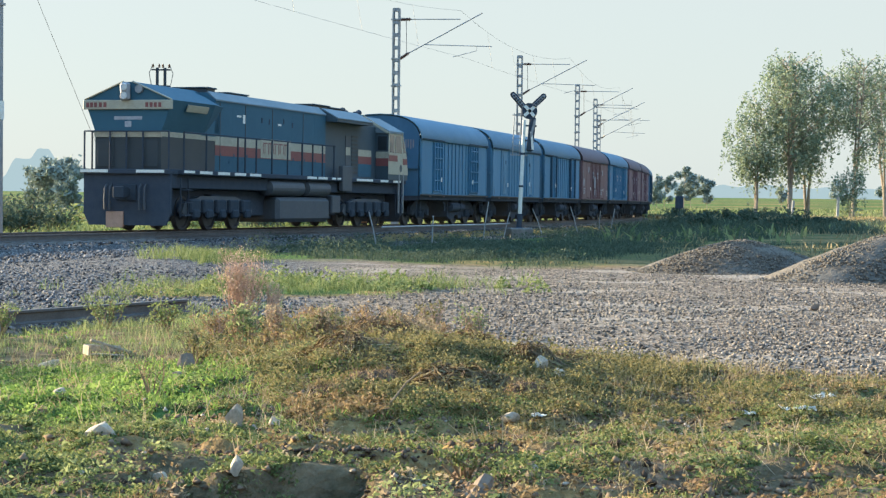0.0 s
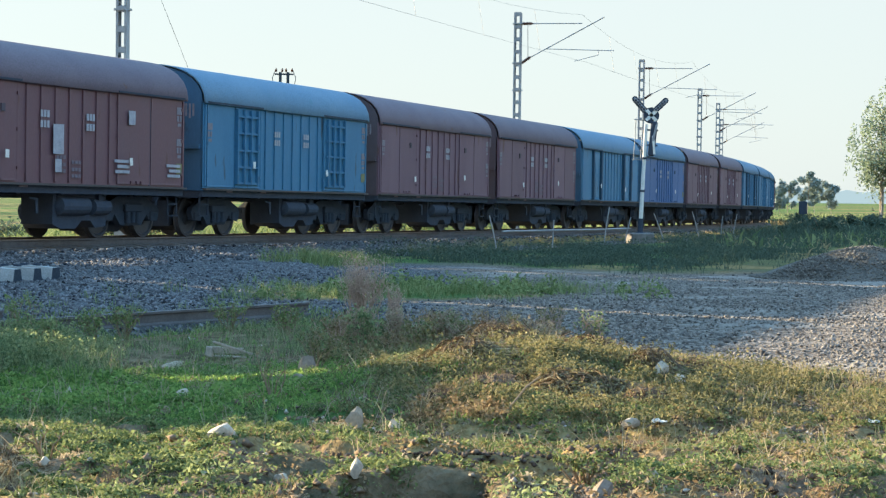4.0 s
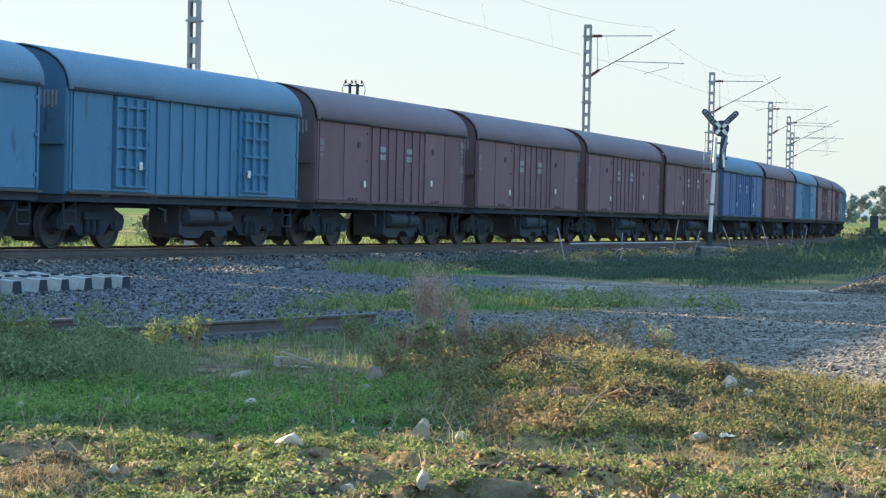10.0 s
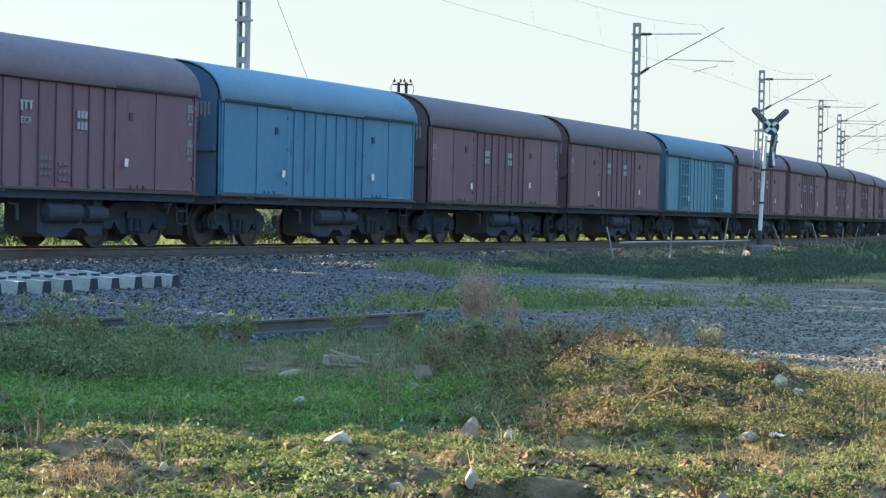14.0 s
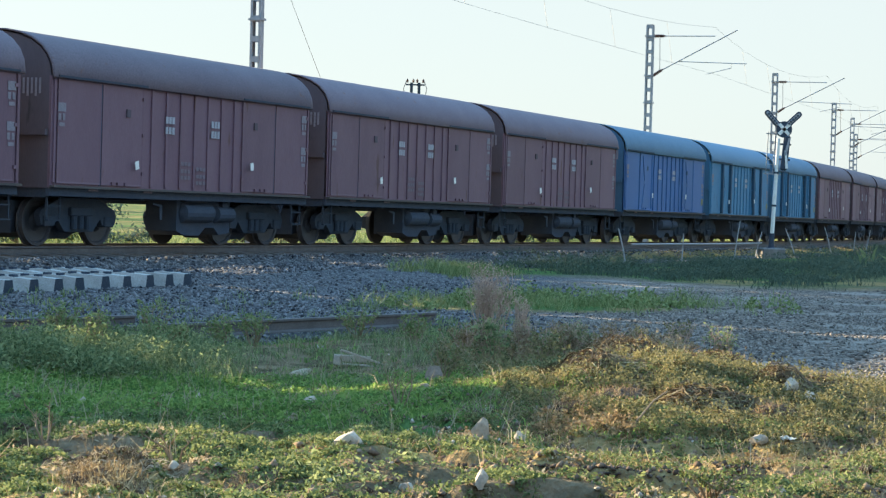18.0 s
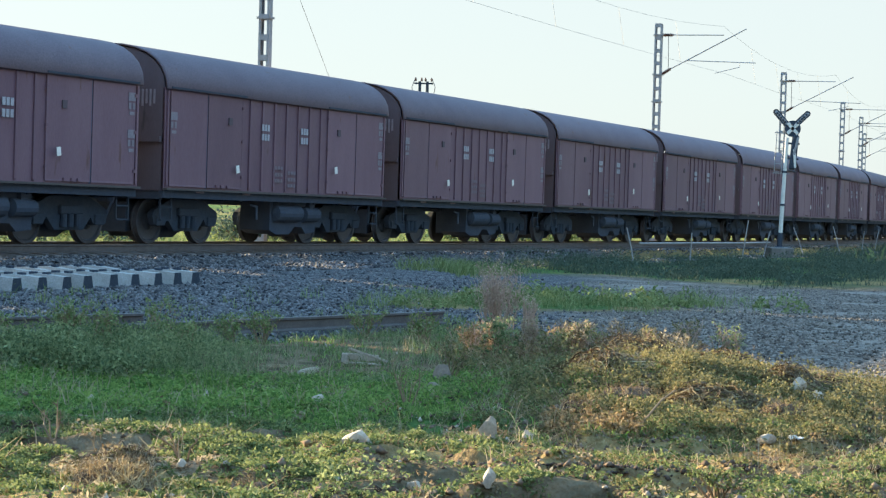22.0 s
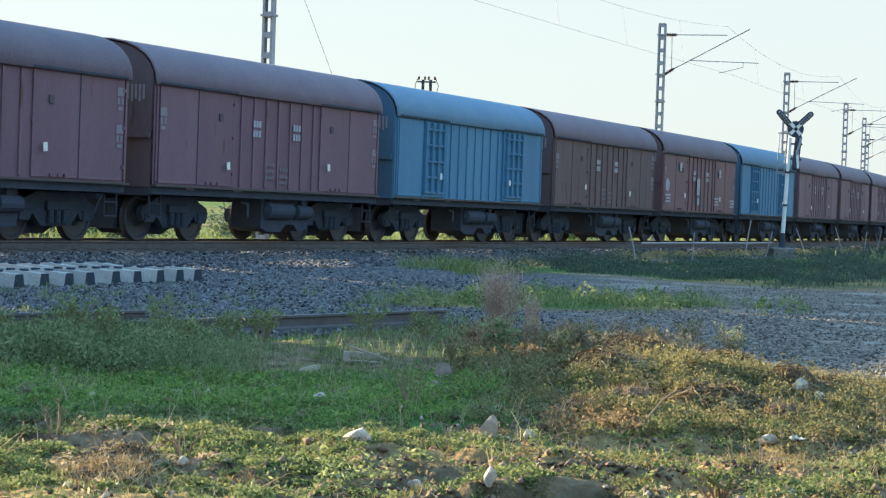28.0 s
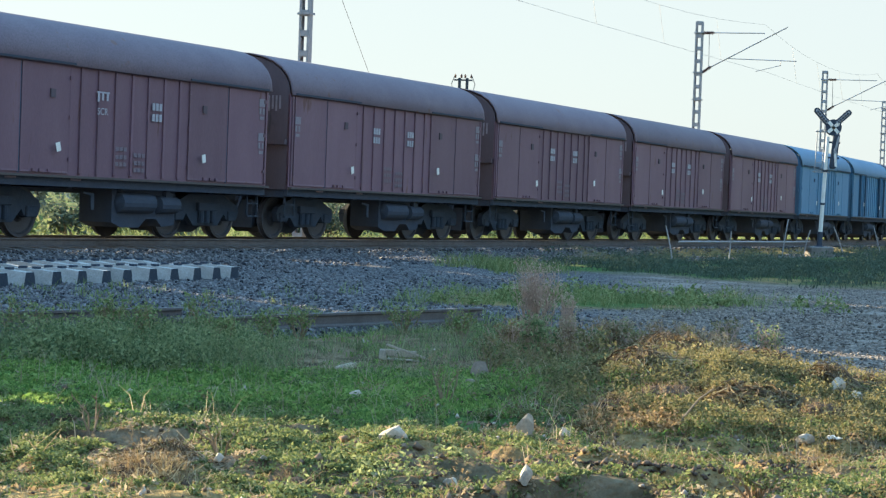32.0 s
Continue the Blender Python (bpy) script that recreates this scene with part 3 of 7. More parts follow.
def roof_mesh():
    prof = []
    n = 14
    for i in range(n + 1):
        a = math.pi * i / n
        c, s = math.cos(a), math.sin(a)
        prof.append((1.70 * math.copysign(abs(c) ** 0.82, c), EAVE + (ROOF_TOP - EAVE) * s ** 0.9))
    outer = prof
    inner = [(y * 0.985, z - 0.03) for y, z in prof]
    bm = bmesh.new()
    cuts = [-5.06, -5.0, -2.5, 0.0, 2.5, 5.0, 5.06]
    rows = [[bm.verts.new((x, y, z)) for y, z in outer] for x in cuts]
    under = [[bm.verts.new((x, y, z)) for y, z in inner] for x in (cuts[0], cuts[-1])]
    for k in range(len(rows) - 1):
        for i in range(n):
            bm.faces.new((rows[k][i], rows[k][i + 1], rows[k + 1][i + 1], rows[k + 1][i]))
    for i in range(n):
        bm.faces.new((under[0][i], under[1][i], under[1][i + 1], under[0][i + 1]))
        bm.faces.new((rows[0][i], under[0][i], under[0][i + 1], rows[0][i + 1]))
        bm.faces.new((rows[-1][i], rows[-1][i + 1], under[1][i + 1], under[1][i]))
    for i in (0, n):
        bm.faces.new([r[i] for r in rows] + [under[1][i], under[0][i]])
    bmesh.ops.recalc_face_normals(bm, faces=bm.faces)
    return bm


def end_mesh(x, sign):
    n = 14
    prof = [(-BODY_W, SILL), (BODY_W, SILL)]
    for i in range(n + 1):
        a = math.pi * i / n
        c, s = math.cos(a), math.sin(a)
        prof.append((1.60 * math.copysign(abs(c) ** 0.82, c), EAVE - 0.01 + (ROOF_TOP - EAVE - 0.05) * s ** 0.9))
    return extrude_x(prof, x, x - 0.06 * sign)


_shared = {}


def shared(kind):
    """Meshes that every wagon uses."""
    if kind not in _shared:
        if kind == "axle":
            bm = lathe([(-1.02, 0.06), (-0.82, 0.085), (0.82, 0.085), (1.02, 0.06)], 10)
            _shared[kind] = mesh_of(kind, bm, M["bogie"], True)
        elif kind == "wheel":
            bm = lathe([(-0.075, 0.52), (-0.045, 0.525), (-0.04, 0.50), (0.055, 0.49), (0.06, 0.43), (0.02, 0.40), (0.005, 0.2), (0.05, 0.15), (0.09, 0.13), (0.09, 0.02)], 24)
            _shared[kind] = mesh_of(kind, bm, M["wheel"])
        elif kind == "side_frame":
            bm = extrude_y([(-1.28, 0.62), (-1.22, 0.74), (-0.62, 0.98), (0.62, 0.98), (1.22, 0.74), (1.28, 0.62), (1.22, 0.44), (0.80, 0.44), (0.72, 0.56), (0.46, 0.30), (-0.46, 0.30), (-0.72, 0.56), (-0.80, 0.44), (-1.22, 0.44)], -0.07, 0.07)
            for x0 in (-1.0, 1.0):
                box(bm, x0 - 0.16, x0 + 0.16, -0.11, 0.11, 0.40, 0.62, 0.02)
            for x0 in (-0.22, 0.0, 0.22):
                rod(bm, (x0, 0.11, 0.36), (x0, 0.11, 0.62), 0.075, seg=10)
            box(bm, -0.36, 0.36, 0.04, 0.16, 0.62, 0.80, 0.02)
            _shared[kind] = mesh_of(kind, bm, M["bogie"])
        elif kind == "bolster":
            _shared[kind] = mesh_of(kind, boxes((-0.24, 0.24, -1.05, 1.05, 0.62, 0.92), (-0.5, 0.5, -0.3, 0.3, 0.9, 1.0), bevel=0.02), M["bogie"])
        elif kind == "brake_beam":
            _shared[kind] = mesh_of(kind, boxes((0.42, 0.52, -0.9, 0.9, 0.38, 0.48), (-0.52, -0.42, -0.9, 0.9, 0.38, 0.48)), M["bogie"])
        elif kind == "coupler":
            bm = boxes((0, 0.42, -0.12, 0.12, 0.98, 1.2), (0.32, 0.56, -0.19, 0.12, 0.93, 1.24), (-0.3, 0.1, -0.3, 0.3, 0.86, 1.3), bevel=0.03)
            rod(bm, (0.1, 0.45, 1.0), (0.42, 0.45, 0.55), 0.03)
            _shared[kind] = mesh_of(kind, bm, M["black"])
        elif kind == "underframe":
            _shared[kind] = mesh_of(kind, boxes((-5.0, 5.0, -0.24, 0.24, 0.90, SILL)), M["black"])
        elif kind == "headstock":
            _shared[kind] = mesh_of(kind, boxes((-0.06, 0.06, -1.5, 1.5, 0.98, SILL)), M["black"])
        elif kind == "brake_cylinder":
            bm = lathe([(-0.42, 0.05), (-0.36, 0.17), (0.32, 0.19), (0.36, 0.05)], 14, "X")
            box(bm, -0.1, 0.1, -0.1, 0.1, 0.1, 0.36)
            _shared[kind] = mesh_of(kind, bm, M["black"], False)
        elif kind == "reservoir":
            _shared[kind] = mesh_of(kind, lathe([(-0.62, 0.04), (-0.55, 0.21), (0.55, 0.21), (0.62, 0.04)], 16, "X"), M["black"], False)
        elif kind == "hand_brake":
            _shared[kind] = mesh_of(kind, extrude_y([(-0.05, -0.22), (0.04, -0.22), (0.06, 0.06), (0.30, 0.10), (0.30, 0.13), (-0.04, 0.10)], -0.015, 0.015), M["bogie"])
        elif kind == "sole_marks":
            _shared[kind] = mesh_of(kind, boxes((-0.16, 0.16, 0, 0.008, -0.02, 0.02)), M["faint"])
        elif kind == "brake_gear":
            _shared[kind] = mesh_of(kind, extrude_y([(-1.5, 0.9), (1.5, 0.9), (1.5, 0.26), (0.85, 0.34), (0.5, 0.24), (0.3, 0.14), (-0.3, 0.14), (-0.5, 0.24), (-0.85, 0.34), (-1.5, 0.26)], -0.6, 0.6), M["black"])
        elif kind == "equipment":
            _shared[kind] = mesh_of(kind, extrude_y([(-1.95, 1.02), (0.2, 1.02), (0.2, 0.34), (-0.1, 0.24), (-0.7, 0.24), (-0.95, 0.42), (-1.3, 0.42), (-1.5, 0.26), (-1.95, 0.30)], 0.55, 1.36), M["black"])
        elif kind == "step":
            _shared[kind] = mesh_of(kind, boxes((-0.22, -0.19, -0.02, 0.02, 0.52, 1.1), (0.19, 0.22, -0.02, 0.02, 0.52, 1.1), (-0.22, 0.22, -0.03, 0.05, 0.52, 0.55), (-0.22, 0.22, -0.03, 0.03, 0.80, 0.83)), M["bogie"])
    return _shared[kind]


def leaf_of_door(kind, sign, inner):
    """One door leaf, flat at y = 0, proud towards +y; its hinged edge at x = sign * DOOR_HALF."""
    w, h = DOOR_HALF, DOOR_H
    bm = bmesh.new()
    x0, x1 = sorted((sign * 0.022, sign * w))
    # frame round a slightly sunken panel
    deep = 0.05 if inner and kind != "plain" else 0.026
    box(bm, x0, x1, 0, deep, 0.03, h)
    bm.normal_update()
    front = max(bm.faces, key=lambda f: f.calc_center_median().y)
    bmesh.ops.inset_individual(bm, faces=[front], thickness=0.06, depth=0.02 - deep)
    return bm


def door_fittings(kind, sign, inner):
    """Bars of a door leaf: (name, x0, x1, y0, y1, z0, z1). The leaf nearer the wagon's middle carries most of them."""
    w, h = DOOR_HALF, DOOR_H
    rows = []
    if kind == "grid" and inner:
        rows += [("upright_bar", sign * q - 0.025, sign * q + 0.025, 0.02, 0.10, 0.12, h - 0.06) for q in (0.08, 0.46, 0.84, 1.22)]
        rows += [("cross_bar", *sorted((sign * 0.05, sign * (w - 0.14))), 0.02, 0.08, z - 0.025, z + 0.025) for z in (0.14, 0.55, 0.98, 1.42, 1.85)]
    elif kind in ("slat", "bars") and inner:
        rows += [("slat", sign * q - u, sign * q + u, 0.02, 0.12, 0.03, h - 0.02) for q, u in ((0.06, 0.07), (w - 0.06, 0.09))]
        if kind == "bars":
            rows += [("upright_bar", sign * q - 0.04, sign * q + 0.04, 0.02, 0.10, 0.02, h) for q in (0.55, 1.0)]
    elif inner:
        rows += [("locking_bar", sign * 0.9 - 0.07, sign * 0.9 + 0.07, 0.02, 0.05, z - 0.10, z + 0.06) for z in (1.55,)]
        rows += [("foot_catch", sign * q - 0.05, sign * q + 0.05, 0.02, 0.06, 0.04, 0.10) for q in (0.4, 0.6, 0.85)]
    rows += [("hinge", sign * w - 0.04, sign * w + 0.04, 0.02, 0.05, z - 0.035, z + 0.035) for z in (0.3, 1.1, 1.85)]
    return rows


def add_doors(w, paint, kind):
    """The two double doors of the wagon's open side, each leaf with its bars and hinges."""
    for x in (-DOOR_AT, DOOR_AT):
        if "seal" not in _shared:
            _shared["seal"] = mesh_of("door_gap", boxes((-0.024, 0.024, 0, 0.014, 0, DOOR_H)), M["rust_dark"])
        part("door_gap", _shared["seal"], None, w, "dark gap between door leaves", m=pose(x, BODY_W, SILL + 0.08))
        for sign in (1, -1):
            inner = sign * x < 0
            key = ("leaf", paint, kind, sign, inner)
            if key not in _shared:
                _shared[key] = mesh_of("door", leaf_of_door(kind, sign, inner), M[paint])
            leaf = part("door", _shared[key], None, w, m=pose(x, BODY_W + 0.006, SILL + 0.07))
            if kind in ("hourglass", "slat") and inner:
                for k, (z0, z1, a, b) in enumerate(((0.14, 0.97, 0.36, 0.12), (1.08, 1.96, 0.12, 0.36))):
                    key = ("pressed", paint, kind, sign, k)
                    if key not in _shared:
                        c = sign * 0.72
                        _shared[key] = mesh_of("pressed_panel", extrude_y([(c - a, z0), (c + a, z0), (c + b, z1), (c - b, z1)], 0.018, 0.044), M["worn"] if paint == "light" else M[paint])
                    part("pressed_panel", _shared[key], None, leaf)
            for i, (name, *r) in enumerate(door_fittings(kind, sign, inner)):
                key = ("fit", paint, kind, sign, inner, i)
                if key not in _shared:
                    cx, cz = (r[0] + r[1]) / 2, (r[4] + r[5]) / 2
                    dark = name == "slat" or name == "locking_bar"
                    _shared[key] = mesh_of(name, boxes((r[0] - cx, r[1] - cx, r[2], r[3], r[4] - cz, r[5] - cz)), M["end_brown"] if dark and paint in ("brown", "red", "umber") else M["rust_dark"] if dark else M[paint])
                tilt = random.uniform(-2.5, 2.5) if name == "slat" else 0
                part(name, _shared[key], None, leaf, m=pose((r[0] + r[1]) / 2, 0, (r[4] + r[5]) / 2, 0, tilt, 0))


def wagon(paint, roof_paint, door_kind, label, lettered=2, zone=""):
    w = thing("covered_goods_wagon", label, "goods wagon", group="wagons of the goods train")
    for side in (1, -1):
        turn = 0 if side > 0 else 180
        bm = boxes((-BODY_HALF, BODY_HALF, BODY_W - 0.06, BODY_W, SILL + 0.02, EAVE + 0.02))
        wall = part("side_wall", bm, M[paint], w, m=pose(0, 0, 0, 0, 0, turn))
        if side < 0:
            break
        if ("rib", paint) not in _shared:
            _shared[("rib", paint)] = mesh_of("rib", extrude_x([(0, 0), (0, 2.10), (0.035, 2.05), (0.035, 0.05)], -0.03, 0.03), M[paint])
        for x in (-4.93, -1.62, -1.08, -0.54, 0.0, 0.54, 1.08, 1.62, 4.93):
            part("rib", _shared[("rib", paint)], None, wall, m=pose(x, BODY_W, SILL + 0.07))
        add_doors(w, paint, door_kind)
        if "canopy" not in _shared:
            _shared["canopy"] = boxes((-1.5, 1.5, 0, 0.10, 0, 0.04))
            _shared["canopy"] = mesh_of("door_rail", _shared["canopy"], M["black"])
        for x in (-DOOR_AT, DOOR_AT):
            part("door_rail", _shared["canopy"], None, wall, m=pose(x, BODY_W, SILL + 2.17))
        if "sole" not in _shared:
            _shared["sole"] = mesh_of("solebar", boxes((-5.0, 5.0, 0, 0.09, -0.22, -0.05)), M["black"])
        part("solebar", _shared["sole"], None, w, m=pose(0, 0, 0, 0, 0, turn) @ pose(0, BODY_W - 0.1, SILL + 0.07))
        if "lip" not in _shared:
            _shared["lip"] = mesh_of("sill_lip", boxes((-5.01, 5.01, 0, 0.10, 0, 0.045)), M["lip"])
        part("sill_lip", _shared["lip"], None, w, "dusty grey-brown sill edge", m=pose(0, BODY_W, SILL + 0.015))
        if lettered:
            if "tag" not in _shared:
                _shared["tag"] = mesh_of("route_card", boxes((-0.06, 0.06, 0, 0.012, -0.085, 0.085)), M["white"])
            for x in (2.25, -2.2):
                part("route_card", _shared["tag"], None, wall, "white paper route card", m=pose(x + random.uniform(-0.25, 0.25), BODY_W + 0.12, SILL + 0.62 + random.uniform(-0.08, 0.08), 0, random.uniform(-25, 25), 0))
            if "block" not in _shared:
                _shared["block"] = mesh_of("lettering", boxes(*[(x, x + 0.09, 0, 0.006, z, z + 0.15) for x in (-0.17, -0.05, 0.07) for z in (-0.2, 0.02)]), M["mark"])
                _shared["half"] = mesh_of("lettering", boxes((-0.2, 0.2, 0, 0.006, 0.14, 0.17), (-0.17, -0.11, 0, 0.006, 0.0, 0.14), (-0.02, 0.04, 0, 0.006, 0.0, 0.14), (0.11, 0.17, 0, 0.006, -0.03, 0.14)), M["mark"])
                _shared["corner"] = mesh_of("corner_lettering", boxes((-0.12, 0.12, 0, 0.006, 0.05, 0.22), (-0.10, -0.02, 0, 0.006, -0.12, 0.01), (0.03, 0.11, 0, 0.006, -0.12, 0.01), (-0.09, 0.08, 0, 0.006, -0.24, -0.17)), M["dim"])
                _shared["faint"] = mesh_of("lettering", boxes(*[(x, x + 0.10, 0, 0.005, z, z + 0.08) for x in (-0.18, -0.05, 0.08) for z in (-0.22, -0.08, 0.08)]), M["faint"])
                _shared["yellow"] = mesh_of("painted_square", boxes((-0.13, 0.13, 0, 0.008, -0.13, 0.13)), M["yellow"])
            for x in () if paint in ("light", "pale") else (0.98, -0.80)[:lettered]:
                if zone and x > 0:
                    cu = bpy.data.curves.new("zone_letters", "FONT")
                    cu.body, cu.size, cu.extrude, cu.align_x = zone, 0.19, 0.003, "CENTER"
                    tx = new("zone_letters", cu)
                    tx.parent = wall
                    tx.matrix_basis = pose(x, BODY_W + 0.042, SILL + 1.28, 90, 0, 180)
                    cu.materials.append(M["mark"])
                    part("lettering", _shared["half"], None, wall, "faded white lettering", m=pose(x, BODY_W + 0.038, SILL + 1.56))
                else:
                    part("lettering", _shared["block"], None, wall, "faded white lettering", m=pose(x, BODY_W + 0.038, SILL + 1.45))
            for x, z in ((0.35, 0.52), (-0.25, 0.42)) if paint in ("brown", "red", "umber") else ():
                part("lettering", _shared["faint"], None, wall, "nearly worn-off lettering", m=pose(x, BODY_W + 0.038, SILL + z))
            if paint == "red":
                if "emblem" not in _shared:
                    _shared["emblem"] = mesh_of("emblem", lathe([(0, 0.24), (0.006, 0.24)], 20), M["mark"])
                    _shared["note"] = mesh_of("lettering", boxes((-0.32, 0.32, 0, 0.006, 0.08, 0.15), (-0.32, 0.2, 0, 0.006, -0.04, 0.03), (-0.32, 0.28, 0, 0.006, -0.16, -0.09)), M["mark"])
                part("emblem", _shared["emblem"], None, wall, "faded round white emblem", m=pose(4.42, BODY_W + 0.036, SILL + 1.0))
                for x, z, a, b in ((2.9, 1.72, 0.14, 0.16), (-2.5, 1.62, 0.14, 0.16), (0.5, 1.02, 0.2, 0.32), (0.5, 0.45, 0.12, 0.14)):
                    part("pale_patch", boxes((-a, a, 0, 0.006, -b, b)), M["mark"], wall, "pale painted-over patch", m=pose(x, BODY_W + 0.07, SILL + z))
                for x, z in ((4.42, 0.52), (-4.42, 0.45), (-2.1, 0.5)):
                    part("lettering", _shared["note"], None, wall, "rows of faded white lettering", m=pose(x, BODY_W + 0.06, SILL + z))
            for x, z in () if paint in ("light", "pale") else ((4.72, 1.46), (-4.72, 1.76), (-4.72, 1.0)):
                part("corner_lettering", _shared["corner"], None, wall, "worn white corner lettering", m=pose(x, BODY_W + 0.034, SILL + z))
            if paint in ("deep", "teal", "red"):
                part("painted_square", _shared["yellow"], None, wall, "faded yellow painted square", m=pose(-4.72, BODY_W + 0.034, SILL + 0.5))
    for sign in (1, -1):
        dusky = "end_brown" if paint in ("brown", "red", "umber") else "end_blue"
        end = part("end_wall", end_mesh(BODY_HALF * sign, sign), M[dusky], w)
        for z in (2.25,):
            part("end_rail", mesh_of("end_rail", boxes((-0.06, 0.06, -1.55, 1.55, -0.06, 0.06)), M[dusky]), None, end, m=pose((BODY_HALF + 0.03) * sign, 0, z))
    if "hatch" not in _shared:
        _shared["hatch"] = mesh_of("lettering", boxes(*[(0, 0.006, 0.1 * k, 0.1 * k + 0.05, 0.05 * (k % 2), 0.36) for k in range(8)]), M["dim"])
    part("lettering", _shared["hatch"], None, w, "worn white lettering on the end", m=pose(BODY_HALF + 0.004, 0.62, 2.95))
    part("roof", roof_mesh(), M[roof_paint], w, smooth=True)
    part("underframe", shared("underframe"), None, w)
    for x0 in (-1.7, 0.0, 1.7):
        part("cross_bearer", shared("headstock"), None, w, m=pose(x0, 0, 0))
    part("equipment_box", shared("equipment"), None, w)
    part("reservoir", shared("reservoir"), None, w, m=pose(-0.5, 1.36, 0.74))
    part("brake_cylinder", shared("brake_cylinder"), None, w, m=pose(-1.6, 1.36, 0.72))
    part("hand_brake", shared("hand_brake"), None, w, "grimy hand brake lever", m=pose(0.95, 1.45, 0.8))
    part("painted_mark", shared("sole_marks"), None, w, "small faded painted mark on the solebar", m=pose(1.7, 1.625, 1.15))
    part("painted_mark", shared("sole_marks"), None, w, "small faded painted mark on the solebar", m=pose(3.6, 1.625, 1.15))
    for sign in (1, -1):
        part("headstock", shared("headstock"), None, w, m=pose(4.92 * sign, 0, 0))
        part("coupler", shared("coupler"), None, w, m=pose(BODY_HALF * sign, 0, 0, 0, 0, 0 if sign > 0 else 180))
        part("step", shared("step"), None, w, m=pose(4.7 * sign, 1.48, 0))
        bogie = part("bogie", shared("bolster"), None, w, m=pose(3.4 * sign, 0, 0))
        for side in (1, -1):
            part("side_frame", shared("side_frame"), None, bogie, m=pose(0, side * 1.07, 0, 0, 0, 0 if side > 0 else 180))
        part("brake_beam", shared("brake_beam"), None, bogie)
        part("brake_gear", shared("brake_gear"), None, bogie)
        for at in (-1.0, 1.0):
            part("axle", shared("axle"), None, bogie, m=pose(at, 0, 0.50))
            for side in (1, -1):
                part("wheel", shared("wheel"), None, bogie, m=pose(at, side * 0.82, 0.50, 0, 0, 0 if side > 0 else 180))
    return w


def wagon_kind(paint, door):
    names = {"brown": "dusty brown", "red": "brighter red-brown", "umber": "dark weathered brown", "light": "faded light blue", "pale": "chalky grey-blue", "deep": "deep blue", "teal": "dark teal-blue"}
    doors = {"grid": "grid-barred doors", "hourglass": "embossed doors", "slat": "warped slatted doors", "bars": "upright-barred doors", "plain": "plain doors"}
    return f"{names[paint]} covered wagon with {doors[door]} and rounded roof"


# the train, wagon by wagon from the engine: paint and doors
ORDER = ("light grid,light hourglass,light bars,red plain,teal grid,brown plain,brown plain,light slat,deep plain,brown plain,brown plain,light bars,light hourglass,light grid,"
         "brown plain,brown plain,brown plain,brown plain,deep hourglass,brown plain,light plain,brown plain,brown plain,pale grid,brown plain,brown plain,brown plain,brown plain,brown plain,"
         "deep hourglass,teal slat,teal bars,brown plain,brown plain,brown plain,brown plain,brown plain,brown plain,brown plain,brown plain,brown plain,brown plain,brown plain,brown plain,"
         "light grid,umber plain,red plain,light grid,brown plain,brown plain,brown plain,brown plain,brown plain,brown plain,light plain,light bars,brown plain,brown plain").split(",")
wagons = []
pattern = {}
for i, kind in enumerate(ORDER):
    paint, door = kind.split()
    letters = {19: "ECR", 49: "SCR"}.get(i, "")
    if letters:
        wagons.append(wagon(paint, "roof_brown", door, f"{wagon_kind(paint, door)}, lettered {letters}", 2, letters))
        continue
    if kind not in pattern:
        blue = paint in ("light", "deep", "pale", "teal")
        pattern[kind] = wagon(paint, "roof_blue" if blue else "roof_brown", door, wagon_kind(paint, door), 2, "")
        wagons.append(pattern[kind])
    else:
        wagons.append(copy_thing(pattern[kind], pose(0, 0, 0)))

GUY_TOP, GUY_FOOT = (-5.08, 52.08, 9.40), (-1.61, 62.01, 0.00)
# ---- diesel locomotive, running long hood first ----
ENGINE_AT = -10.62
M["engine_blue"] = material("engine_blue_paint", (0.034, 0.092, 0.140), (0.042, 0.106, 0.155), 0.75, 0, 1.0, 40, 0.08, (0.03, 0.08, 0.13), 0.68)
# engine blue darkened for recess, hatch and cab: shade put into the paint
M["engine_shade"] = material("shade_darkened_blue_paint", (0.040, 0.062, 0.082), (0.050, 0.072, 0.092), 0.6, 0, 1.2, 40, 0.1)
M["engine_dark"] = material("sooty_navy_paint", (0.030, 0.040, 0.050), (0.042, 0.050, 0.058), 0.55, 0, 1.4, 40, 0.12)
M["engine_roof"] = material("dusty_grey_blue_roof_paint", (0.12, 0.165, 0.20), (0.16, 0.20, 0.23), 0.6, 0, 1.2, 40, 0.1)
M["cream"] = material("dirty_cream_paint", (0.40, 0.37, 0.29), (0.31, 0.29, 0.23), 0.55, 0, 2.0, 40, 0.08)
M["stripe"] = material("faded_red_stripe_paint", (0.205, 0.064, 0.062), (0.165, 0.058, 0.058), 0.55, 0, 2.0, 40, 0.08)
M["glass"] = material("dark_cab_window_glass", (0.02, 0.025, 0.03), (0.03, 0.035, 0.04), 0.08, 0, 2.0, 40, 0.0)
M["lens"] = material("headlight_lens", (0.55, 0.57, 0.58), (0.45, 0.47, 0.48), 0.15, 0, 8.0, 60, 0.05)
M["rail_guard"] = material("pale_orange_guard_paint", (0.42, 0.27, 0.20), (0.33, 0.21, 0.15), 0.7, 0, 5, 40, 0.1)
M["tank"] = material("grey_black_tank_paint", (0.054, 0.064, 0.080), (0.070, 0.078, 0.090), 0.6, 0, 1.5, 40, 0.15)


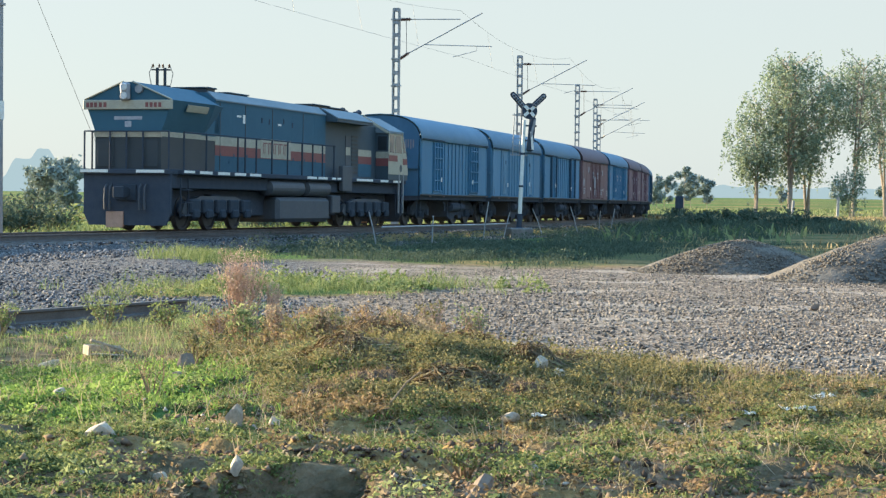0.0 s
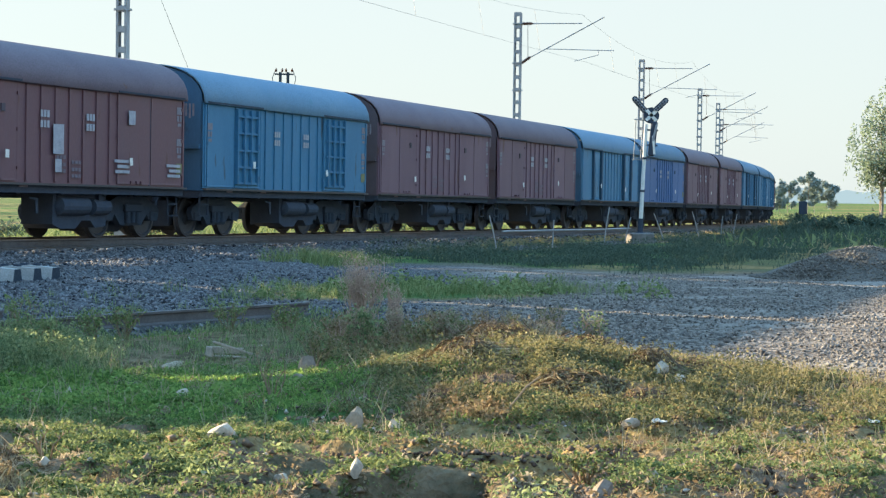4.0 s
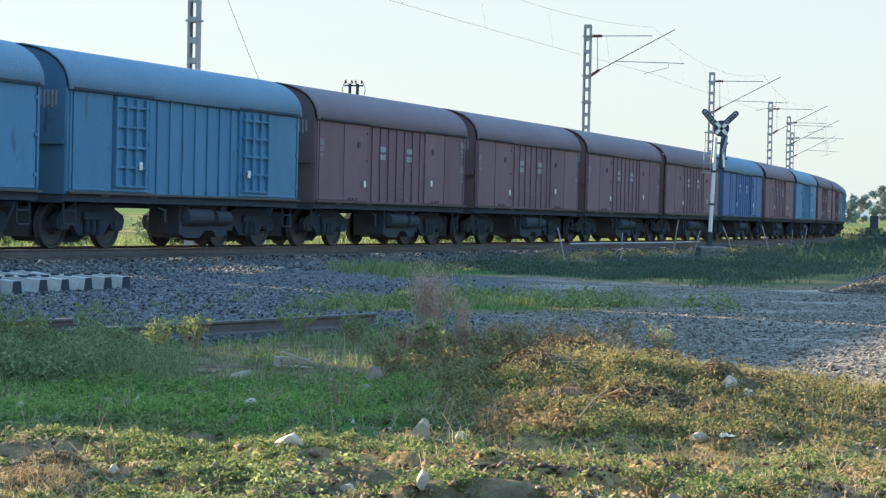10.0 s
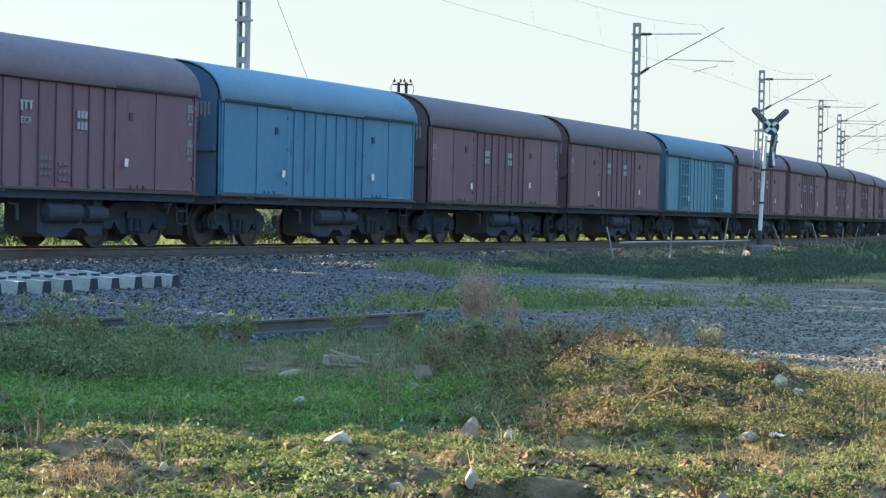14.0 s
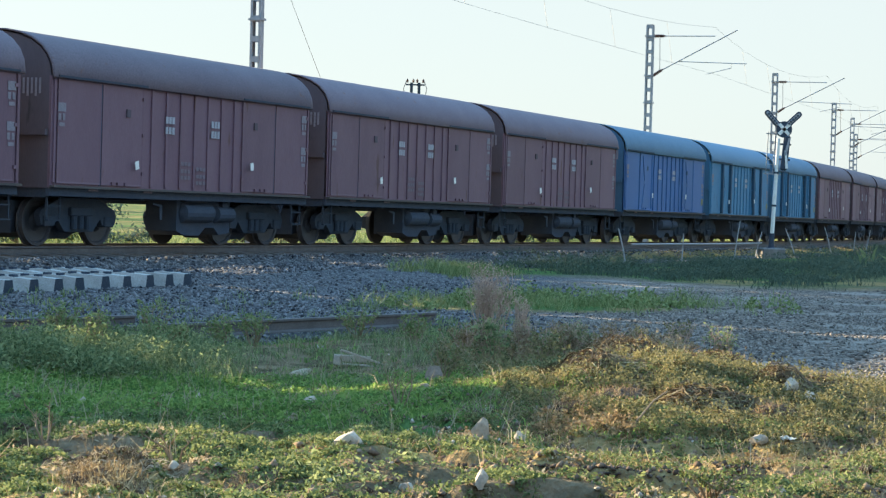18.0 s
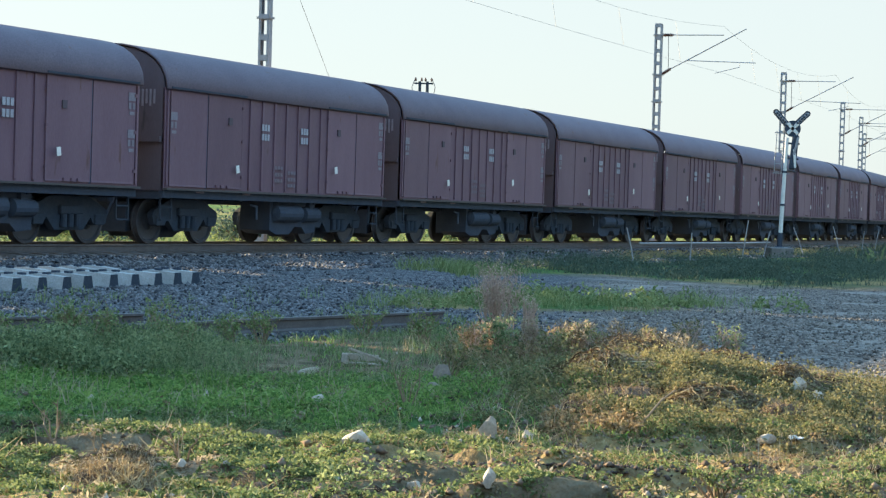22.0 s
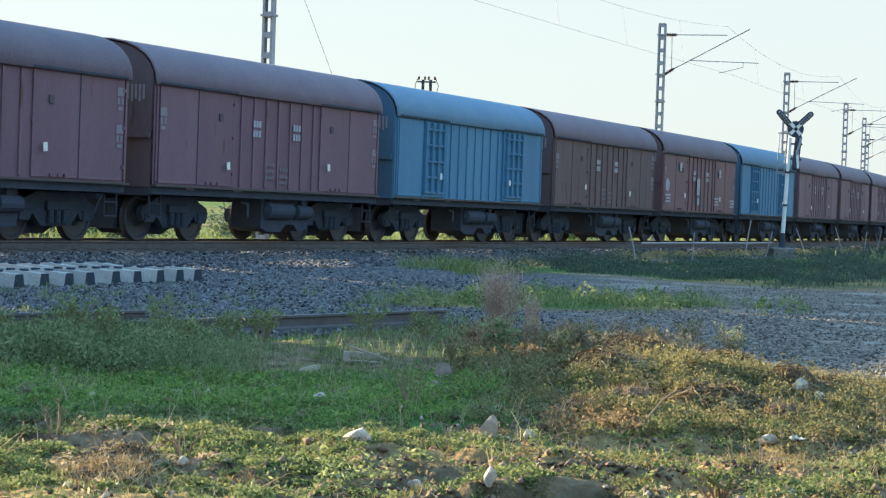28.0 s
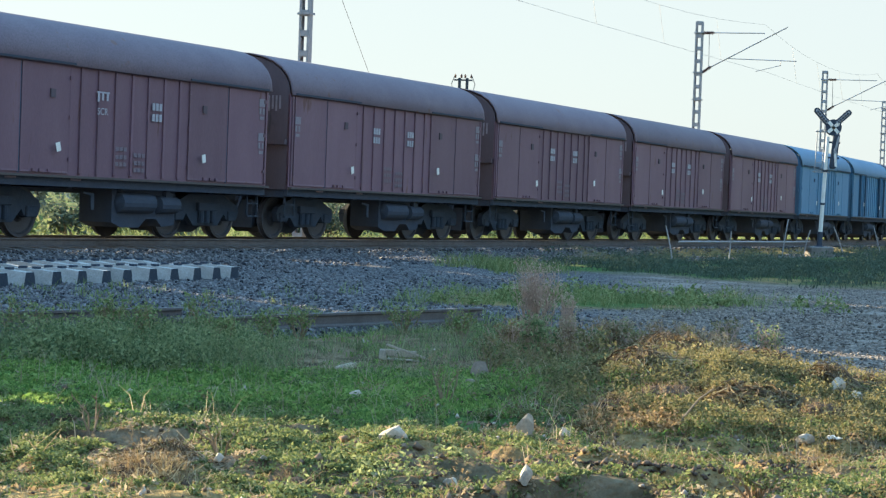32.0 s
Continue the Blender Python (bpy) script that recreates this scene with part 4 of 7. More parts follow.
def make_engine():
    e = thing("diesel_locomotive", "dark blue diesel locomotive with a cream and red stripe", "locomotive")
    flip = Matrix.Diagonal((1, -1, 1, 1))
    frame_beam = part("underframe", boxes((-9.9, 9.7, -1.25, 1.25, 1.20, 1.58), (-10.3, 9.4, -1.45, 1.45, 1.58, 1.72), (9.4, 10.05, -1.30, 1.30, 1.58, 1.72), bevel=0.02), M["black"], e)
    long_mark = mesh_of("edge_mark", boxes((-0.42, 0.42, 0, 0.012, -0.04, 0.04)), M["white"])
    short_mark = mesh_of("edge_mark", boxes((-0.17, 0.17, 0, 0.012, -0.03, 0.04)), M["white"])
    for x in (7.9, 6.65, 5.45, 4.3, -0.45, -1.45, -5.2, -6.05, -7.75, -9.2):
        part("edge_mark", long_mark, None, frame_beam, "white walkway edge mark", m=pose(x, 1.452, 1.66))
    for x in (-2.5, -3.0, 8.85, 9.2):
        part("edge_mark", short_mark, None, frame_beam, "short white walkway edge mark", m=pose(x, 1.452, 1.66))
    for y in (-0.95, 0.75):
        part("edge_mark", long_mark, None, frame_beam, "white walkway edge mark", m=pose(10.052, y, 1.66, 0, 0, -90))
    for sign, fx in ((1, 9.95), (-1, 10.2)):
        p = part("pilot", extrude_x([(-1.32, 1.6), (1.32, 1.6), (1.32, 0.50), (1.16, 0.17), (-1.16, 0.17), (-1.32, 0.50)], (fx - 0.1) * sign, fx * sign), M["black"], e, "black sloped pilot plate")
        part("coupler", boxes((0, 0.35, -0.12, 0.12, 0.98, 1.2), (0.2, 0.48, -0.19, 0.14, 0.92, 1.24), (-0.05, 0.06, -0.3, 0.3, 0.85, 1.3), bevel=0.02), M["bogie"], e, m=pose(fx * sign, 0, 0, 0, 0, 0 if sign > 0 else 180))
        for y in (0.45, 0.6, -0.45, -0.6):
            bm = bmesh.new()
            path_rod(bm, [(0, 0, 1.3), (0.12, 0, 1.2), (0.14, 0, 0.85), (0.1, 0, 0.6)], [0.03, 0.03, 0.03, 0.05], 8)
            part("brake_hose", bm, M["tank"], p, m=pose((fx + 0.02) * sign, y, 0, 0, 0, 0 if sign > 0 else 180))
        part("rail_guard", boxes((-0.04, 0.04, -0.26, 0.26, 0.1, 0.55), bevel=0.01), M["rail_guard"], p, "pale orange rail guard plate", m=pose((fx + 0.02) * sign, -0.35, 0))
    # hood: body, dark nose and flared radiator section
    hood = part("hood", extrude_x([(-1.0, 1.72), (1.0, 1.72), (1.0, 3.80), (0.74, 4.04), (-0.74, 4.04), (-1.0, 3.80)], -2.85, 6.3), M["engine_blue"], e)
    rear_hood = part("rear_hood", extrude_x([(-0.98, 1.72), (0.98, 1.72), (0.98, 3.62), (-0.98, 3.62)], -8.1, -2.85), M["engine_shade"], e, "recessed machine compartment with shade painted into its blue")
    nose = part("nose", extrude_x([(-1.0, 1.72), (1.0, 1.72), (1.0, 2.62), (-1.0, 2.62)], 6.3, 9.90), M["engine_dark"], e, "sooty dark nose of the hood")
    flare = bmesh.new()
    secs = []
    for x, w in ((9.90, 1.33), (7.1, 1.38), (5.7, 1.0)):
        secs.append([flare.verts.new((x, y, z)) for y, z in ((-1.0, 2.74), (1.0, 2.74), (w, 3.62), (0.14, 4.12), (-0.14, 4.12), (-w, 3.62))])
    for k in range(2):
        for i in range(6):
            j = (i + 1) % 6
            flare.faces.new((secs[k][i], secs[k][j], secs[k + 1][j], secs[k + 1][i]))
    flare.faces.new(secs[0][::-1])
    flare.faces.new(secs[2])
    bmesh.ops.recalc_face_normals(flare, faces=flare.faces)
    rad = part("radiator_hood", flare, M["engine_blue"], e, "flared radiator section with a gabled top")
    part("number_board", boxes((0, 0.07, -1.35, 1.35, 3.36, 3.62), bevel=0.015), M["cream"], rad, "cream number board with unreadable red figures", m=pose(9.90, 0, 0))
    part("lettering", boxes(*[(0, 0.006, y, y + 0.09, 3.42, 3.55) for y in (-1.25, -1.13, -1.01, -0.86, -0.72, 0.55, 0.68, 0.81, 0.94)]), M["stripe"], rad, "red figures", m=pose(9.972, 0, 0))
    part("lettering", boxes((0, 0.006, -0.42, 0.42, 3.08, 3.17), (0, 0.006, -0.1, 0.1, 2.88, 3.04)), M["mark"], rad, "small grey lettering", m=pose(9.904, 0, 0))
    for side in (1, -1):
        bm = bmesh.new()
        path_rod(bm, [(9.93, 1.33 * side, 3.63), (9.93, 0.14 * side, 4.13)], [0.025, 0.025], 6)
        part("gable_trim", bm, M["cream"], rad, "thin cream edge of the gable")
        part("flare_line", boxes((7.3, 9.9, 1.012, 1.022, 2.70, 2.76)), M["cream"], rad, "thin cream line", m=pose(0, 0, 0) if side > 0 else flip)
        part("side_plate", boxes((-0.70, 0.70, 0, 0.02, -0.10, 0.10)), M["cream"], rad, "cream side number plate", m=pose(8.25, 1.325, 3.44, -22, 0, 0) if side > 0 else flip @ pose(8.25, 1.325, 3.44, -22, 0, 0))
    lamp = part("headlight", boxes((0, 0.16, -0.15, 0.15, 3.60, 4.10), bevel=0.06), M["gal"], rad, "grey twin headlight housing", m=pose(9.92, -0.05, 0))
    for z in (3.73, 3.97):
        part("lens", lathe([(0, 0.10), (0.03, 0.09), (0.03, 0.01)], 16, "X"), M["lens"], lamp, m=pose(0.162, 0, z))
    part("marker_light", lathe([(0, 0.12), (0.08, 0.11), (0.08, 0.01)], 16, "X"), M["gal"], rad, "round grey marker light", m=pose(9.90, 0.34, 3.92))
    # painted bands, lettering panel and side doors
    for side in (1, -1):
        mm = pose(0, 0, 0) if side > 0 else flip
        part("cream_stripe", boxes((-2.83, 6.3, 1.003, 1.009, 2.50, 2.76)), M["cream"], hood, "cream stripe", m=mm)
        part("red_stripe", boxes((-2.83, 6.3, 1.003, 1.009, 2.20, 2.50)), M["stripe"], hood, "red stripe", m=mm)
        part("cream_stripe", boxes((-7.6, -6.2, 0.983, 0.99, 2.52, 2.76)), M["cream"], rear_hood, "cream stripe", m=mm)
        part("red_stripe", boxes((-7.6, -6.2, 0.983, 0.99, 2.25, 2.52)), M["stripe"], rear_hood, "red stripe", m=mm)
        part("blue_panel", boxes((-7.6, -6.2, 0.983, 0.99, 1.80, 2.25)), M["engine_blue"], rear_hood, "blue lower panel", m=mm)
        panel = part("name_panel", boxes((0.35, 2.85, 1.010, 1.016, 2.22, 2.82)), M["cream"], hood, "cream panel with large brown lettering", m=mm)
        strokes = [(2.50 - 0.42 * i + 0.13 * j, 2.545 - 0.42 * i + 0.13 * j, 1.017, 1.021, 2.34 + 0.03 * ((i + j) % 2), 2.66) for i in range(5) for j in range(2)]
        strokes += [(2.32 - 0.42 * i, 2.66 - 0.42 * i, 1.017, 1.021, 2.66, 2.70) for i in range(5)]
        part("lettering", boxes(*strokes), M["stripe"], panel, "red-brown lettering strokes")
        for x, z, w, h2 in ((4.15, 3.35, 0.10, 0.13), (4.55, 3.42, 0.16, 0.03), (1.3, 3.30, 0.14, 0.03)):
            part("data_plate", boxes((x - w, x + w, 1.003, 1.010, z - h2, z + h2)), M["white"], hood, "small white data plate", m=mm)
        part("nose_stripe", boxes((6.3, 9.9, 1.003, 1.009, 2.62, 2.74)), M["cream"], nose, "dirty cream stripe", m=mm)
        part("pale_door", boxes((-5.35, -4.85, 0.983, 1.0, 1.76, 3.2)), M["tank"], rear_hood, "grey-blue narrow door", m=mm)
        part("cream_stripe", boxes((-5.33, -4.87, 1.001, 1.006, 2.52, 2.80)), M["cream"], rear_hood, "cream stripe", m=mm)
        part("filter_grille", boxes(*[(-6.1, -5.5, 0.985, 1.005, 1.9 + 0.14 * i, 1.97 + 0.14 * i) for i in range(10)]), M["engine_dark"], rear_hood, "dark filter grille", m=mm)
    part("nose_band", boxes((9.896, 9.93, -1.02, 1.02, 2.60, 2.75)), M["cream"], nose, "dirty cream band across the front")
    for y0, y1 in ((-0.92, -0.42), (0.40, 0.92)):
        part("nose_door", boxes((9.90, 9.925, y0, y1, 1.78, 2.52), bevel=0.01), M["engine_dark"], nose, "dark hatch door")
    part("locker", boxes((-4.3, -3.35, 1.30, 1.46, 1.25, 2.12), bevel=0.02), M["tank"], e, "grey equipment locker beside the walkway")
    hd = mesh_of("hood_door", boxes((-0.42, 0.42, 0, 0.03, 0, 1.9), (-0.36, -0.30, 0.03, 0.04, 0.2, 0.32), (0.28, 0.36, 0.03, 0.04, 0.4, 0.5), bevel=0.01), M["engine_blue"])
    for x in (5.6, 4.6, 3.6, -0.2, -1.2, -2.2):
        part("hood_door", hd, None, hood, m=pose(x, 0.972, 1.78))
    seam = mesh_of("panel_seam", boxes((-0.02, 0.02, 0, 0.012, 0, 1.98)), M["engine_dark"])
    for x in (5.95, 4.05, 1.9, -0.75):
        part("panel_seam", seam, None, hood, m=pose(x, 1.0, 1.78))
    hole = mesh_of("lifting_hole", boxes((-0.05, 0.05, 0, 0.008, -0.08, 0.08)), M["black"])
    for x, z in ((2.75, 3.38), (2.15, 3.36), (0.95, 3.42), (0.2, 3.34)):
        part("lifting_hole", hole, None, hood, m=pose(x, 1.001, z))
    # roof: pale walk along the edge, overhanging filter hatch, stacks and horns
    part("roof_edge", extrude_x([(0.72, 4.045), (1.03, 3.80), (1.03, 3.84), (0.74, 4.08)], -2.85, 6.3), M["engine_roof"], hood, "dusty pale roof edge")
    part("roof_panel", boxes((-2.85, 5.9, -0.70, 0.70, 4.042, 4.075), bevel=0.01), M["engine_roof"], hood, "dusty grey-blue roof")
    part("hatch_roof", extrude_x([(-1.42, 3.60), (1.42, 3.60), (1.42, 3.70), (0.8, 4.02), (-0.8, 4.02), (-1.42, 3.70)], -6.5, -2.85), M["engine_shade"], rear_hood, "overhanging filter hatch in shade-darkened blue")
    part("roof_edge", extrude_x([(0.82, 4.03), (1.44, 3.70), (1.44, 3.73), (0.84, 4.06)], -6.5, -2.85), M["engine_roof"], rear_hood, "dusty pale roof edge")
    for x, w, h2 in ((5.6, 0.30, 0.18), (3.6, 0.75, 0.12), (-3.6, 0.75, 0.16), (-5.0, 0.7, 0.13)):
        part("roof_vent", boxes((x - w, x + w, -0.55, 0.55, 4.05, 4.05 + h2), (x - w - 0.05, x + w + 0.05, -0.6, 0.6, 4.05 + h2 - 0.05, 4.05 + h2), bevel=0.02), M["engine_dark"], hood if x > 0 else rear_hood, "dark roof vent")
    horn = lathe([(0, 0.04), (0.35, 0.06), (0.5, 0.13)], 12, "X")
    horn = mesh_of("air_horn", horn, M["black"])
    for x, t in ((-6.9, 0), (-7.6, 180)):
        part("air_horn", horn, None, rear_hood, m=pose(x, 0.3, 4.14, 0, 0, t))
        part("horn_foot", boxes((x - 0.06, x + 0.06, 0.24, 0.36, 3.95, 4.12)), M["black"], rear_hood)
    # cab: wider than the hood, cream sides, sloping rear window
    cab = part("cab", extrude_y([(-8.1, 1.72), (-10.35, 1.72), (-10.35, 2.0), (-10.2, 2.64), (-9.72, 3.46), (-8.1, 3.46)], -1.48, 1.48), M["engine_shade"], e, "dark cab with cream sides")
    part("cab_roof", extrude_x([(-1.52, 3.42), (1.52, 3.42), (1.52, 3.50), (0.55, 4.02), (-0.55, 4.02), (-1.52, 3.50)], -9.75, -8.05), M["engine_roof"], cab, "pale dusty cab roof")
    part("cab_front_edge", extrude_x([(1.44, 3.40), (1.54, 3.44), (0.55, 4.06), (0.50, 3.98)], -8.06, -8.0), M["cream"], cab, "cream front edge of the cab roof")
    for y in (1.24, -1.24):
        part("front_window", boxes((-8.1, -8.08, y - 0.17, y + 0.17, 2.80, 3.30)), M["glass"], cab, "dark front window")
        part("cab_front_stripe", boxes((-8.1, -8.085, y - 0.24, y + 0.24, 2.5, 2.74)), M["cream"], cab, "cream stripe")
        part("cab_front_stripe", boxes((-8.1, -8.085, y - 0.24, y + 0.24, 2.22, 2.5)), M["stripe"], cab, "red stripe")
    for side in (1, -1):
        mm = pose(0, 0, 0) if side > 0 else flip
        panel = part("cab_side_panel", extrude_y([(-8.08, 1.92), (-10.35, 1.92), (-10.35, 2.0), (-10.2, 2.64), (-9.72, 3.46), (-8.08, 3.46)], 1.482, 1.492), M["cream"], cab, "dirty cream cab side", m=mm)
        part("cab_window", boxes((-8.72, -8.22, 1.493, 1.50, 2.72, 3.36)), M["glass"], panel, "dark side window")
        part("cab_window", extrude_y([(-8.86, 2.72), (-9.62, 2.72), (-9.50, 3.36), (-8.86, 3.36)], 1.493, 1.50), M["glass"], panel, "dark side window")
        part("rear_window", extrude_y([(-9.78, 2.74), (-10.08, 2.74), (-9.70, 3.36)], 1.493, 1.50), M["glass"], panel, "dark slanted window")
        part("cab_stripe", boxes((-9.1, -8.1, 1.493, 1.498, 2.40, 2.62)), M["stripe"], panel, "faded red stripe")
        part("cab_stripe", boxes((-10.24, -9.75, 1.493, 1.498, 2.30, 2.52)), M["stripe"], panel, "faded red stripe")
        part("emblem", lathe([(1.493, 0.14), (1.499, 0.14)], 14), M["tank"], panel, "small dark oval emblem", m=pose(-9.5, 0, 2.16))
        part("grab_rail", boxes((-9.36, -9.30, 1.45, 1.50, 0.5, 1.95), (-9.86, -9.80, 1.45, 1.50, 0.5, 1.95)), M["gal"], e, "grey grab rails beside the cab steps", m=mm)
    for y in (-0.75, 0.75):
        part("end_window", boxes((-0.01, 0.01, -0.45, 0.45, -0.38, 0.38)), M["glass"], cab, m=pose(-9.98, y, 3.05, 0, 30, 0))
    # tank and gear under the frame
    part("centre_sill", boxes((-9.6, 9.4, -0.85, 0.85, 0.42, 1.20), bevel=0.03), M["black"], e)
    part("fuel_tank", boxes((-2.4, 2.2, -1.36, 1.36, 0.22, 1.02), bevel=0.12), M["tank"], e, "grey-black fuel tank")
    for x0, x1 in ((0.0, 2.9), (-2.4, -0.3)):
        part("air_reservoir", lathe([(x0, 0.05), (x0 + 0.08, 0.25), (x1 - 0.08, 0.25), (x1, 0.05)], 18, "X"), M["tank"], e, "grey air reservoir", m=pose(0, 1.18, 1.30))
    part("battery_box", boxes((-3.3, -2.5, 1.0, 1.4, 0.5, 1.1), bevel=0.03), M["tank"], e)
    frame_side = mesh_of("side_frame", extrude_y([(-2.5, 0.55), (-2.35, 0.78), (-1.2, 1.0), (1.2, 1.0), (2.35, 0.78), (2.5, 0.55), (2.3, 0.42), (1.4, 0.42), (1.2, 0.6), (0.55, 0.6), (0.4, 0.42), (-0.4, 0.42), (-0.55, 0.6), (-1.2, 0.6), (-1.4, 0.42), (-2.3, 0.42)], -0.08, 0.08), M["tank"])
    spring = mesh_of("spring", boxes((-0.32, 0.32, 0, 0.18, 0.5, 0.9), (-0.2, 0.2, 0.1, 0.24, 0.36, 0.62), bevel=0.04), M["bogie"])
    for bx in (6.4, -6.6):
        bogie = part("bogie", boxes((-2.75, 2.75, -0.7, 0.7, 0.28, 0.98), (-0.3, 0.3, -1.1, 1.1, 0.6, 1.05), bevel=0.03), M["bogie"], e, m=pose(bx, 0, 0))
        for side in (1, -1):
            part("side_frame", frame_side, None, bogie, m=pose(0, side * 1.1, 0, 0, 0, 0 if side > 0 else 180))
            for sx in (-1.85, -0.92, 0.0, 0.92, 1.85):
                part("spring", spring, None, bogie, m=pose(sx, side * 1.12, 0, 0, 0, 0 if side > 0 else 180))
        for at in (-1.85, 0, 1.85):
            part("axle", shared("axle"), None, bogie, m=pose(at, 0, 0.52))
            for side in (1, -1):
                part("wheel", shared("wheel"), None, bogie, m=pose(at, side * 0.82, 0.515, 0, 0, 0 if side > 0 else 180))
    # handrails
    post = bmesh.new()
    rod(post, (0, 0, 1.7), (0, 0, 2.76), 0.026, seg=6)
    post = mesh_of("stanchion", post, M["black"])
    for side in (1, -1):
        bm = bmesh.new()
        path_rod(bm, [(9.3, 1.41 * side, 2.76), (-2.7, 1.41 * side, 2.76)], [0.022, 0.022], 6)
        rail = part("handrail", bm, M["black"], e)
        for x in (9.3, 7.8, 5.55, 5.0, 4.15, 2.9, 1.6, 0.35, -0.6, -1.5, -2.6):
            part("stanchion", post, None, rail, m=pose(x, 1.41 * side, 0))
    bm = bmesh.new()
    path_rod(bm, [(10.0, -1.28, 2.76), (10.0, 1.28, 2.76)], [0.022, 0.022], 6)
    rail = part("handrail", bm, M["black"], e)
    for y in (-1.28, -0.5, 0.0, 0.5, 1.28):
        part("stanchion", post, None, rail, m=pose(10.0, y, 0))
    ladder = mesh_of("steps", boxes((-0.26, -0.23, 0, 0.04, 0.4, 1.5), (0.23, 0.26, 0, 0.04, 0.4, 1.5), *[(-0.24, 0.24, 0, 0.16, z, z + 0.03) for z in (0.45, 0.8, 1.15)]), M["black"])
    for x in (9.1, -9.6):
        for side in (1, -1):
            part("steps", ladder, None, e, m=pose(x, side * 1.32, 0, 0, 0, 0 if side > 0 else 180))
    return e


engine = make_engine()

# ---- overhead line masts ----
MAST_S = (-26.0, 9.2, 44.0, 70.7, 96.8, 115.0, 142.0)
MAST_OFF = -2.9


def make_mast():
    """A lattice mast of two channels with batten plates, and a hinged cantilever reaching over the track (towards +y)."""
    mast = thing("overhead_line_mast", "grey steel lattice mast with a cantilever over the track", "railway mast", group="overhead line masts")
    top = 9.5
    for sgn in (-1, 1):
        web, lip = 0.166 * sgn, 0.095 * sgn
        poly = [(-0.09, lip), (-0.09, web), (0.09, web), (0.09, lip), (0.08, lip), (0.08, web - 0.012 * sgn), (-0.08, web - 0.012 * sgn), (-0.08, lip)]
        bm = extrude_y(poly, -1.2, top)
        for v in bm.verts:
            v.co = Vector((v.co.x, v.co.z, v.co.y))
        bmesh.ops.recalc_face_normals(bm, faces=bm.faces)
        part("channel", bm, M["gal"], mast)
    batten = mesh_of("batten_plate", boxes((0.088, 0.098, -0.15, 0.15, -0.08, 0.08), (-0.098, -0.088, -0.15, 0.15, -0.08, 0.08)), M["gal"])
    for i in range(19):
        part("batten_plate", batten, None, mast, m=pose(0, 0, -0.6 + i * 0.56))
    part("foundation", boxes((-0.4, 0.4, -0.4, 0.4, -1.6, -0.55), bevel=0.03), M["concrete"], mast, "concrete mast foundation")
    clamp = mesh_of("clamp_band", boxes((-0.13, 0.13, -0.21, 0.21, -0.03, 0.03)), M["gal"])
    for z in (6.1, 7.30, 9.05):
        part("clamp_band", clamp, None, mast, m=pose(0, 0, z))
    ins = lathe([(0, 0.03), (0.03, 0.03)] + [q for i in range(6) for q in ((0.05 + i * 0.075, 0.085), (0.075 + i * 0.075, 0.04))] + [(0.52, 0.03)], 10)
    ins = mesh_of("insulator", ins, M["porcelain"])
    part("insulator", ins, None, mast, "brown porcelain insulator", m=pose(0, 0.18, 9.05, 0, 0, 0))
    part("insulator", ins, None, mast, "brown porcelain insulator", m=pose(0, 0.18, 7.30, 33, 0, 0))

    def tube(name, a, b, r):
        bm = bmesh.new()
        rod(bm, a, b, r, seg=8)
        return part(name, bm, M["gal"], mast)
    tube("stay_tube", (0, 0.6, 9.05), (0, 2.95, 9.02), 0.022)
    tube("bracket_tube", (0, 0.52, 7.52), (0, 3.95, 9.28), 0.026)
    tube("register_arm", (0, 1.3, 7.92), (0, 4.4, 7.80), 0.018)
    tube("steady_arm", (0, 2.6, 7.36), (0, 3.7, 7.62), 0.014)
    tube("dropper", (0, 3.7, 7.62), (0, 3.7, 7.82), 0.010)
    bm = bmesh.new()
    rod(bm, (0, 0.45, 9.0), (0, 0.48, 7.55), 0.014, seg=6)
    part("drop_wire", bm, M["wire"], mast)
    part("number_plate", boxes((-0.12, 0.12, 0.17, 0.18, 3.0, 3.5)), M["white"], mast, "white plate with an unreadable number")
    return mast


def mast_pose(s):
    x, y, z, a = track_at(s, MAST_OFF)
    return pose(x, y, z, 0, 0, math.degrees(a) + 180)


mast = make_mast()
mast.matrix_basis = mast_pose(MAST_S[0])
masts = [mast] + [copy_thing(mast, mast_pose(s)) for s in MAST_S[1:]]


def wire_between(name, label, s0, s1, off0, off1, h0, h1, sag, r, lift=0.0):
    bm = bmesh.new()
    pts = []
    n = 10
    for i in range(n + 1):
        k = i / n
        x0, y0, z0, _ = track_at(s0, off0)
        x1, y1, z1, _ = track_at(s1, off1)
        pts.append(Vector((x0 + (x1 - x0) * k, y0 + (y1 - y0) * k, z0 + h0 + (z1 + h1 - z0 - h0) * k - sag * 4 * k * (1 - k))))
    path_rod(bm, pts, [r] * (n + 1), 5)
    return pts, bm


for s0, s1 in zip(MAST_S[:-1], MAST_S[1:]):
    span = thing("overhead_wire_span", "thin dark contact and catenary wires over the track", "overhead wire", group="overhead wires")
    up, bm = wire_between("catenary", "", s0, s1, 0.05, 0.05, 9.40, 9.40, 0.75, 0.005)
    part("catenary_wire", bm, M["wire"], span)
    low, bm = wire_between("contact", "", s0, s1, 0.3, 0.3, 7.30, 7.30, 0.05, 0.005)
    part("contact_wire", bm, M["wire"], span)
    for i in (2, 4, 6, 8):
        bm = bmesh.new()
        rod(bm, up[i], low[i], 0.005, seg=4)
        part("dropper", bm, M["wire"], span)
# guy wire that stays a mast behind the track
bm = bmesh.new()
rod(bm, GUY_TOP, GUY_FOOT, 0.007, seg=6)
tagged(part("guy_wire", bm, M["wire"]), "thin grey steel guy wire slanting down behind the train", "guy wire")

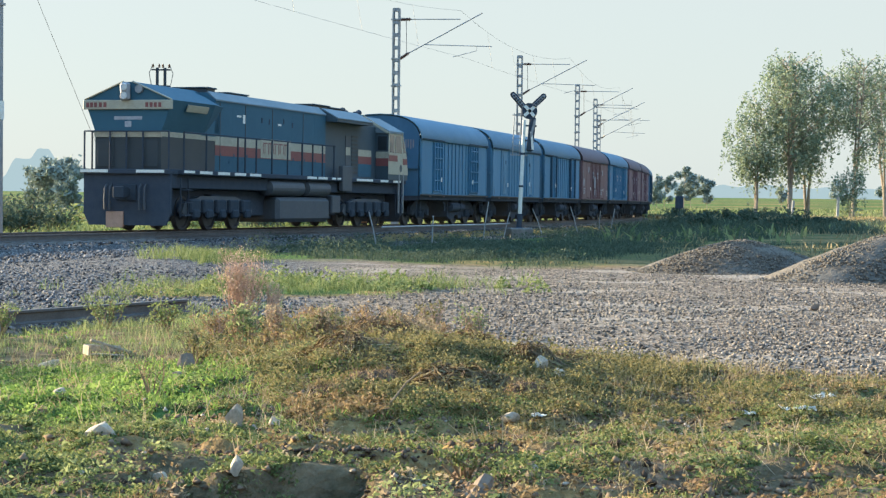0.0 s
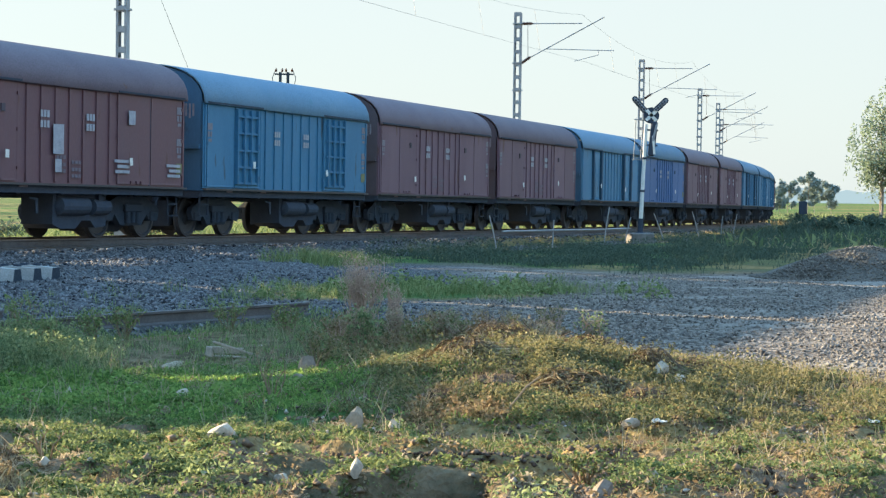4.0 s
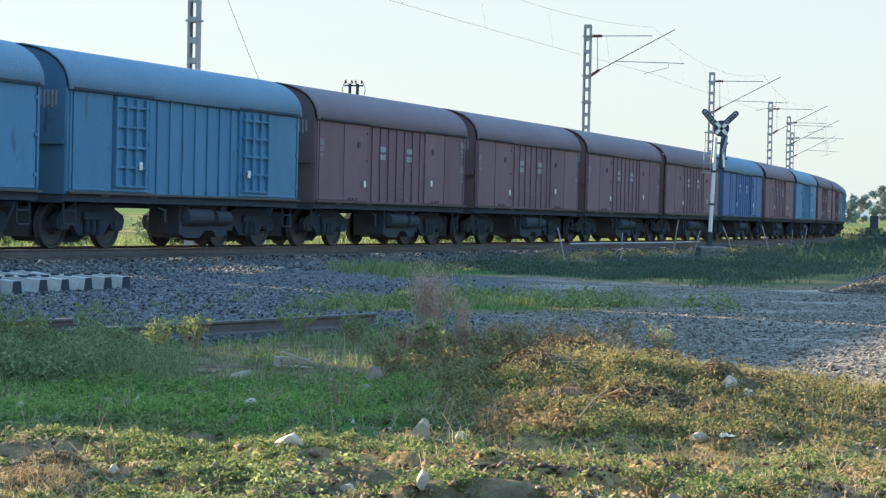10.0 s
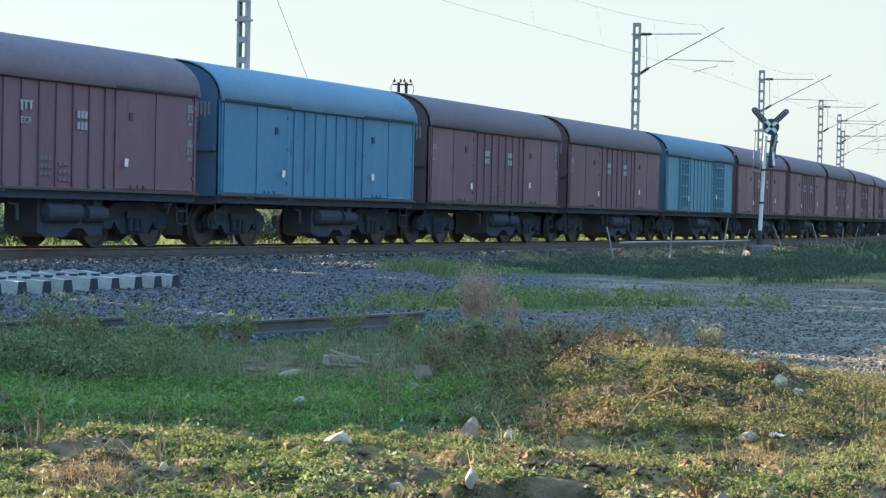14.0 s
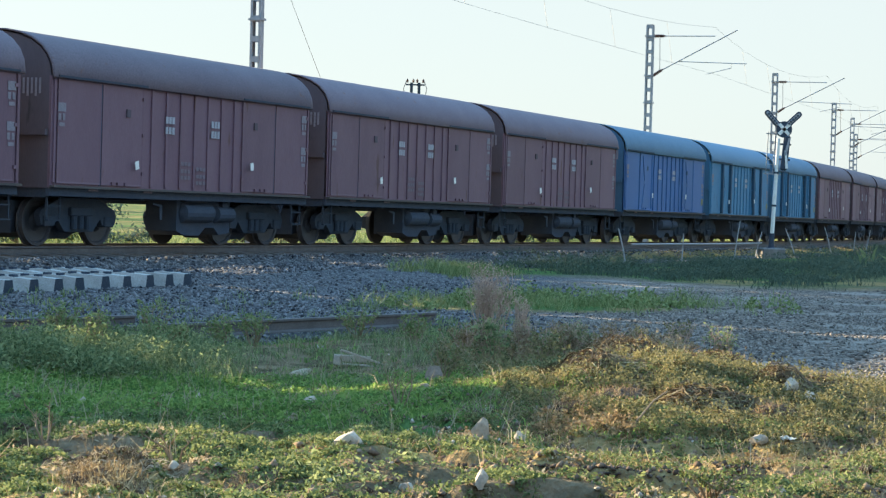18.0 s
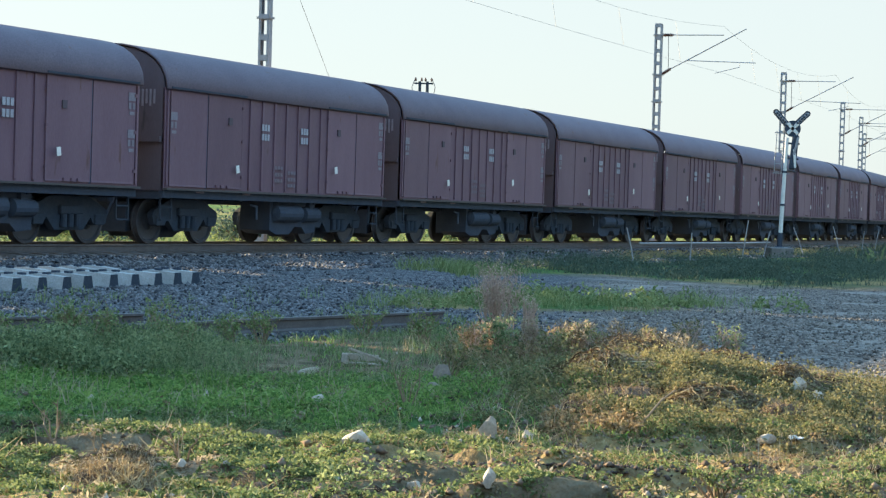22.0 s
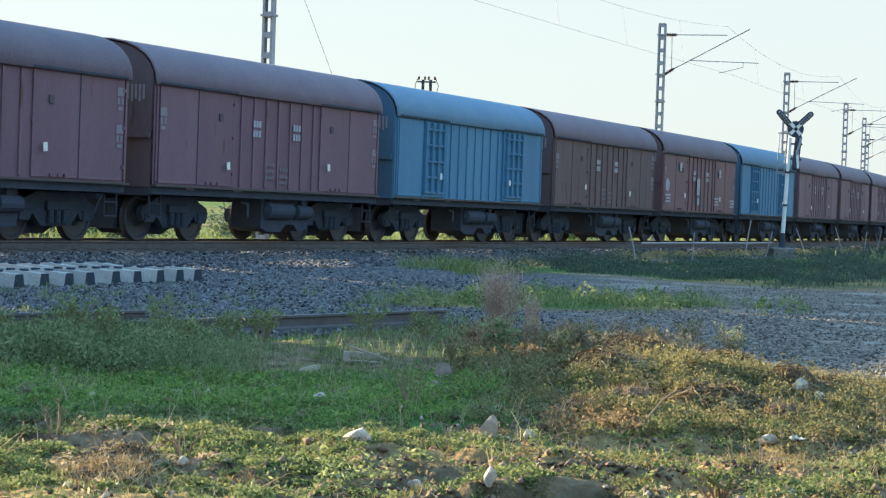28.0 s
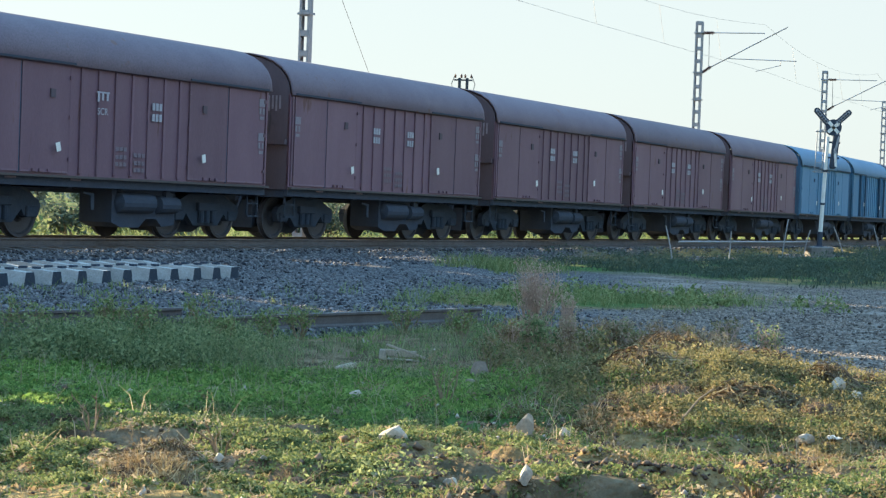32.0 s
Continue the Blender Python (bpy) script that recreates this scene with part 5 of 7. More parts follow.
# ---- old signal with its lamp heads crossed out ----
def make_signal(x, y, z):
    sg = thing("railway_signal", "disused railway signal, white pole, crossed-out dark heads", "railway signal", pose(x, y, z, 0, 2.2, 0))
    part("foundation", boxes((-0.48, 0.48, -0.4, 0.4, -0.5, 0.42), bevel=0.04), M["sleeper"], sg, "weathered concrete block", m=pose(0, 0, 0, 0, -2.2, 12))
    bm = bmesh.new()
    rod(bm, (0, 0, 0.38), (0, 0, 4.75), 0.085, 0.07, 14)
    pole = part("pole", bm, M["white"], sg, "flaking white round pole")
    part("pole_base", lathe([(0.36, 0.2), (0.42, 0.2), (0.46, 0.11), (1.0, 0.105)], 14, "Z"), M["black"], pole, "black pole foot")
    for z2 in (0.75, 2.1, 3.4):
        part("pole_band", lathe([(-0.04, 0.1), (0.04, 0.1)], 12, "Z"), M["black"], pole, m=pose(0, 0, z2))
    head = part("head_disc", lathe([(-0.06, 0.02), (-0.06, 0.32), (0.06, 0.32), (0.06, 0.02)], 24), M["black"], sg, "round black backing plate", m=pose(0.18, -0.02, 5.12))
    for a in (45, -45):
        part("cross_bar", boxes((-0.29, 0.29, -0.085, -0.07 - 0.002 * (a > 0), -0.065, 0.065)), M["white"], head, "white cross bar", m=pose(0, 0, 0, 0, a, 0))
    for a, xx in ((-44, -0.30), (44, 0.52)):
        arm = bmesh.new()
        n = 12
        prof = [(0.115 * math.cos(t), 0.30 + 0.115 * math.sin(t)) for t in np.linspace(0, math.pi, n)] + [(0.115 * math.cos(t), -0.30 + 0.115 * math.sin(t)) for t in np.linspace(math.pi, 2 * math.pi, n)]
        arm = part("route_arm", extrude_y(prof, -0.05, 0.05), M["black"], sg, "black rounded route indicator arm", m=pose(xx, -0.02, 5.52, 0, a, 0))
        inner = [(p[0] * 0.55, p[1] * 0.86) for p in prof]
        part("arm_face", extrude_y(inner, -0.062, -0.052), M["gal"], arm, "grey panel with unreadable marks")
        for zz in (-0.3, -0.15, 0.0, 0.15, 0.3):
            part("lamp", lathe([(-0.1, 0.04), (-0.064, 0.045), (-0.064, 0.01)], 10), M["black"], arm, m=pose(0, 0, zz * 0.8))
    side = part("lamp_head", boxes((-0.13, 0.13, -0.1, 0.1, -0.7, 0.7), bevel=0.06), M["black"], sg, "black lamp head hanging askew", m=pose(0.30, -0.02, 4.2, 0, 3, 0))
    part("cross_bar", boxes((-0.045, 0.045, -0.112, -0.104, -0.62, 0.1)), M["white"], side, "white painted bar", m=pose(0.0, 0, 0, 0, -10, 0))
    part("cross_bar", boxes((-0.045, 0.045, -0.116, -0.106, -0.1, 0.6)), M["gal"], side, "grey painted bar", m=pose(0.0, 0, 0, 0, 8, 0))
    part("bracket", boxes((0, 0.5, -0.04, 0.04, 3.9, 3.97), (0, 0.5, -0.04, 0.04, 4.5, 4.57)), M["black"], sg)
    lad = part("ladder", boxes((-0.42, -0.39, 0.05, 0.08, 3.3, 5.0), (-0.14, -0.11, 0.05, 0.08, 3.3, 5.0), *[(-0.42, -0.11, 0.05, 0.08, 3.4 + 0.3 * i, 3.42 + 0.3 * i) for i in range(6)]), M["gal"], sg, "short steel ladder")
    for z in (3.32, 4.9):
        part("cage_rail", boxes((-0.5, 0.2, 0.0, 0.03, z, z + 0.04)), M["gal"], sg)
    return sg


make_signal(13.25, 74.3, ground_at(13.25, 74.3))

# ---- low pipe fence, stakes and a black board beside the track ----
def stake(x, y, height, lean_x, lean_y, r, name, label, mat):
    bm = bmesh.new()
    z = ground_at(x, y)
    path_rod(bm, [(x, y, z - 0.15), (x + lean_x * 0.5, y + lean_y * 0.5, z + height * 0.5), (x + lean_x, y + lean_y, z + height)], [r, r * 0.95, r * 0.85], 7)
    return tagged(part(name, bm, M[mat]), label, "post", group="fence stakes")


for s, off, hgt, lx in ((20.7, 4.0, 1.1, -0.28), (26.2, 4.1, 0.95, 0.05), (31.7, 4.4, 1.45, 0.22), (36.3, 4.0, 1.05, 0.28), (44.5, 3.8, 1.2, -0.5), (52.0, 3.9, 1.3, -0.4), (57.0, 4.0, 1.1, 0.1), (60.0, 4.1, 1.2, 0.25)):
    fx, fy, _, _ = track_at(s, off)
    stake(fx, fy, hgt, lx, 0.05, 0.026, "fence_stake", "thin leaning grey fence stake in trackside weeds", "gal")
bm = bmesh.new()
path_rod(bm, [(*track_at(21.0, 4.05)[:2], 0.50), (*track_at(26.2, 4.1)[:2], 0.47), (*track_at(31.9, 4.3)[:2], 0.43), (*track_at(37.4, 4.0)[:2], 0.40)], [0.03] * 4, 7)
tagged(part("pipe_rail", bm, M["gal"]), "thin grey pipe rail resting on leaning fence stakes", "rail")
board = thing("black_board", "small black square board on a thin post", "sign", pose(33.4, 125.0, ground_at(33.4, 125.0), 0, 0, -15))
part("post", boxes((-0.03, 0.03, -0.03, 0.03, -0.2, 1.9)), M["bogie"], board)
part("panel", boxes((-0.28, 0.28, -0.06, -0.03, 1.2, 2.05), bevel=0.01), M["black"], board)

# ---- transformer poles far behind the line ----
def make_transformer(x, y, height):
    z = ground_at(x, y)
    tp = thing("transformer_poles", "pair of dark poles with crossarm and insulators", "power pole", pose(x, y, z))
    for xx in (-0.2, 0.2):
        bm = bmesh.new()
        rod(bm, (xx, 0, -0.3), (xx, 0, height), 0.09, 0.08, 10)
        part("pole", bm, M["bogie"], tp)
    for zz in (height - 0.15, height - 1.0, height - 2.4):
        part("crossarm", boxes((-0.5, 0.5, -0.04, 0.04, zz, zz + 0.08)), M["bogie"], tp)
    ins = mesh_of("insulator", lathe([(0, 0.04), (0.05, 0.07), (0.07, 0.04), (0.13, 0.07), (0.15, 0.03), (0.2, 0.03)], 10, "Z"), M["porcelain"])
    for xx in (-0.42, -0.1, 0.1, 0.42):
        part("insulator", ins, None, tp, m=pose(xx, 0, height))
    bm = bmesh.new()
    for sgn in (-1, 1):
        path_rod(bm, [(0.42 * sgn, 0, height + 0.2), (0.62 * sgn, 0, height - 0.3), (0.5 * sgn, 0, height - 0.9)], [0.02] * 3, 5)
    part("jumper_wire", bm, M["wire"], tp)
    return tp


make_transformer(-1.29, 100.0, 8.0 - ground_at(-1.29, 100.0))

# ---- loose concrete sleepers beside the track, laid crosswise in a row ----
def sleeper_mesh(mat):
    bm = bmesh.new()
    secs = []
    for x, h, wb, wt in ((-1.375, 0.20, 0.125, 0.085), (-0.85, 0.235, 0.135, 0.09), (-0.35, 0.19, 0.115, 0.085), (0.35, 0.19, 0.115, 0.085), (0.85, 0.235, 0.135, 0.09), (1.375, 0.20, 0.125, 0.085)):
        secs.append([bm.verts.new((x, y, z)) for y, z in ((-wb, 0), (wb, 0), (wt, h), (-wt, h))])
    for k in range(5):
        for i in range(4):
            j = (i + 1) % 4
            bm.faces.new((secs[k][i], secs[k][j], secs[k + 1][j], secs[k + 1][i]))
    bm.faces.new(secs[0][::-1])
    bm.faces.new(secs[-1])
    bmesh.ops.recalc_face_normals(bm, faces=bm.faces)
    return mesh_of("sleeper", bm, mat)


loose = sleeper_mesh(M["concrete"])
insert = mesh_of("rail_insert", boxes((-0.05, 0.05, -0.05, 0.05, 0, 0.05)), M["black"])
sleeper_yaw = math.degrees(track_heading(-10.0)) + 90
first = None
for i in range(16):
    ex, ey = -4.30 - 0.275 * i, 32.5 - 0.51 * i
    cx, cy = ex - 1.30 * math.sin(track_heading(-10.0)), ey + 1.30 * math.cos(track_heading(-10.0))
    z = max(ground_at(ex, ey), ground_at(cx, cy), ground_at(2 * cx - ex, 2 * cy - ey)) - 0.02
    m = pose(cx, cy, z, 0, 0, sleeper_yaw + random.uniform(-2.5, 2.5))
    if first is None:
        first = thing("loose_sleeper", "spare grey concrete sleeper lying on trackside gravel", "railway sleeper", m, group="spare sleepers in a row")
        part("block", loose, None, first)
        # thin dark plate over the near end: shade of that face put into colour
        part("end_face", extrude_x([(-0.125, 0.0), (0.125, 0.0), (0.086, 0.201), (-0.086, 0.201)], -1.387, -1.377), M["bogie"], first, "sleeper end with its shade painted on as a dark plate")
        for x in (-0.98, -0.72, 0.72, 0.98):
            part("rail_insert", insert, None, first, m=pose(x, 0, 0.21))
    else:
        copy_thing(first, m)

# ---- old rail lying along the edge of the gravel ----
def lying_rail(name, label, a, b, z0):
    d = Vector((b[0] - a[0], b[1] - a[1], 0))
    r = thing(name, label, "rail", pose(a[0], a[1], z0, 0, 0, math.degrees(math.atan2(d.y, d.x))))
    part("rail_foot", extrude_x([(-0.068, 0.0), (0.068, 0.0), (0.068, 0.012), (0.012, 0.034), (-0.012, 0.034), (-0.068, 0.012)], 0, d.length), M["rail"], r)
    part("rail_web", extrude_x([(-0.010, 0.034), (0.010, 0.034), (0.010, 0.126), (-0.010, 0.126)], 0, d.length), M["rail"], r)
    part("rail_head", extrude_x([(-0.010, 0.126), (0.010, 0.126), (0.036, 0.140), (0.036, 0.166), (0.028, 0.172), (-0.028, 0.172), (-0.036, 0.166), (-0.036, 0.140)], 0, d.length), M["rail"], r)
    hole = mesh_of("bolt_hole", lathe([(-0.0115, 0.016), (0.0115, 0.016)], 10), M["black"])
    for x in (0.06, 0.20, d.length - 0.20, d.length - 0.06):
        part("bolt_hole", hole, None, r, m=pose(x, 0, 0.08))
    return r


lying_rail("old_rail", "rusty old rail lying at the gravel edge", (-3.90, 20.77), (0.02, 25.5), 0.0)
lying_rail("old_rail", "rusty old rail half hidden in weeds", (-8.2, 17.4), (-3.55, 22.3), 0.06)

# ---- vegetation ----
RNG = np.random.default_rng(5)


def numpy_mesh(name, verts, faces, mat):
    """verts (n, 3) and faces (m, k) as arrays."""
    me = bpy.data.meshes.new(name)
    k = faces.shape[1]
    me.vertices.add(len(verts))
    me.vertices.foreach_set("co", verts.astype(np.float32).ravel())
    me.loops.add(faces.size)
    me.loops.foreach_set("vertex_index", faces.astype(np.int32).ravel())
    me.polygons.add(len(faces))
    me.polygons.foreach_set("loop_start", np.arange(0, faces.size, k, dtype=np.int32))
    me.update(calc_edges=True)
    me.materials.append(mat)
    return me


def blade_mesh(name, x, y, z, height, width, lean, mat):
    """Grass blades: bent strips that taper to a point."""
    n = len(x)
    a = RNG.uniform(0, 2 * np.pi, n)
    h = RNG.uniform(height[0], height[1], n) * RNG.uniform(0.7, 1.0, n)
    w = width * RNG.uniform(0.6, 1.3, n)
    b = RNG.uniform(0, 2 * np.pi, n)
    l = h * RNG.uniform(0.1, lean, n)
    ux, uy = np.cos(a) * w / 2, np.sin(a) * w / 2
    lx, ly = np.cos(b) * l, np.sin(b) * l
    v = np.empty((n, 6, 3))
    for i, (k, f, t) in enumerate(((0, 1, 0.0), (0, -1, 0.0), (1, -0.8, 0.35), (1, 0.8, 0.35), (2, 0.12, 1.0), (2, -0.12, 1.0))):
        hh = (-0.05, 0.6, 1.0)[k]
        v[:, i, 0] = x + ux * f + lx * t
        v[:, i, 1] = y + uy * f + ly * t
        v[:, i, 2] = z + h * hh * (1 - 0.25 * t * lean * 0.5)
    base = np.arange(n)[:, None] * 6
    return numpy_mesh(name, v.reshape(-1, 3), np.concatenate([base + np.array([[0, 1, 2, 3]]), base + np.array([[3, 2, 5, 4]])]), mat)


def leaf_mesh(name, c, size, mat, flat=0.0):
    """Small rhombic leaves at the places c; flat draws them towards lying level."""
    n = len(c)
    d = RNG.normal(size=(n, 3))
    d[:, 2] *= 1 - flat
    d /= np.linalg.norm(d, axis=1, keepdims=True) + 1e-9
    e = RNG.normal(size=(n, 3))
    e[:, 2] *= 1 - flat
    e -= (e * d).sum(1, keepdims=True) * d
    e /= np.linalg.norm(e, axis=1, keepdims=True) + 1e-9
    s = RNG.uniform(size[0], size[1], n)[:, None]
    v = np.stack([c - d * s, c + e * s * 0.45, c + d * s, c - e * s * 0.45], 1)
    return numpy_mesh(name, v.reshape(-1, 3), np.arange(n * 4).reshape(-1, 4), mat)


def stuff(name, label, category, me):
    return tagged(new(name, me), label, category, kind="stuff")


def scatter(n, x0, x1, y0, y1, keep, clump=0.0, members=1):
    """Points in a box, thinned by keep(x, y) from 0 to 1, each with its clump of members."""
    x, y = RNG.uniform(x0, x1, n), RNG.uniform(y0, y1, n)
    k = RNG.uniform(size=n) < keep(x, y)
    x, y = np.repeat(x[k], members), np.repeat(y[k], members)
    x, y = x + RNG.normal(0, clump, len(x)), y + RNG.normal(0, clump, len(y))
    return x, y, ground_z(x, y)


def alongside(n, s0, s1, d0, d1, clump, members):
    s, d = RNG.uniform(s0, s1, n), RNG.uniform(d0, d1, n)
    a = track_heading(s)
    x = np.interp(s, TRACK_S, TRACK_XS) + d * np.sin(a)
    y = np.interp(s, TRACK_S, TRACK_YS) - d * np.cos(a)
    x, y = np.repeat(x, members) + RNG.normal(0, clump, n * members), np.repeat(y, members) + RNG.normal(0, clump, n * members)
    return x, y, ground_z(x, y)


def share_of(i):
    return lambda x, y: zones(x, y)[i]


def patches(seed, size, lo, hi):
    return lambda x, y: smooth(lo, hi, rough_noise(x, y, seed, size))


def open_soil(x, y):
    return 1 - smooth(-0.6, 0.3, y - gravel_edge(x))


def off_gravel(x, y):
    """Where plants grow: not on the gravel, and not in the dug-out hollows, sparsely on the worn patch."""
    wob = 0.22 * (rough_noise(x, y, 81, 0.5, 3) - 0.5)
    dug = smooth(0.36, 0.5, x + wob) * smooth(1.9, 1.7, x + wob) * smooth(9.2, 9.45, y) * smooth(10.15, 10.0, y) + smooth(-0.14, 0.02, x + wob) * smooth(0.9, 0.78, x + wob) * smooth(8.62, 8.5, y)
    dug = dug + np.exp(-((x - 1.8 + 2 * wob) / 0.62) ** 4 - ((y - 12.62 + wob) / 0.30) ** 4) + np.exp(-((x - 2.7 + wob) / 0.4) ** 4 - ((y - 12.2 + wob) / 0.22) ** 4)
    worn = 0.8 * np.exp(-((x - 6.0 + 2 * wob) / 1.15) ** 4 - ((y - 16.2 + 3 * wob) / 1.1) ** 4)
    return open_soil(x, y) * (1 - 0.93 * np.clip(dug, 0, 1)) * (1 - worn)


def both(f, g):
    return lambda x, y: f(x, y) * g(x, y)


def weedy(x, y):
    return off_gravel(x, y) * hummocks(x, y)


# short lawn in the hollow before the old rail
x, y, z = scatter(15000, -7.5, 1.6, 12.4, 24.5, lambda x, y: off_gravel(x, y) * (0.2 + 0.8 * smooth(0.42, 0.56, rough_noise(x, y, 29, 0.9))) * (0.12 + 0.88 * smooth(19.2, 17.2, y - 0.15 * x + 2 * (rough_noise(x, y, 3, 2.2) - 0.5))), 0.03, 6)
stuff("short_grass", "short fresh green grass in the hollow", "grass", blade_mesh("short_grass", x, y, z, (0.03, 0.10), 0.012, 1.7, M["grass"]))
# low creeping leaves over the bank and the mound
x, y, z = scatter(60000, -4.5, 8.5, 7.4, 19.5, both(weedy, lambda x, y: (smooth(0.46, 0.53, rough_noise(x, y, 53, 0.5)) * 0.97 + 0.03) * smooth(24, 8, y)), 0.02, 4)
stuff("creeping_weeds", "low creeping green weeds on bare soil", "weeds", leaf_mesh("creeping_weeds", np.stack([x, y, z + RNG.uniform(0.0, 0.035, len(x))], 1), (0.005, 0.016), M["creeper"], 0.4))


def clumps(name, label, n, x0, x1, y0, y1, keep, radius, height, leaves, size, leaf, flat=0.2):
    """Low round tufts of leaves, each thinning out to its rim."""
    x, y, z = scatter(n, x0, x1, y0, y1, keep)
    r = RNG.uniform(radius[0], radius[1], len(x))
    h = RNG.uniform(height[0], height[1], len(x)) * r / radius[1]
    x, y, r, h = (np.repeat(v, leaves) for v in (x, y, r, h))
    a, f = RNG.uniform(0, 2 * np.pi, len(x)), np.sqrt(RNG.uniform(0, 1.0, len(x)))
    x, y = x + np.cos(a) * r * f, y + np.sin(a) * r * f
    z = ground_z(x, y) + h * (1 - f * f) * RNG.uniform(0.35, 1.1, len(x)) + 0.004
    stuff(name, label, "weeds", leaf_mesh(name, np.stack([x, y, z], 1), size, M[leaf], flat))


clumps("leafy_tufts", "small leafy green tufts on dark soil", 3000, -4.5, 8.5, 7.6, 17.0, both(weedy, patches(101, 0.9, 0.44, 0.56)), (0.03, 0.15), (0.04, 0.11), 70, (0.007, 0.020), "creeper")
clumps("leafy_tufts", "dark green leafy tufts on dark soil", 1100, -4.5, 8.5, 7.6, 19.0, both(weedy, patches(103, 1.1, 0.46, 0.58)), (0.04, 0.18), (0.06, 0.15), 80, (0.007, 0.021), "weed")
clumps("leafy_tufts", "yellow-olive leafy tufts on the earth mound", 3400, 0.2, 8.5, 12.8, 19.5, both(weedy, patches(107, 0.9, 0.38, 0.55)), (0.05, 0.20), (0.05, 0.15), 80, (0.007, 0.021), "olive")
clumps("bank_tufts", "low yellow-green leafy tufts on the near bank", 5200, -4.5, 0.5, 7.7, 14.0, both(off_gravel, patches(231, 0.6, 0.38, 0.52)), (0.03, 0.12), (0.03, 0.07), 72, (0.006, 0.017), "creeper")
clumps("straw_tufts", "pale straw tufts on the earth bank", 2600, -4.5, 8.5, 7.6, 19.0, both(weedy, patches(221, 0.7, 0.48, 0.58)), (0.03, 0.13), (0.03, 0.09), 44, (0.006, 0.020), "straw_leaf")
clumps("rusty_tufts", "rust-brown withered tufts on the earth bank", 3000, -3.0, 8.5, 7.6, 19.5, both(off_gravel, lambda x, y: smooth(0.48, 0.58, rough_noise(x, y, 223, 0.8)) * (0.15 + 0.85 * smooth(-0.2, 0.8, x))), (0.03, 0.14), (0.03, 0.10), 44, (0.006, 0.020), "rusty_grass")
# broad-leaved low plants of the lawn in the hollow, in uneven patches
def lawn_share(x, y):
    n = rough_noise(x, y, 251, 0.9) - 0.5
    edge = smooth(13.0, 13.9, y + 1.6 * n) * smooth(19.0, 17.8, y - 0.1 * x + 1.5 * n) * smooth(0.5, -0.5, x - 0.28 * (y - 15) + 0.8 * n)
    return off_gravel(x, y) * edge * (0.25 + 0.75 * smooth(0.40, 0.54, rough_noise(x, y, 257, 0.55)))


clumps("lawn_leaves", "low broad-leaved fresh green plants in the hollow", 7500, -6.5, 1.2, 12.6, 19.4, lawn_share, (0.05, 0.17), (0.03, 0.09), 34, (0.012, 0.034), "grass", 0.35)
clumps("weed_mass", "dense dusty green weeds before the old rail", 520, -7.0, -1.9, 16.8, 21.8, lambda x, y: off_gravel(x, y) * smooth(-2.3, -3.3, x + 0.3 * (rough_noise(x, y, 263, 0.9) - 0.5)) * smooth(17.0, 18.0, y + 0.2 * (x + 4)) * smooth(-1.0, -1.8, y - gravel_edge(x)), (0.14, 0.36), (0.22, 0.52), 190, (0.012, 0.036), "weed", 0.1)
clumps("weed_mass", "low dusty green weeds under the old rail", 420, -2.6, 0.4, 19.6, 24.6, lambda x, y: off_gravel(x, y) * smooth(-2.6, -1.4, y - gravel_edge(x)) * smooth(0.40, 0.55, rough_noise(x, y, 269, 0.7)), (0.08, 0.22), (0.10, 0.26), 80, (0.012, 0.032), "weed", 0.1)
clumps("dry_weed_mass", "thick orange-brown withered weeds at the gravel edge", 620, 0.3, 4.2, 17.6, 22.4, lambda x, y: off_gravel(x, y) * smooth(0.36, 0.52, rough_noise(x, y, 271, 0.7)), (0.07, 0.22), (0.12, 0.34), 80, (0.009, 0.026), "rusty_grass", 0.0)
clumps("dry_weed_mass", "thick olive-brown weeds at the gravel edge", 620, 0.2, 4.6, 16.6, 21.6, lambda x, y: off_gravel(x, y) * smooth(0.40, 0.55, rough_noise(x, y, 277, 0.6)), (0.07, 0.20), (0.10, 0.28), 80, (0.010, 0.028), "olive", 0.0)
clumps("strip_tufts", "uneven tufts of green grass on the gravel", 900, -2.6, 7.0, 28.6, 35.0, lambda x, y: np.exp(-(((x - 1.9) * 0.93 - (y - 31.0) * 0.1) / 2.0) ** 2) * np.exp(-((y - 31.3 - 0.35 * (x - 1.7)) / 1.5) ** 2) * smooth(0.42, 0.56, rough_noise(x, y, 281, 0.9)), (0.12, 0.34), (0.16, 0.42), 110, (0.018, 0.050), "strip_grass", 0.0)


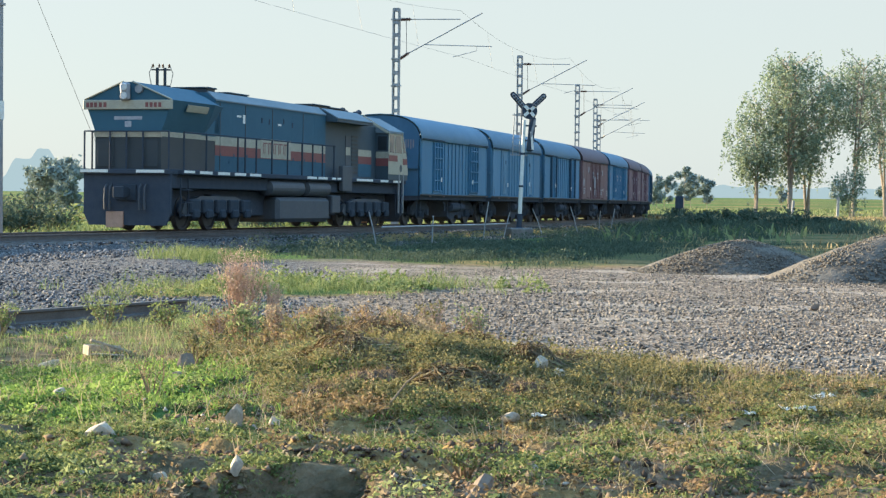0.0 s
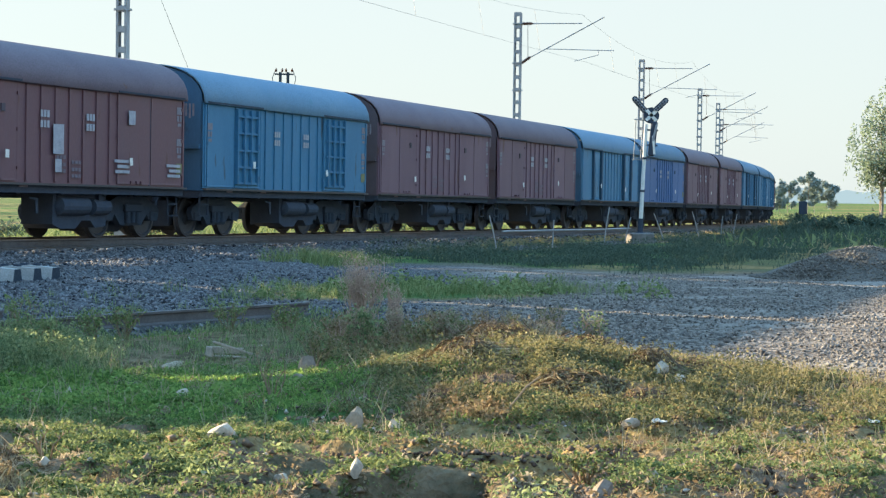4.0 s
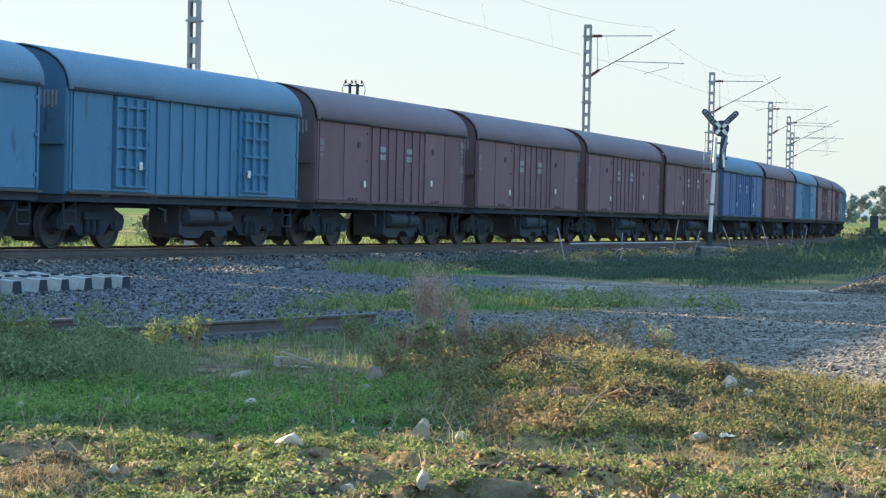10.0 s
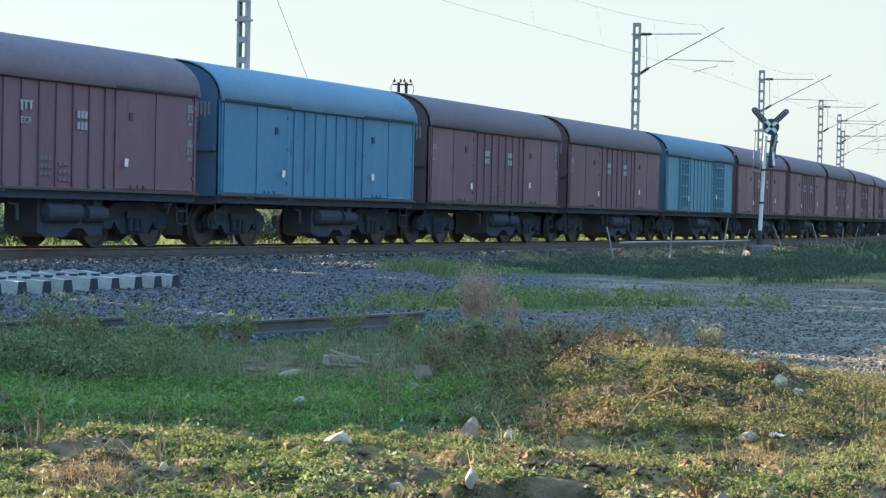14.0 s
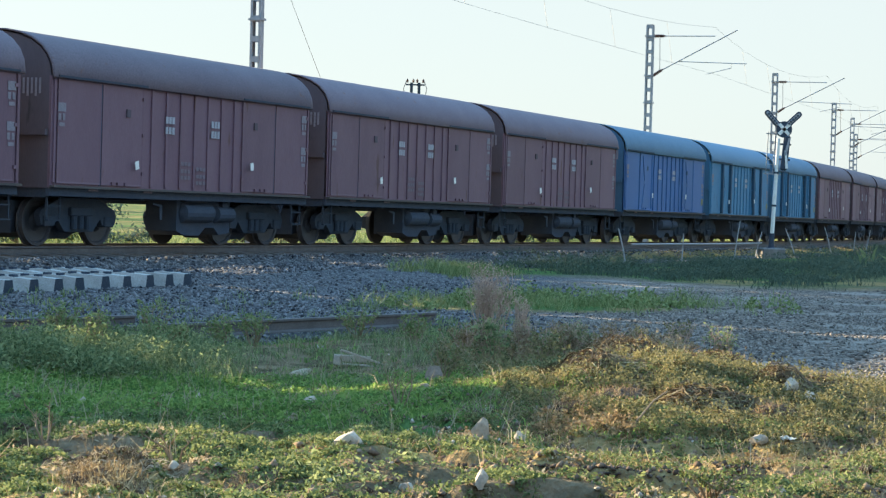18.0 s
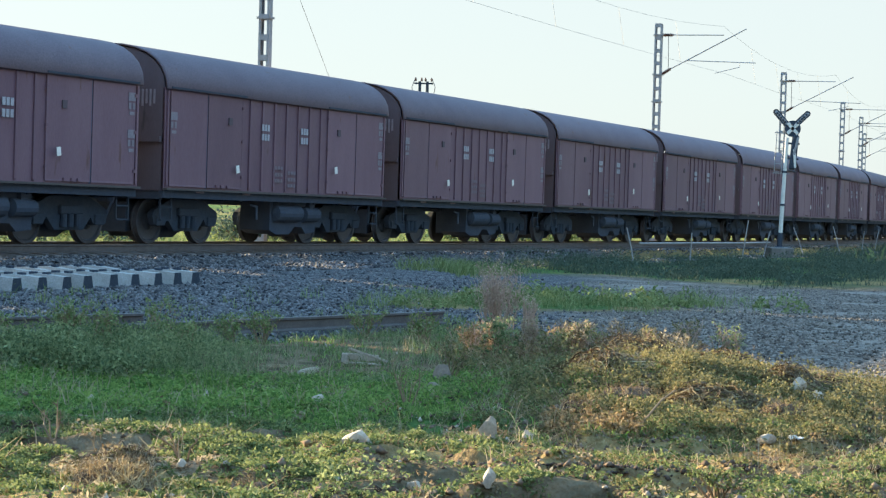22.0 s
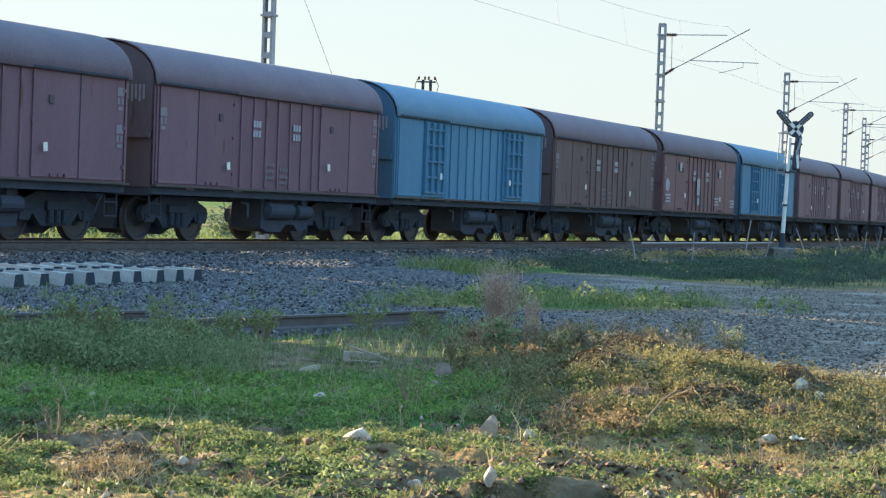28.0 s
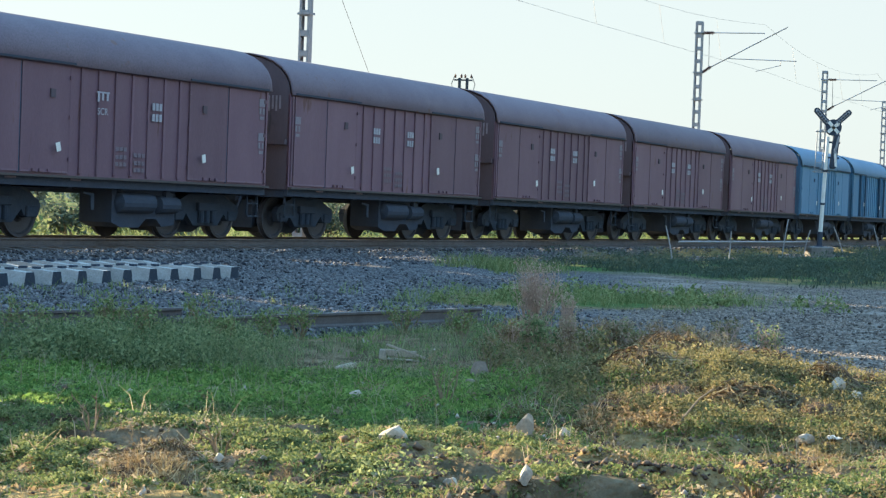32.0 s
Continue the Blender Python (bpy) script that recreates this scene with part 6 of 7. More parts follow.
def tangle_mesh(name, x, y, rx, ry, h, n, length, width, mat):
    """Long bent stalks lying criss-cross over a low dome, as strips of four pieces."""
    a, f = RNG.uniform(0, 2 * np.pi, n), np.sqrt(RNG.uniform(0, 1, n))
    px, py = x + np.cos(a) * rx * f, y + np.sin(a) * ry * f
    b, c = RNG.uniform(0, 2 * np.pi, n), RNG.uniform(-0.9, 0.9, n)
    l, w = RNG.uniform(length[0], length[1], n) / 4, width * RNG.uniform(0.6, 1.5, n)
    lift = RNG.uniform(0.0, 1.0, n) ** 2 * 0.6
    v = np.empty((n, 5, 2, 3))
    for k in range(5):
        q = np.clip(((px - x) / rx) ** 2 + ((py - y) / ry) ** 2, 0, 1)
        z = ground_z(px, py) + h * (1 - q) * RNG.uniform(0.75, 1.1, n) + lift * h * math.sin(k * 0.785) + 0.01
        for j, sgn in enumerate((-0.5, 0.5)):
            v[:, k, j, 0], v[:, k, j, 1], v[:, k, j, 2] = px - np.sin(b) * w * sgn, py + np.cos(b) * w * sgn, z + w * sgn * 0.6
        px, py, b = px + np.cos(b) * l, py + np.sin(b) * l, b + c * 0.5
    base = np.arange(n)[:, None, None] * 10 + np.arange(4)[None, :, None] * 2 + np.array([0, 1, 3, 2])
    return numpy_mesh(name, v.reshape(-1, 3), base.reshape(-1, 4), mat)


def brush_heap(x, y, rx, ry, h, n, mats, label, reach=(0.18, 0.55), thick=0.007):
    """A heap of pulled-up weeds: layers of criss-cross stalks, leaves caught between them."""
    hp = thing("brush_heap", label, "brush heap", group="heaps of pulled-up weeds")
    for k, mat in enumerate(mats):
        tagged(part("stalk_layer", tangle_mesh("stalk_layer", x, y, rx, ry, h * (1 - 0.12 * k), n, reach, thick, M[mat]), None, hp), kind="stuff")
    m = n
    a, f = RNG.uniform(0, 2 * np.pi, m), np.sqrt(RNG.uniform(0, 1, m))
    px, py = x + np.cos(a) * rx * f, y + np.sin(a) * ry * f
    c = np.stack([px, py, ground_z(px, py) + h * (1 - f * f) * RNG.uniform(0.7, 1.15, m) + 0.01], 1)
    tagged(part("foliage", leaf_mesh("foliage", c, (0.009, 0.026), M["olive"], 0.2), None, hp), kind="stuff")


M["dark_stalk"] = leafy("dark_brown_rotting_stalks", (0.070, 0.048, 0.030), (0.150, 0.105, 0.062), 0.15)
for hx, hy, rx, ry, h, n, label in ((1.80, 17.6, 0.55, 0.70, 0.20, 520, "heap of brown pulled-up weeds on the mound"), (2.62, 17.2, 0.45, 0.50, 0.13, 300, "low heap of olive-brown pulled-up weeds"), (1.35, 16.0, 0.30, 0.36, 0.13, 260, "heap of brown stalks on the mound's flank"),
                                    (2.96, 15.9, 0.20, 0.24, 0.15, 260, "small dark heap of roots and stalks"), (2.15, 14.6, 0.45, 0.40, 0.09, 260, "flat heap of olive and brown stalks"), (3.5, 16.6, 0.4, 0.4, 0.10, 220, "low heap of dry weeds by the gravel")):
    brush_heap(hx, hy, rx, ry, h, n, ("dark_stalk", "rusty_grass", "dry"), label)
brush_heap(-1.52, 8.95, 0.22, 0.16, 0.09, 300, ("dark_stalk", "straw_leaf", "pale_straw"), "small heap of dry pale straw and dark roots", (0.06, 0.22), 0.0035)
clumps("mound_leaves", "olive-yellow leaves over the weedy mound", 1100, 0.6, 4.4, 13.8, 19.0, lambda x, y: off_gravel(x, y) * smooth(0.36, 0.52, rough_noise(x, y, 283, 0.5)), (0.06, 0.20), (0.08, 0.24), 110, (0.007, 0.021), "olive", 0.1)
clumps("near_tufts", "yellow-green leafy tufts on dug soil", 1500, 0.6, 6.5, 8.2, 13.8, both(off_gravel, patches(287, 0.55, 0.43, 0.55)), (0.04, 0.13), (0.04, 0.10), 70, (0.006, 0.018), "creeper", 0.3)
clumps("near_tufts", "olive-brown withered tufts on dug soil", 1300, 0.8, 6.5, 8.2, 14.2, both(off_gravel, patches(293, 0.5, 0.43, 0.55)), (0.04, 0.13), (0.04, 0.11), 64, (0.006, 0.018), "olive", 0.2)
clumps("rust_patch", "rust-orange withered tufts on the mound's flank", 70, 0.75, 1.45, 13.3, 14.1, lambda x, y: 0.8 + 0 * x, (0.06, 0.14), (0.08, 0.18), 90, (0.008, 0.022), "rusty_grass", 0.0)
clumps("rust_patch", "rust-orange withered tufts beside pale stones", 26, 0.05, 0.45, 12.4, 12.9, lambda x, y: 0.8 + 0 * x, (0.05, 0.12), (0.06, 0.13), 80, (0.008, 0.020), "rusty_grass", 0.0)
x, y, z = scatter(420, -5.5, 1.0, 12.4, 21.5, both(off_gravel, patches(307, 0.9, 0.40, 0.55)), 0.05, 3)
stuff("pale_stalks", "thin pale dry stalks standing in the green hollow", "dry grass", blade_mesh("pale_stalks", x, y, z, (0.12, 0.36), 0.006, 1.3, M["straw_leaf"]))
# straw, stubble and rust-brown dry grass
x, y, z = scatter(16000, -4.5, 9.0, 7.4, 20.0, both(weedy, lambda x, y: smooth(0.44, 0.58, rough_noise(x, y, 41, 0.8)) * (0.35 + 0.65 * smooth(-0.4, 0.6, x))), 0.035, 7)
stuff("dry_stubble", "dry straw-coloured grass stubble", "dry grass", blade_mesh("dry_stubble", x, y, z, (0.02, 0.09), 0.004, 1.9, M["dry"]))
x, y, z = scatter(2600, -2.5, 8.0, 8.0, 19.0, both(off_gravel, lambda x, y: 0.75 * smooth(0.56, 0.64, rough_noise(x, y, 113, 0.8)) + 2.0 * np.exp(-((x - 1.05) / 0.3) ** 2 - ((y - 13.6) / 0.7) ** 2) + 1.5 * np.exp(-((x - 0.12) / 0.2) ** 2 - ((y - 10.0) / 0.4) ** 2)), 0.045, 16)
stuff("rust_brown_grass", "short rust-brown dry grass on the mound's flank", "dry grass", blade_mesh("rust_brown_grass", x, y, z, (0.03, 0.10), 0.004, 1.5, M["rusty_grass"]))
# loose dry stalks lying about
x, y, z = scatter(3600, -3.5, 8.0, 7.8, 20.0, both(off_gravel, lambda x, y: smooth(0.42, 0.56, rough_noise(x, y, 117, 0.8)) * (0.3 + 0.7 * smooth(-0.3, 0.6, x))), 0.03, 2)
stuff("dead_stalks", "thin dead stalks lying over the soil", "dry grass", blade_mesh("dead_stalks", x, y, z + 0.02, (0.08, 0.26), 0.0045, 3.0, M["straw_leaf"]))
# weeds on the mound
x, y, z = scatter(1000, 0.2, 8.5, 13.0, 20.5, both(off_gravel, patches(61, 1.0, 0.44, 0.56)), 0.06, 12)
stuff("mound_weeds", "yellow-green weeds growing on an earth mound", "weeds", blade_mesh("mound_weeds", x, y, z, (0.04, 0.17), 0.007, 1.6, M["olive"]))
x, y, z = scatter(1300, 0.4, 8.0, 15.2, 20.5, both(both(off_gravel, patches(67, 1.3, 0.46, 0.58)), lambda x, y: smooth(-3.2, -0.9, y - gravel_edge(x))), 0.07, 10)
stuff("tall_dry_weeds", "tall dry yellow-brown weeds at the gravel edge", "dry grass", blade_mesh("tall_dry_weeds", x, y, z, (0.05, 0.27), 0.005, 1.1, M["dry"]))
# thick weeds in the hollow by the old rail
x, y, z = scatter(2600, -8.0, -1.3, 16.6, 23.2, both(off_gravel, lambda x, y: smooth(-1.9, -3.2, x + 0.25 * (y - 20)) * smooth(16.4, 17.8, y + 0.25 * x) * smooth(-0.9, -1.7, y - gravel_edge(x)) * smooth(0.3, 0.5, rough_noise(x, y, 91, 1.0))), 0.10, 16)
stuff("tall_weeds", "thick tall green weeds beside the old rail", "weeds", blade_mesh("tall_weeds", x, y, z, (0.06, 0.44), 0.006, 1.2, M["weed"]))
k = RNG.integers(0, len(x), 9000)
stuff("weed_leaves", "small leaves of tall weeds beside the old rail", "weeds", leaf_mesh("weed_leaves", np.stack([x[k] + RNG.normal(0, 0.06, 9000), y[k] + RNG.normal(0, 0.06, 9000), z[k] + RNG.uniform(0.05, 0.34, 9000)], 1), (0.008, 0.022), M["weed"]))
# scattered tufts along the old rail and on the gravel
x, y, z = scatter(900, -7.0, 1.4, 21.0, 29.0, lambda x, y: 0.15 + 0.85 * np.exp(-((y - gravel_edge(x) - 0.35) / 0.5) ** 2), 0.06, 14)
stuff("gravel_tufts", "sparse green tufts along the gravel edge", "grass", blade_mesh("gravel_tufts", x, y, z, (0.05, 0.20), 0.010, 1.2, M["strip_grass"]))
# the grass strip in the middle of the gravel
x, y, z = scatter(4200, -3.5, 8.2, 27.2, 37.0, lambda x, y: np.exp(-(((x - 1.9) * 0.93 - (y - 31.0) * 0.1) / 2.0) ** 2) * np.exp(-((y - 31.3 - 0.35 * (x - 1.7)) / 1.8) ** 2) * smooth(0.38, 0.58, rough_noise(x, y, 71, 1.0)), 0.10, 14)
stuff("grass_strip", "strip of knee-high green grass on the gravel", "grass", blade_mesh("grass_strip", x, y, z, (0.08, 0.36), 0.010, 1.6, M["strip_grass"]))
# a second patch of grass at the foot of the bank
x, y, z = scatter(2600, -3.0, 4.0, 38.0, 46.0, lambda x, y: np.exp(-((x - 0.4) / 1.1) ** 2 - ((y - 42.8 - 0.5 * x) / 1.3) ** 2) * smooth(0.35, 0.55, rough_noise(x, y, 73, 0.9)), 0.10, 12)
stuff("grass_patch", "yellow-green grass patch at the foot of the bank", "grass", blade_mesh("grass_patch", x, y, z, (0.12, 0.45), 0.014, 1.2, M["strip_grass"]))
# low dusty weeds and bare soil before the old rail
x, y, z = scatter(1500, -6.5, 1.6, 17.6, 25.0, both(off_gravel, patches(181, 0.7, 0.44, 0.60)), 0.07, 16)
stuff("dusty_weeds", "low dusty grey-green weeds before the old rail", "weeds", blade_mesh("dusty_weeds", x, y, z, (0.05, 0.24), 0.006, 1.4, M["weed"]))
# weeds on the bank below the track
x, y, z = alongside(4600, 6.0, 62.0, 2.9, 13.5, 0.2, 1)
k = (RNG.uniform(size=len(x)) < smooth(0.36, 0.56, rough_noise(x, y, 131, 2.2)) * zones(x, y)[1]) & ~((np.abs(x - 0.178 * y) < 1.3) & (y > 62) & (y < 76))
x, y = np.repeat(x[k], 12) + RNG.normal(0, 0.18, 12 * k.sum()), np.repeat(y[k], 12) + RNG.normal(0, 0.18, 12 * k.sum())
z = ground_z(x, y)
tall = 0.3 + 2.6 * np.clip(rough_noise(x, y, 137, 1.8) - 0.36, 0, 1)
stuff("bank_weeds", "dense dark weeds on the railway bank", "weeds", blade_mesh("bank_weeds", x, y, z, (0.08, 0.30), 0.018, 1.2, M["bush"]))
k = RNG.integers(0, len(x), 46000)
stuff("bank_leaves", "leaves of dense weeds on the railway bank", "weeds", leaf_mesh("bank_leaves", np.stack([x[k] + RNG.normal(0, 0.15, 46000), y[k] + RNG.normal(0, 0.15, 46000), z[k] + RNG.uniform(0.02, 0.40, 46000) * tall[k]], 1), (0.015, 0.045), M["bush"]))
x, y, z = alongside(2200, 60.0, 185.0, 3.2, 24.0, 0.4, 10)
stuff("far_bank_weeds", "dusty green scrub along the curving railway", "weeds", blade_mesh("far_bank_weeds", x, y, z, (0.25, 0.8), 0.07, 1.2, M["bush"]))
# sunlit grass behind the track
x, y, z = alongside(5200, -25.0, 110.0, -26.0, -3.4, 0.25, 9)
stuff("sunlit_grass", "sunlit yellow-green grass behind the track", "grass", blade_mesh("sunlit_grass", x, y, z, (0.2, 0.75), 0.05, 1.0, M["strip_grass"]))
# low weeds between the bank and the gravel heaps
x, y, z = scatter(3600, 3.5, 24.0, 38.5, 66.0, lambda x, y: (track_side(x, y)[0] > 5) * zones(x, y)[1] * smooth(0.36, 0.54, rough_noise(x, y, 197, 2.4)), 0.22, 12)
stuff("yard_weeds", "low dull green weeds at the edge of the yard", "weeds", blade_mesh("yard_weeds", x, y, z, (0.06, 0.26), 0.02, 1.4, M["bush"]))
# fields at the side
x, y, z = scatter(2600, 44, 95, 140, 176, lambda x, y: smooth(0.36, 0.5, rough_noise(x, y, 173, 9)), 0.4, 9)
stuff("tree_foot_straw", "dry orange straw grass below the eucalyptus trees", "dry grass", blade_mesh("tree_foot_straw", x, y, z, (0.3, 0.9), 0.10, 1.2, M["dry"]))
x, y, z = scatter(3600, 15, 110, 52, 210, lambda x, y: (track_side(x, y)[0] > 8) * (0.35 + 0.65 * patches(5, 14, 0.45, 0.6)(x, y)), 0.5, 9)
stuff("field_straw", "dry straw grass in the fields", "dry grass", blade_mesh("field_straw", x, y, z, (0.15, 0.45), 0.05, 1.2, M["dry"]))
x, y, z = scatter(4200, 13, 160, 60, 330, lambda x, y: (track_side(x, y)[0] > 8) * patches(9, 20, 0.4, 0.55)(x, y), 0.8, 9)
stuff("field_crop", "low green crop in the fields", "crop", blade_mesh("field_crop", x, y, z, (0.3, 0.8), 0.16, 1.0, M["weed"]))


def twig_plant(name, label, x, y, height, spread_r, count, leaf, leaf_n, leaf_size, category="plant", stem="stem", upright=0.0):
    """A plant of thin forking stems with small leaves."""
    z = ground_at(x, y)
    p = thing(name, label, category, pose(x, y, z))
    bm = bmesh.new()
    tips = []
    for i in range(count):
        a, r = random.uniform(0, 2 * math.pi), spread_r * random.uniform(0.2, 1.0)
        top = Vector((math.cos(a) * r, math.sin(a) * r, height * random.uniform(0.65, 1.0)))
        top.x, top.y = top.x * (1 - 0.5 * upright), top.y * (1 - 0.5 * upright)
        mid = top * 0.5 + Vector((random.uniform(-0.3, 0.3) * spread_r, random.uniform(-0.3, 0.3) * spread_r, 0))
        path_rod(bm, [Vector((random.uniform(-1, 1) * spread_r * (0.1 + 0.5 * upright), random.uniform(-1, 1) * spread_r * (0.1 + 0.5 * upright), -0.05)), mid, top], [0.006, 0.005, 0.002], 4)
        tips += [mid, top, (mid + top) / 2]
        for _ in range(3):
            q = mid.lerp(top, random.random())
            tip = q + Vector((random.uniform(-1, 1), random.uniform(-1, 1), random.uniform(0.3, 1.2))) * height * 0.16
            rod(bm, q, tip, 0.004, 0.0015, 4)
            tips.append(tip)
    tagged(part("stem_work", bm, M[stem], p), kind="stuff")
    if leaf_n:
        t = np.array([tips[i] for i in RNG.integers(0, len(tips), leaf_n)]) + RNG.normal(0, height * 0.05, (leaf_n, 3))
        t[:, 2] = np.maximum(t[:, 2], 0.02)
        tagged(part("foliage", leaf_mesh("foliage", t, leaf_size, M[leaf]), None, p), kind="stuff")
    return p


M["bush_stem"] = material("pinkish_brown_dry_stem", (0.42, 0.30, 0.235), (0.33, 0.23, 0.17), 0.9, 0, 4, 40, 0.3)
M["bush_head"] = leafy("pinkish_brown_seed_heads", (0.36, 0.25, 0.19), (0.52, 0.40, 0.31), 0.35)
twig_plant("dry_bush", "tall dry pinkish-brown bush with bare feathery stems", 0.66, 22.6, 0.88, 0.40, 60, "bush_head", 2000, (0.006, 0.017), "bush", "bush_stem", 0.35)
twig_plant("dry_bush", "thin dry brown weed beside the bare bush", 1.05, 22.2, 0.55, 0.20, 22, "bush_head", 420, (0.006, 0.016), "bush", "bush_stem", 0.9)
twig_plant("dry_bush", "dry brown weed bush at the gravel edge", 1.55, 19.7, 0.42, 0.28, 18, "straw_leaf", 900, (0.008, 0.02), "bush")
twig_plant("dry_bush", "dry brown weed bush at the gravel edge", 2.3, 18.9, 0.36, 0.26, 16, "straw_leaf", 800, (0.008, 0.02), "bush")
for i in range(28):
    bx, by = 0.4 + 0.095 * i + random.uniform(-0.15, 0.15), 19.7 + 0.03 * i + random.uniform(-1.3, 1.4)
    kind = ("rusty_grass", "olive", "straw_leaf", "weed")[i % 4]
    twig_plant("withered_weed", ("rust-brown withered weed with thin stalks", "olive-brown weed with thin stalks", "straw-coloured withered weed with seed heads", "dull green weed with thin stalks")[i % 4], bx, by, random.uniform(0.18, 0.46), random.uniform(0.16, 0.34), 20, kind, 420, (0.009, 0.024), "weed", "bush_stem", 0.4)
for bx, by, h in ((-4.4, 19.2, 0.5), (-4.0, 20.3, 0.6), (-3.4, 19.0, 0.52), (-3.0, 20.4, 0.55), (-2.7, 19.3, 0.4), (-5.0, 20.2, 0.6), (-2.0, 21.0, 0.36), (-0.9, 22.4, 0.34), (-0.2, 21.6, 0.38)):
    twig_plant("leafy_weed", "tall dusty green weed with upright stalks", bx, by, h, 0.26, 14, "strip_grass", 520, (0.010, 0.026), "weed")
twig_plant("leafy_weed", "yellow-green leafy weed with upright stems", -2.38, 21.3, 0.42, 0.22, 12, "strip_grass", 420, (0.012, 0.03), "weed")
twig_plant("leafy_weed", "tall leafy weed with pale upright stems", -3.85, 19.5, 0.62, 0.22, 11, "strip_grass", 460, (0.012, 0.03), "weed")
twig_plant("leafy_weed", "leafy green weed on shaded soil", 0.55, 18.6, 0.45, 0.25, 12, "weed", 420, (0.012, 0.035), "weed")
twig_plant("leafy_weed", "leafy green weed on shaded soil", 0.1, 17.2, 0.38, 0.22, 10, "olive", 300, (0.012, 0.03), "weed")
twig_plant("leafy_weed", "leafy green weed on shaded soil", 1.1, 17.6, 0.40, 0.25, 10, "olive", 300, (0.012, 0.03), "weed")
twig_plant("leafy_weed", "low yellow-green weed on the near bank", 1.33, 8.78, 0.14, 0.22, 14, "creeper", 420, (0.008, 0.018), "weed")
twig_plant("dry_twigs", "dry forked twig sticking out of grass", -2.02, 9.85, 0.20, 0.16, 4, "dry", 0, (0.01, 0.02), "twig")
twig_plant("dry_twigs", "dry bent twig on the grassy bank", -1.25, 9.2, 0.18, 0.2, 4, "dry", 0, (0.01, 0.02), "twig")
twig_plant("dry_twigs", "dry stems beside pale stones", -0.25, 14.6, 0.35, 0.2, 6, "dry", 60, (0.01, 0.02), "twig")
x, y, z = scatter(260, -1.75, -1.1, 8.3, 8.75, lambda x, y: np.exp(-((x + 1.44) / 0.22) ** 2 - ((y - 8.5) / 0.16) ** 2), 0.05, 5)
stuff("straw_heap", "small heap of dry brown straw and roots", "straw", blade_mesh("straw_heap", x, y, z + 0.05 * np.exp(-((x + 1.44) / 0.2) ** 2), (0.04, 0.14), 0.006, 3.0, M["dry"]))


# ---- trees ----
def tree(name, label, x, y, height, crown_r, clumps, leaves_each, leaf_size, leaf="eucalyptus", droop=0.3, stems=2, base=0.28):
    z = ground_at(x, y)
    t = thing(name, label, "tree", pose(x, y, z), group="trees")
    bm = bmesh.new()
    ends = []
    for k in range(stems):
        a0 = random.uniform(0, 2 * math.pi)
        lean = random.uniform(0.03, 0.10) * height
        pts = [Vector((0.15 * math.cos(a0) * k, 0.15 * math.sin(a0) * k, -0.3))]
        for i in range(1, 6):
            f = i / 5
            pts.append(Vector((math.cos(a0) * lean * f + random.uniform(-0.12, 0.12), math.sin(a0) * lean * f + random.uniform(-0.12, 0.12), height * 0.92 * f)))
        r = 0.011 * height
        path_rod(bm, pts, [r * (1 - 0.16 * i) for i in range(6)], 7)
        for _ in range(clumps // stems):
            f = random.uniform(base, 1.0)
            i = min(int(f * 5), 4)
            p0 = pts[i].lerp(pts[i + 1], f * 5 - i)
            a = random.uniform(0, 2 * math.pi)
            reach = crown_r * random.uniform(0.35, 1.0) * (1.15 - 0.55 * abs(f - 0.6) / 0.4)
            p1 = p0 + Vector((math.cos(a) * reach, math.sin(a) * reach, reach * random.uniform(0.3, 0.9)))
            p1.z = min(p1.z, height)
            path_rod(bm, [p0, p0.lerp(p1, 0.55) + Vector((0, 0, 0.1 * reach)), p1], [r * 0.35, r * 0.22, r * 0.08], 5)
            ends.append((p1, reach))
            ends.append((p0.lerp(p1, 0.6), reach * 0.7))
    part("trunk", bm, M["bark"], t, "pale trunk and limbs")
    c = []
    for p1, reach in ends:
        if leaf != "eucalyptus":
            q = RNG.normal(0, 1, (leaves_each, 3)) * np.array([0.22, 0.22, 0.30]) * (0.5 + 0.25 * reach)
            q[:, 2] -= np.abs(RNG.normal(0, droop, leaves_each)) * reach
            c.append(np.array(p1) + q)
            continue
        for _ in range(5):      # hanging strands
            k = leaves_each // 5
            f = np.linspace(0, 1, k)[:, None]
            side = RNG.normal(0, 0.45, 3) * np.array([1, 1, 0.5])
            fall = np.array([*RNG.normal(0, 0.25, 2), -RNG.uniform(0.8, 2.4)]) * droop
            c.append(np.array(p1) + side + f * fall + RNG.normal(0, 0.09, (k, 3)))
    c = np.concatenate(c)
    c[:, 2] = np.maximum(c[:, 2], 0.06 * height)
    tagged(part("crown", leaf_mesh("crown", c, leaf_size, M[leaf]), None, t), kind="stuff")
    return t


tree("eucalyptus_tree", "slender eucalyptus with drooping grey-green leaves", 55.2, 178.0, 12.4, 3.3, 51, 50, (0.10, 0.24), droop=1.1, stems=3, base=0.34)
tree("eucalyptus_tree", "tall slender eucalyptus with drooping grey-green leaves", 58.4, 177.0, 16.8, 4.2, 78, 55, (0.10, 0.24), droop=1.2, stems=3, base=0.28)
tree("eucalyptus_tree", "tall leaning eucalyptus with drooping leaves", 61.4, 181.0, 15.6, 3.6, 50, 55, (0.10, 0.24), droop=1.2, stems=2, base=0.32)
tree("eucalyptus_tree", "thin eucalyptus with an open see-through crown", 65.4, 179.0, 17.0, 4.2, 54, 45, (0.10, 0.22), droop=1.0, stems=2, base=0.36)
tree("eucalyptus_tree", "thin eucalyptus with an open see-through crown", 70.0, 182.0, 15.6, 4.2, 44, 45, (0.10, 0.22), droop=1.1, stems=2, base=0.36)
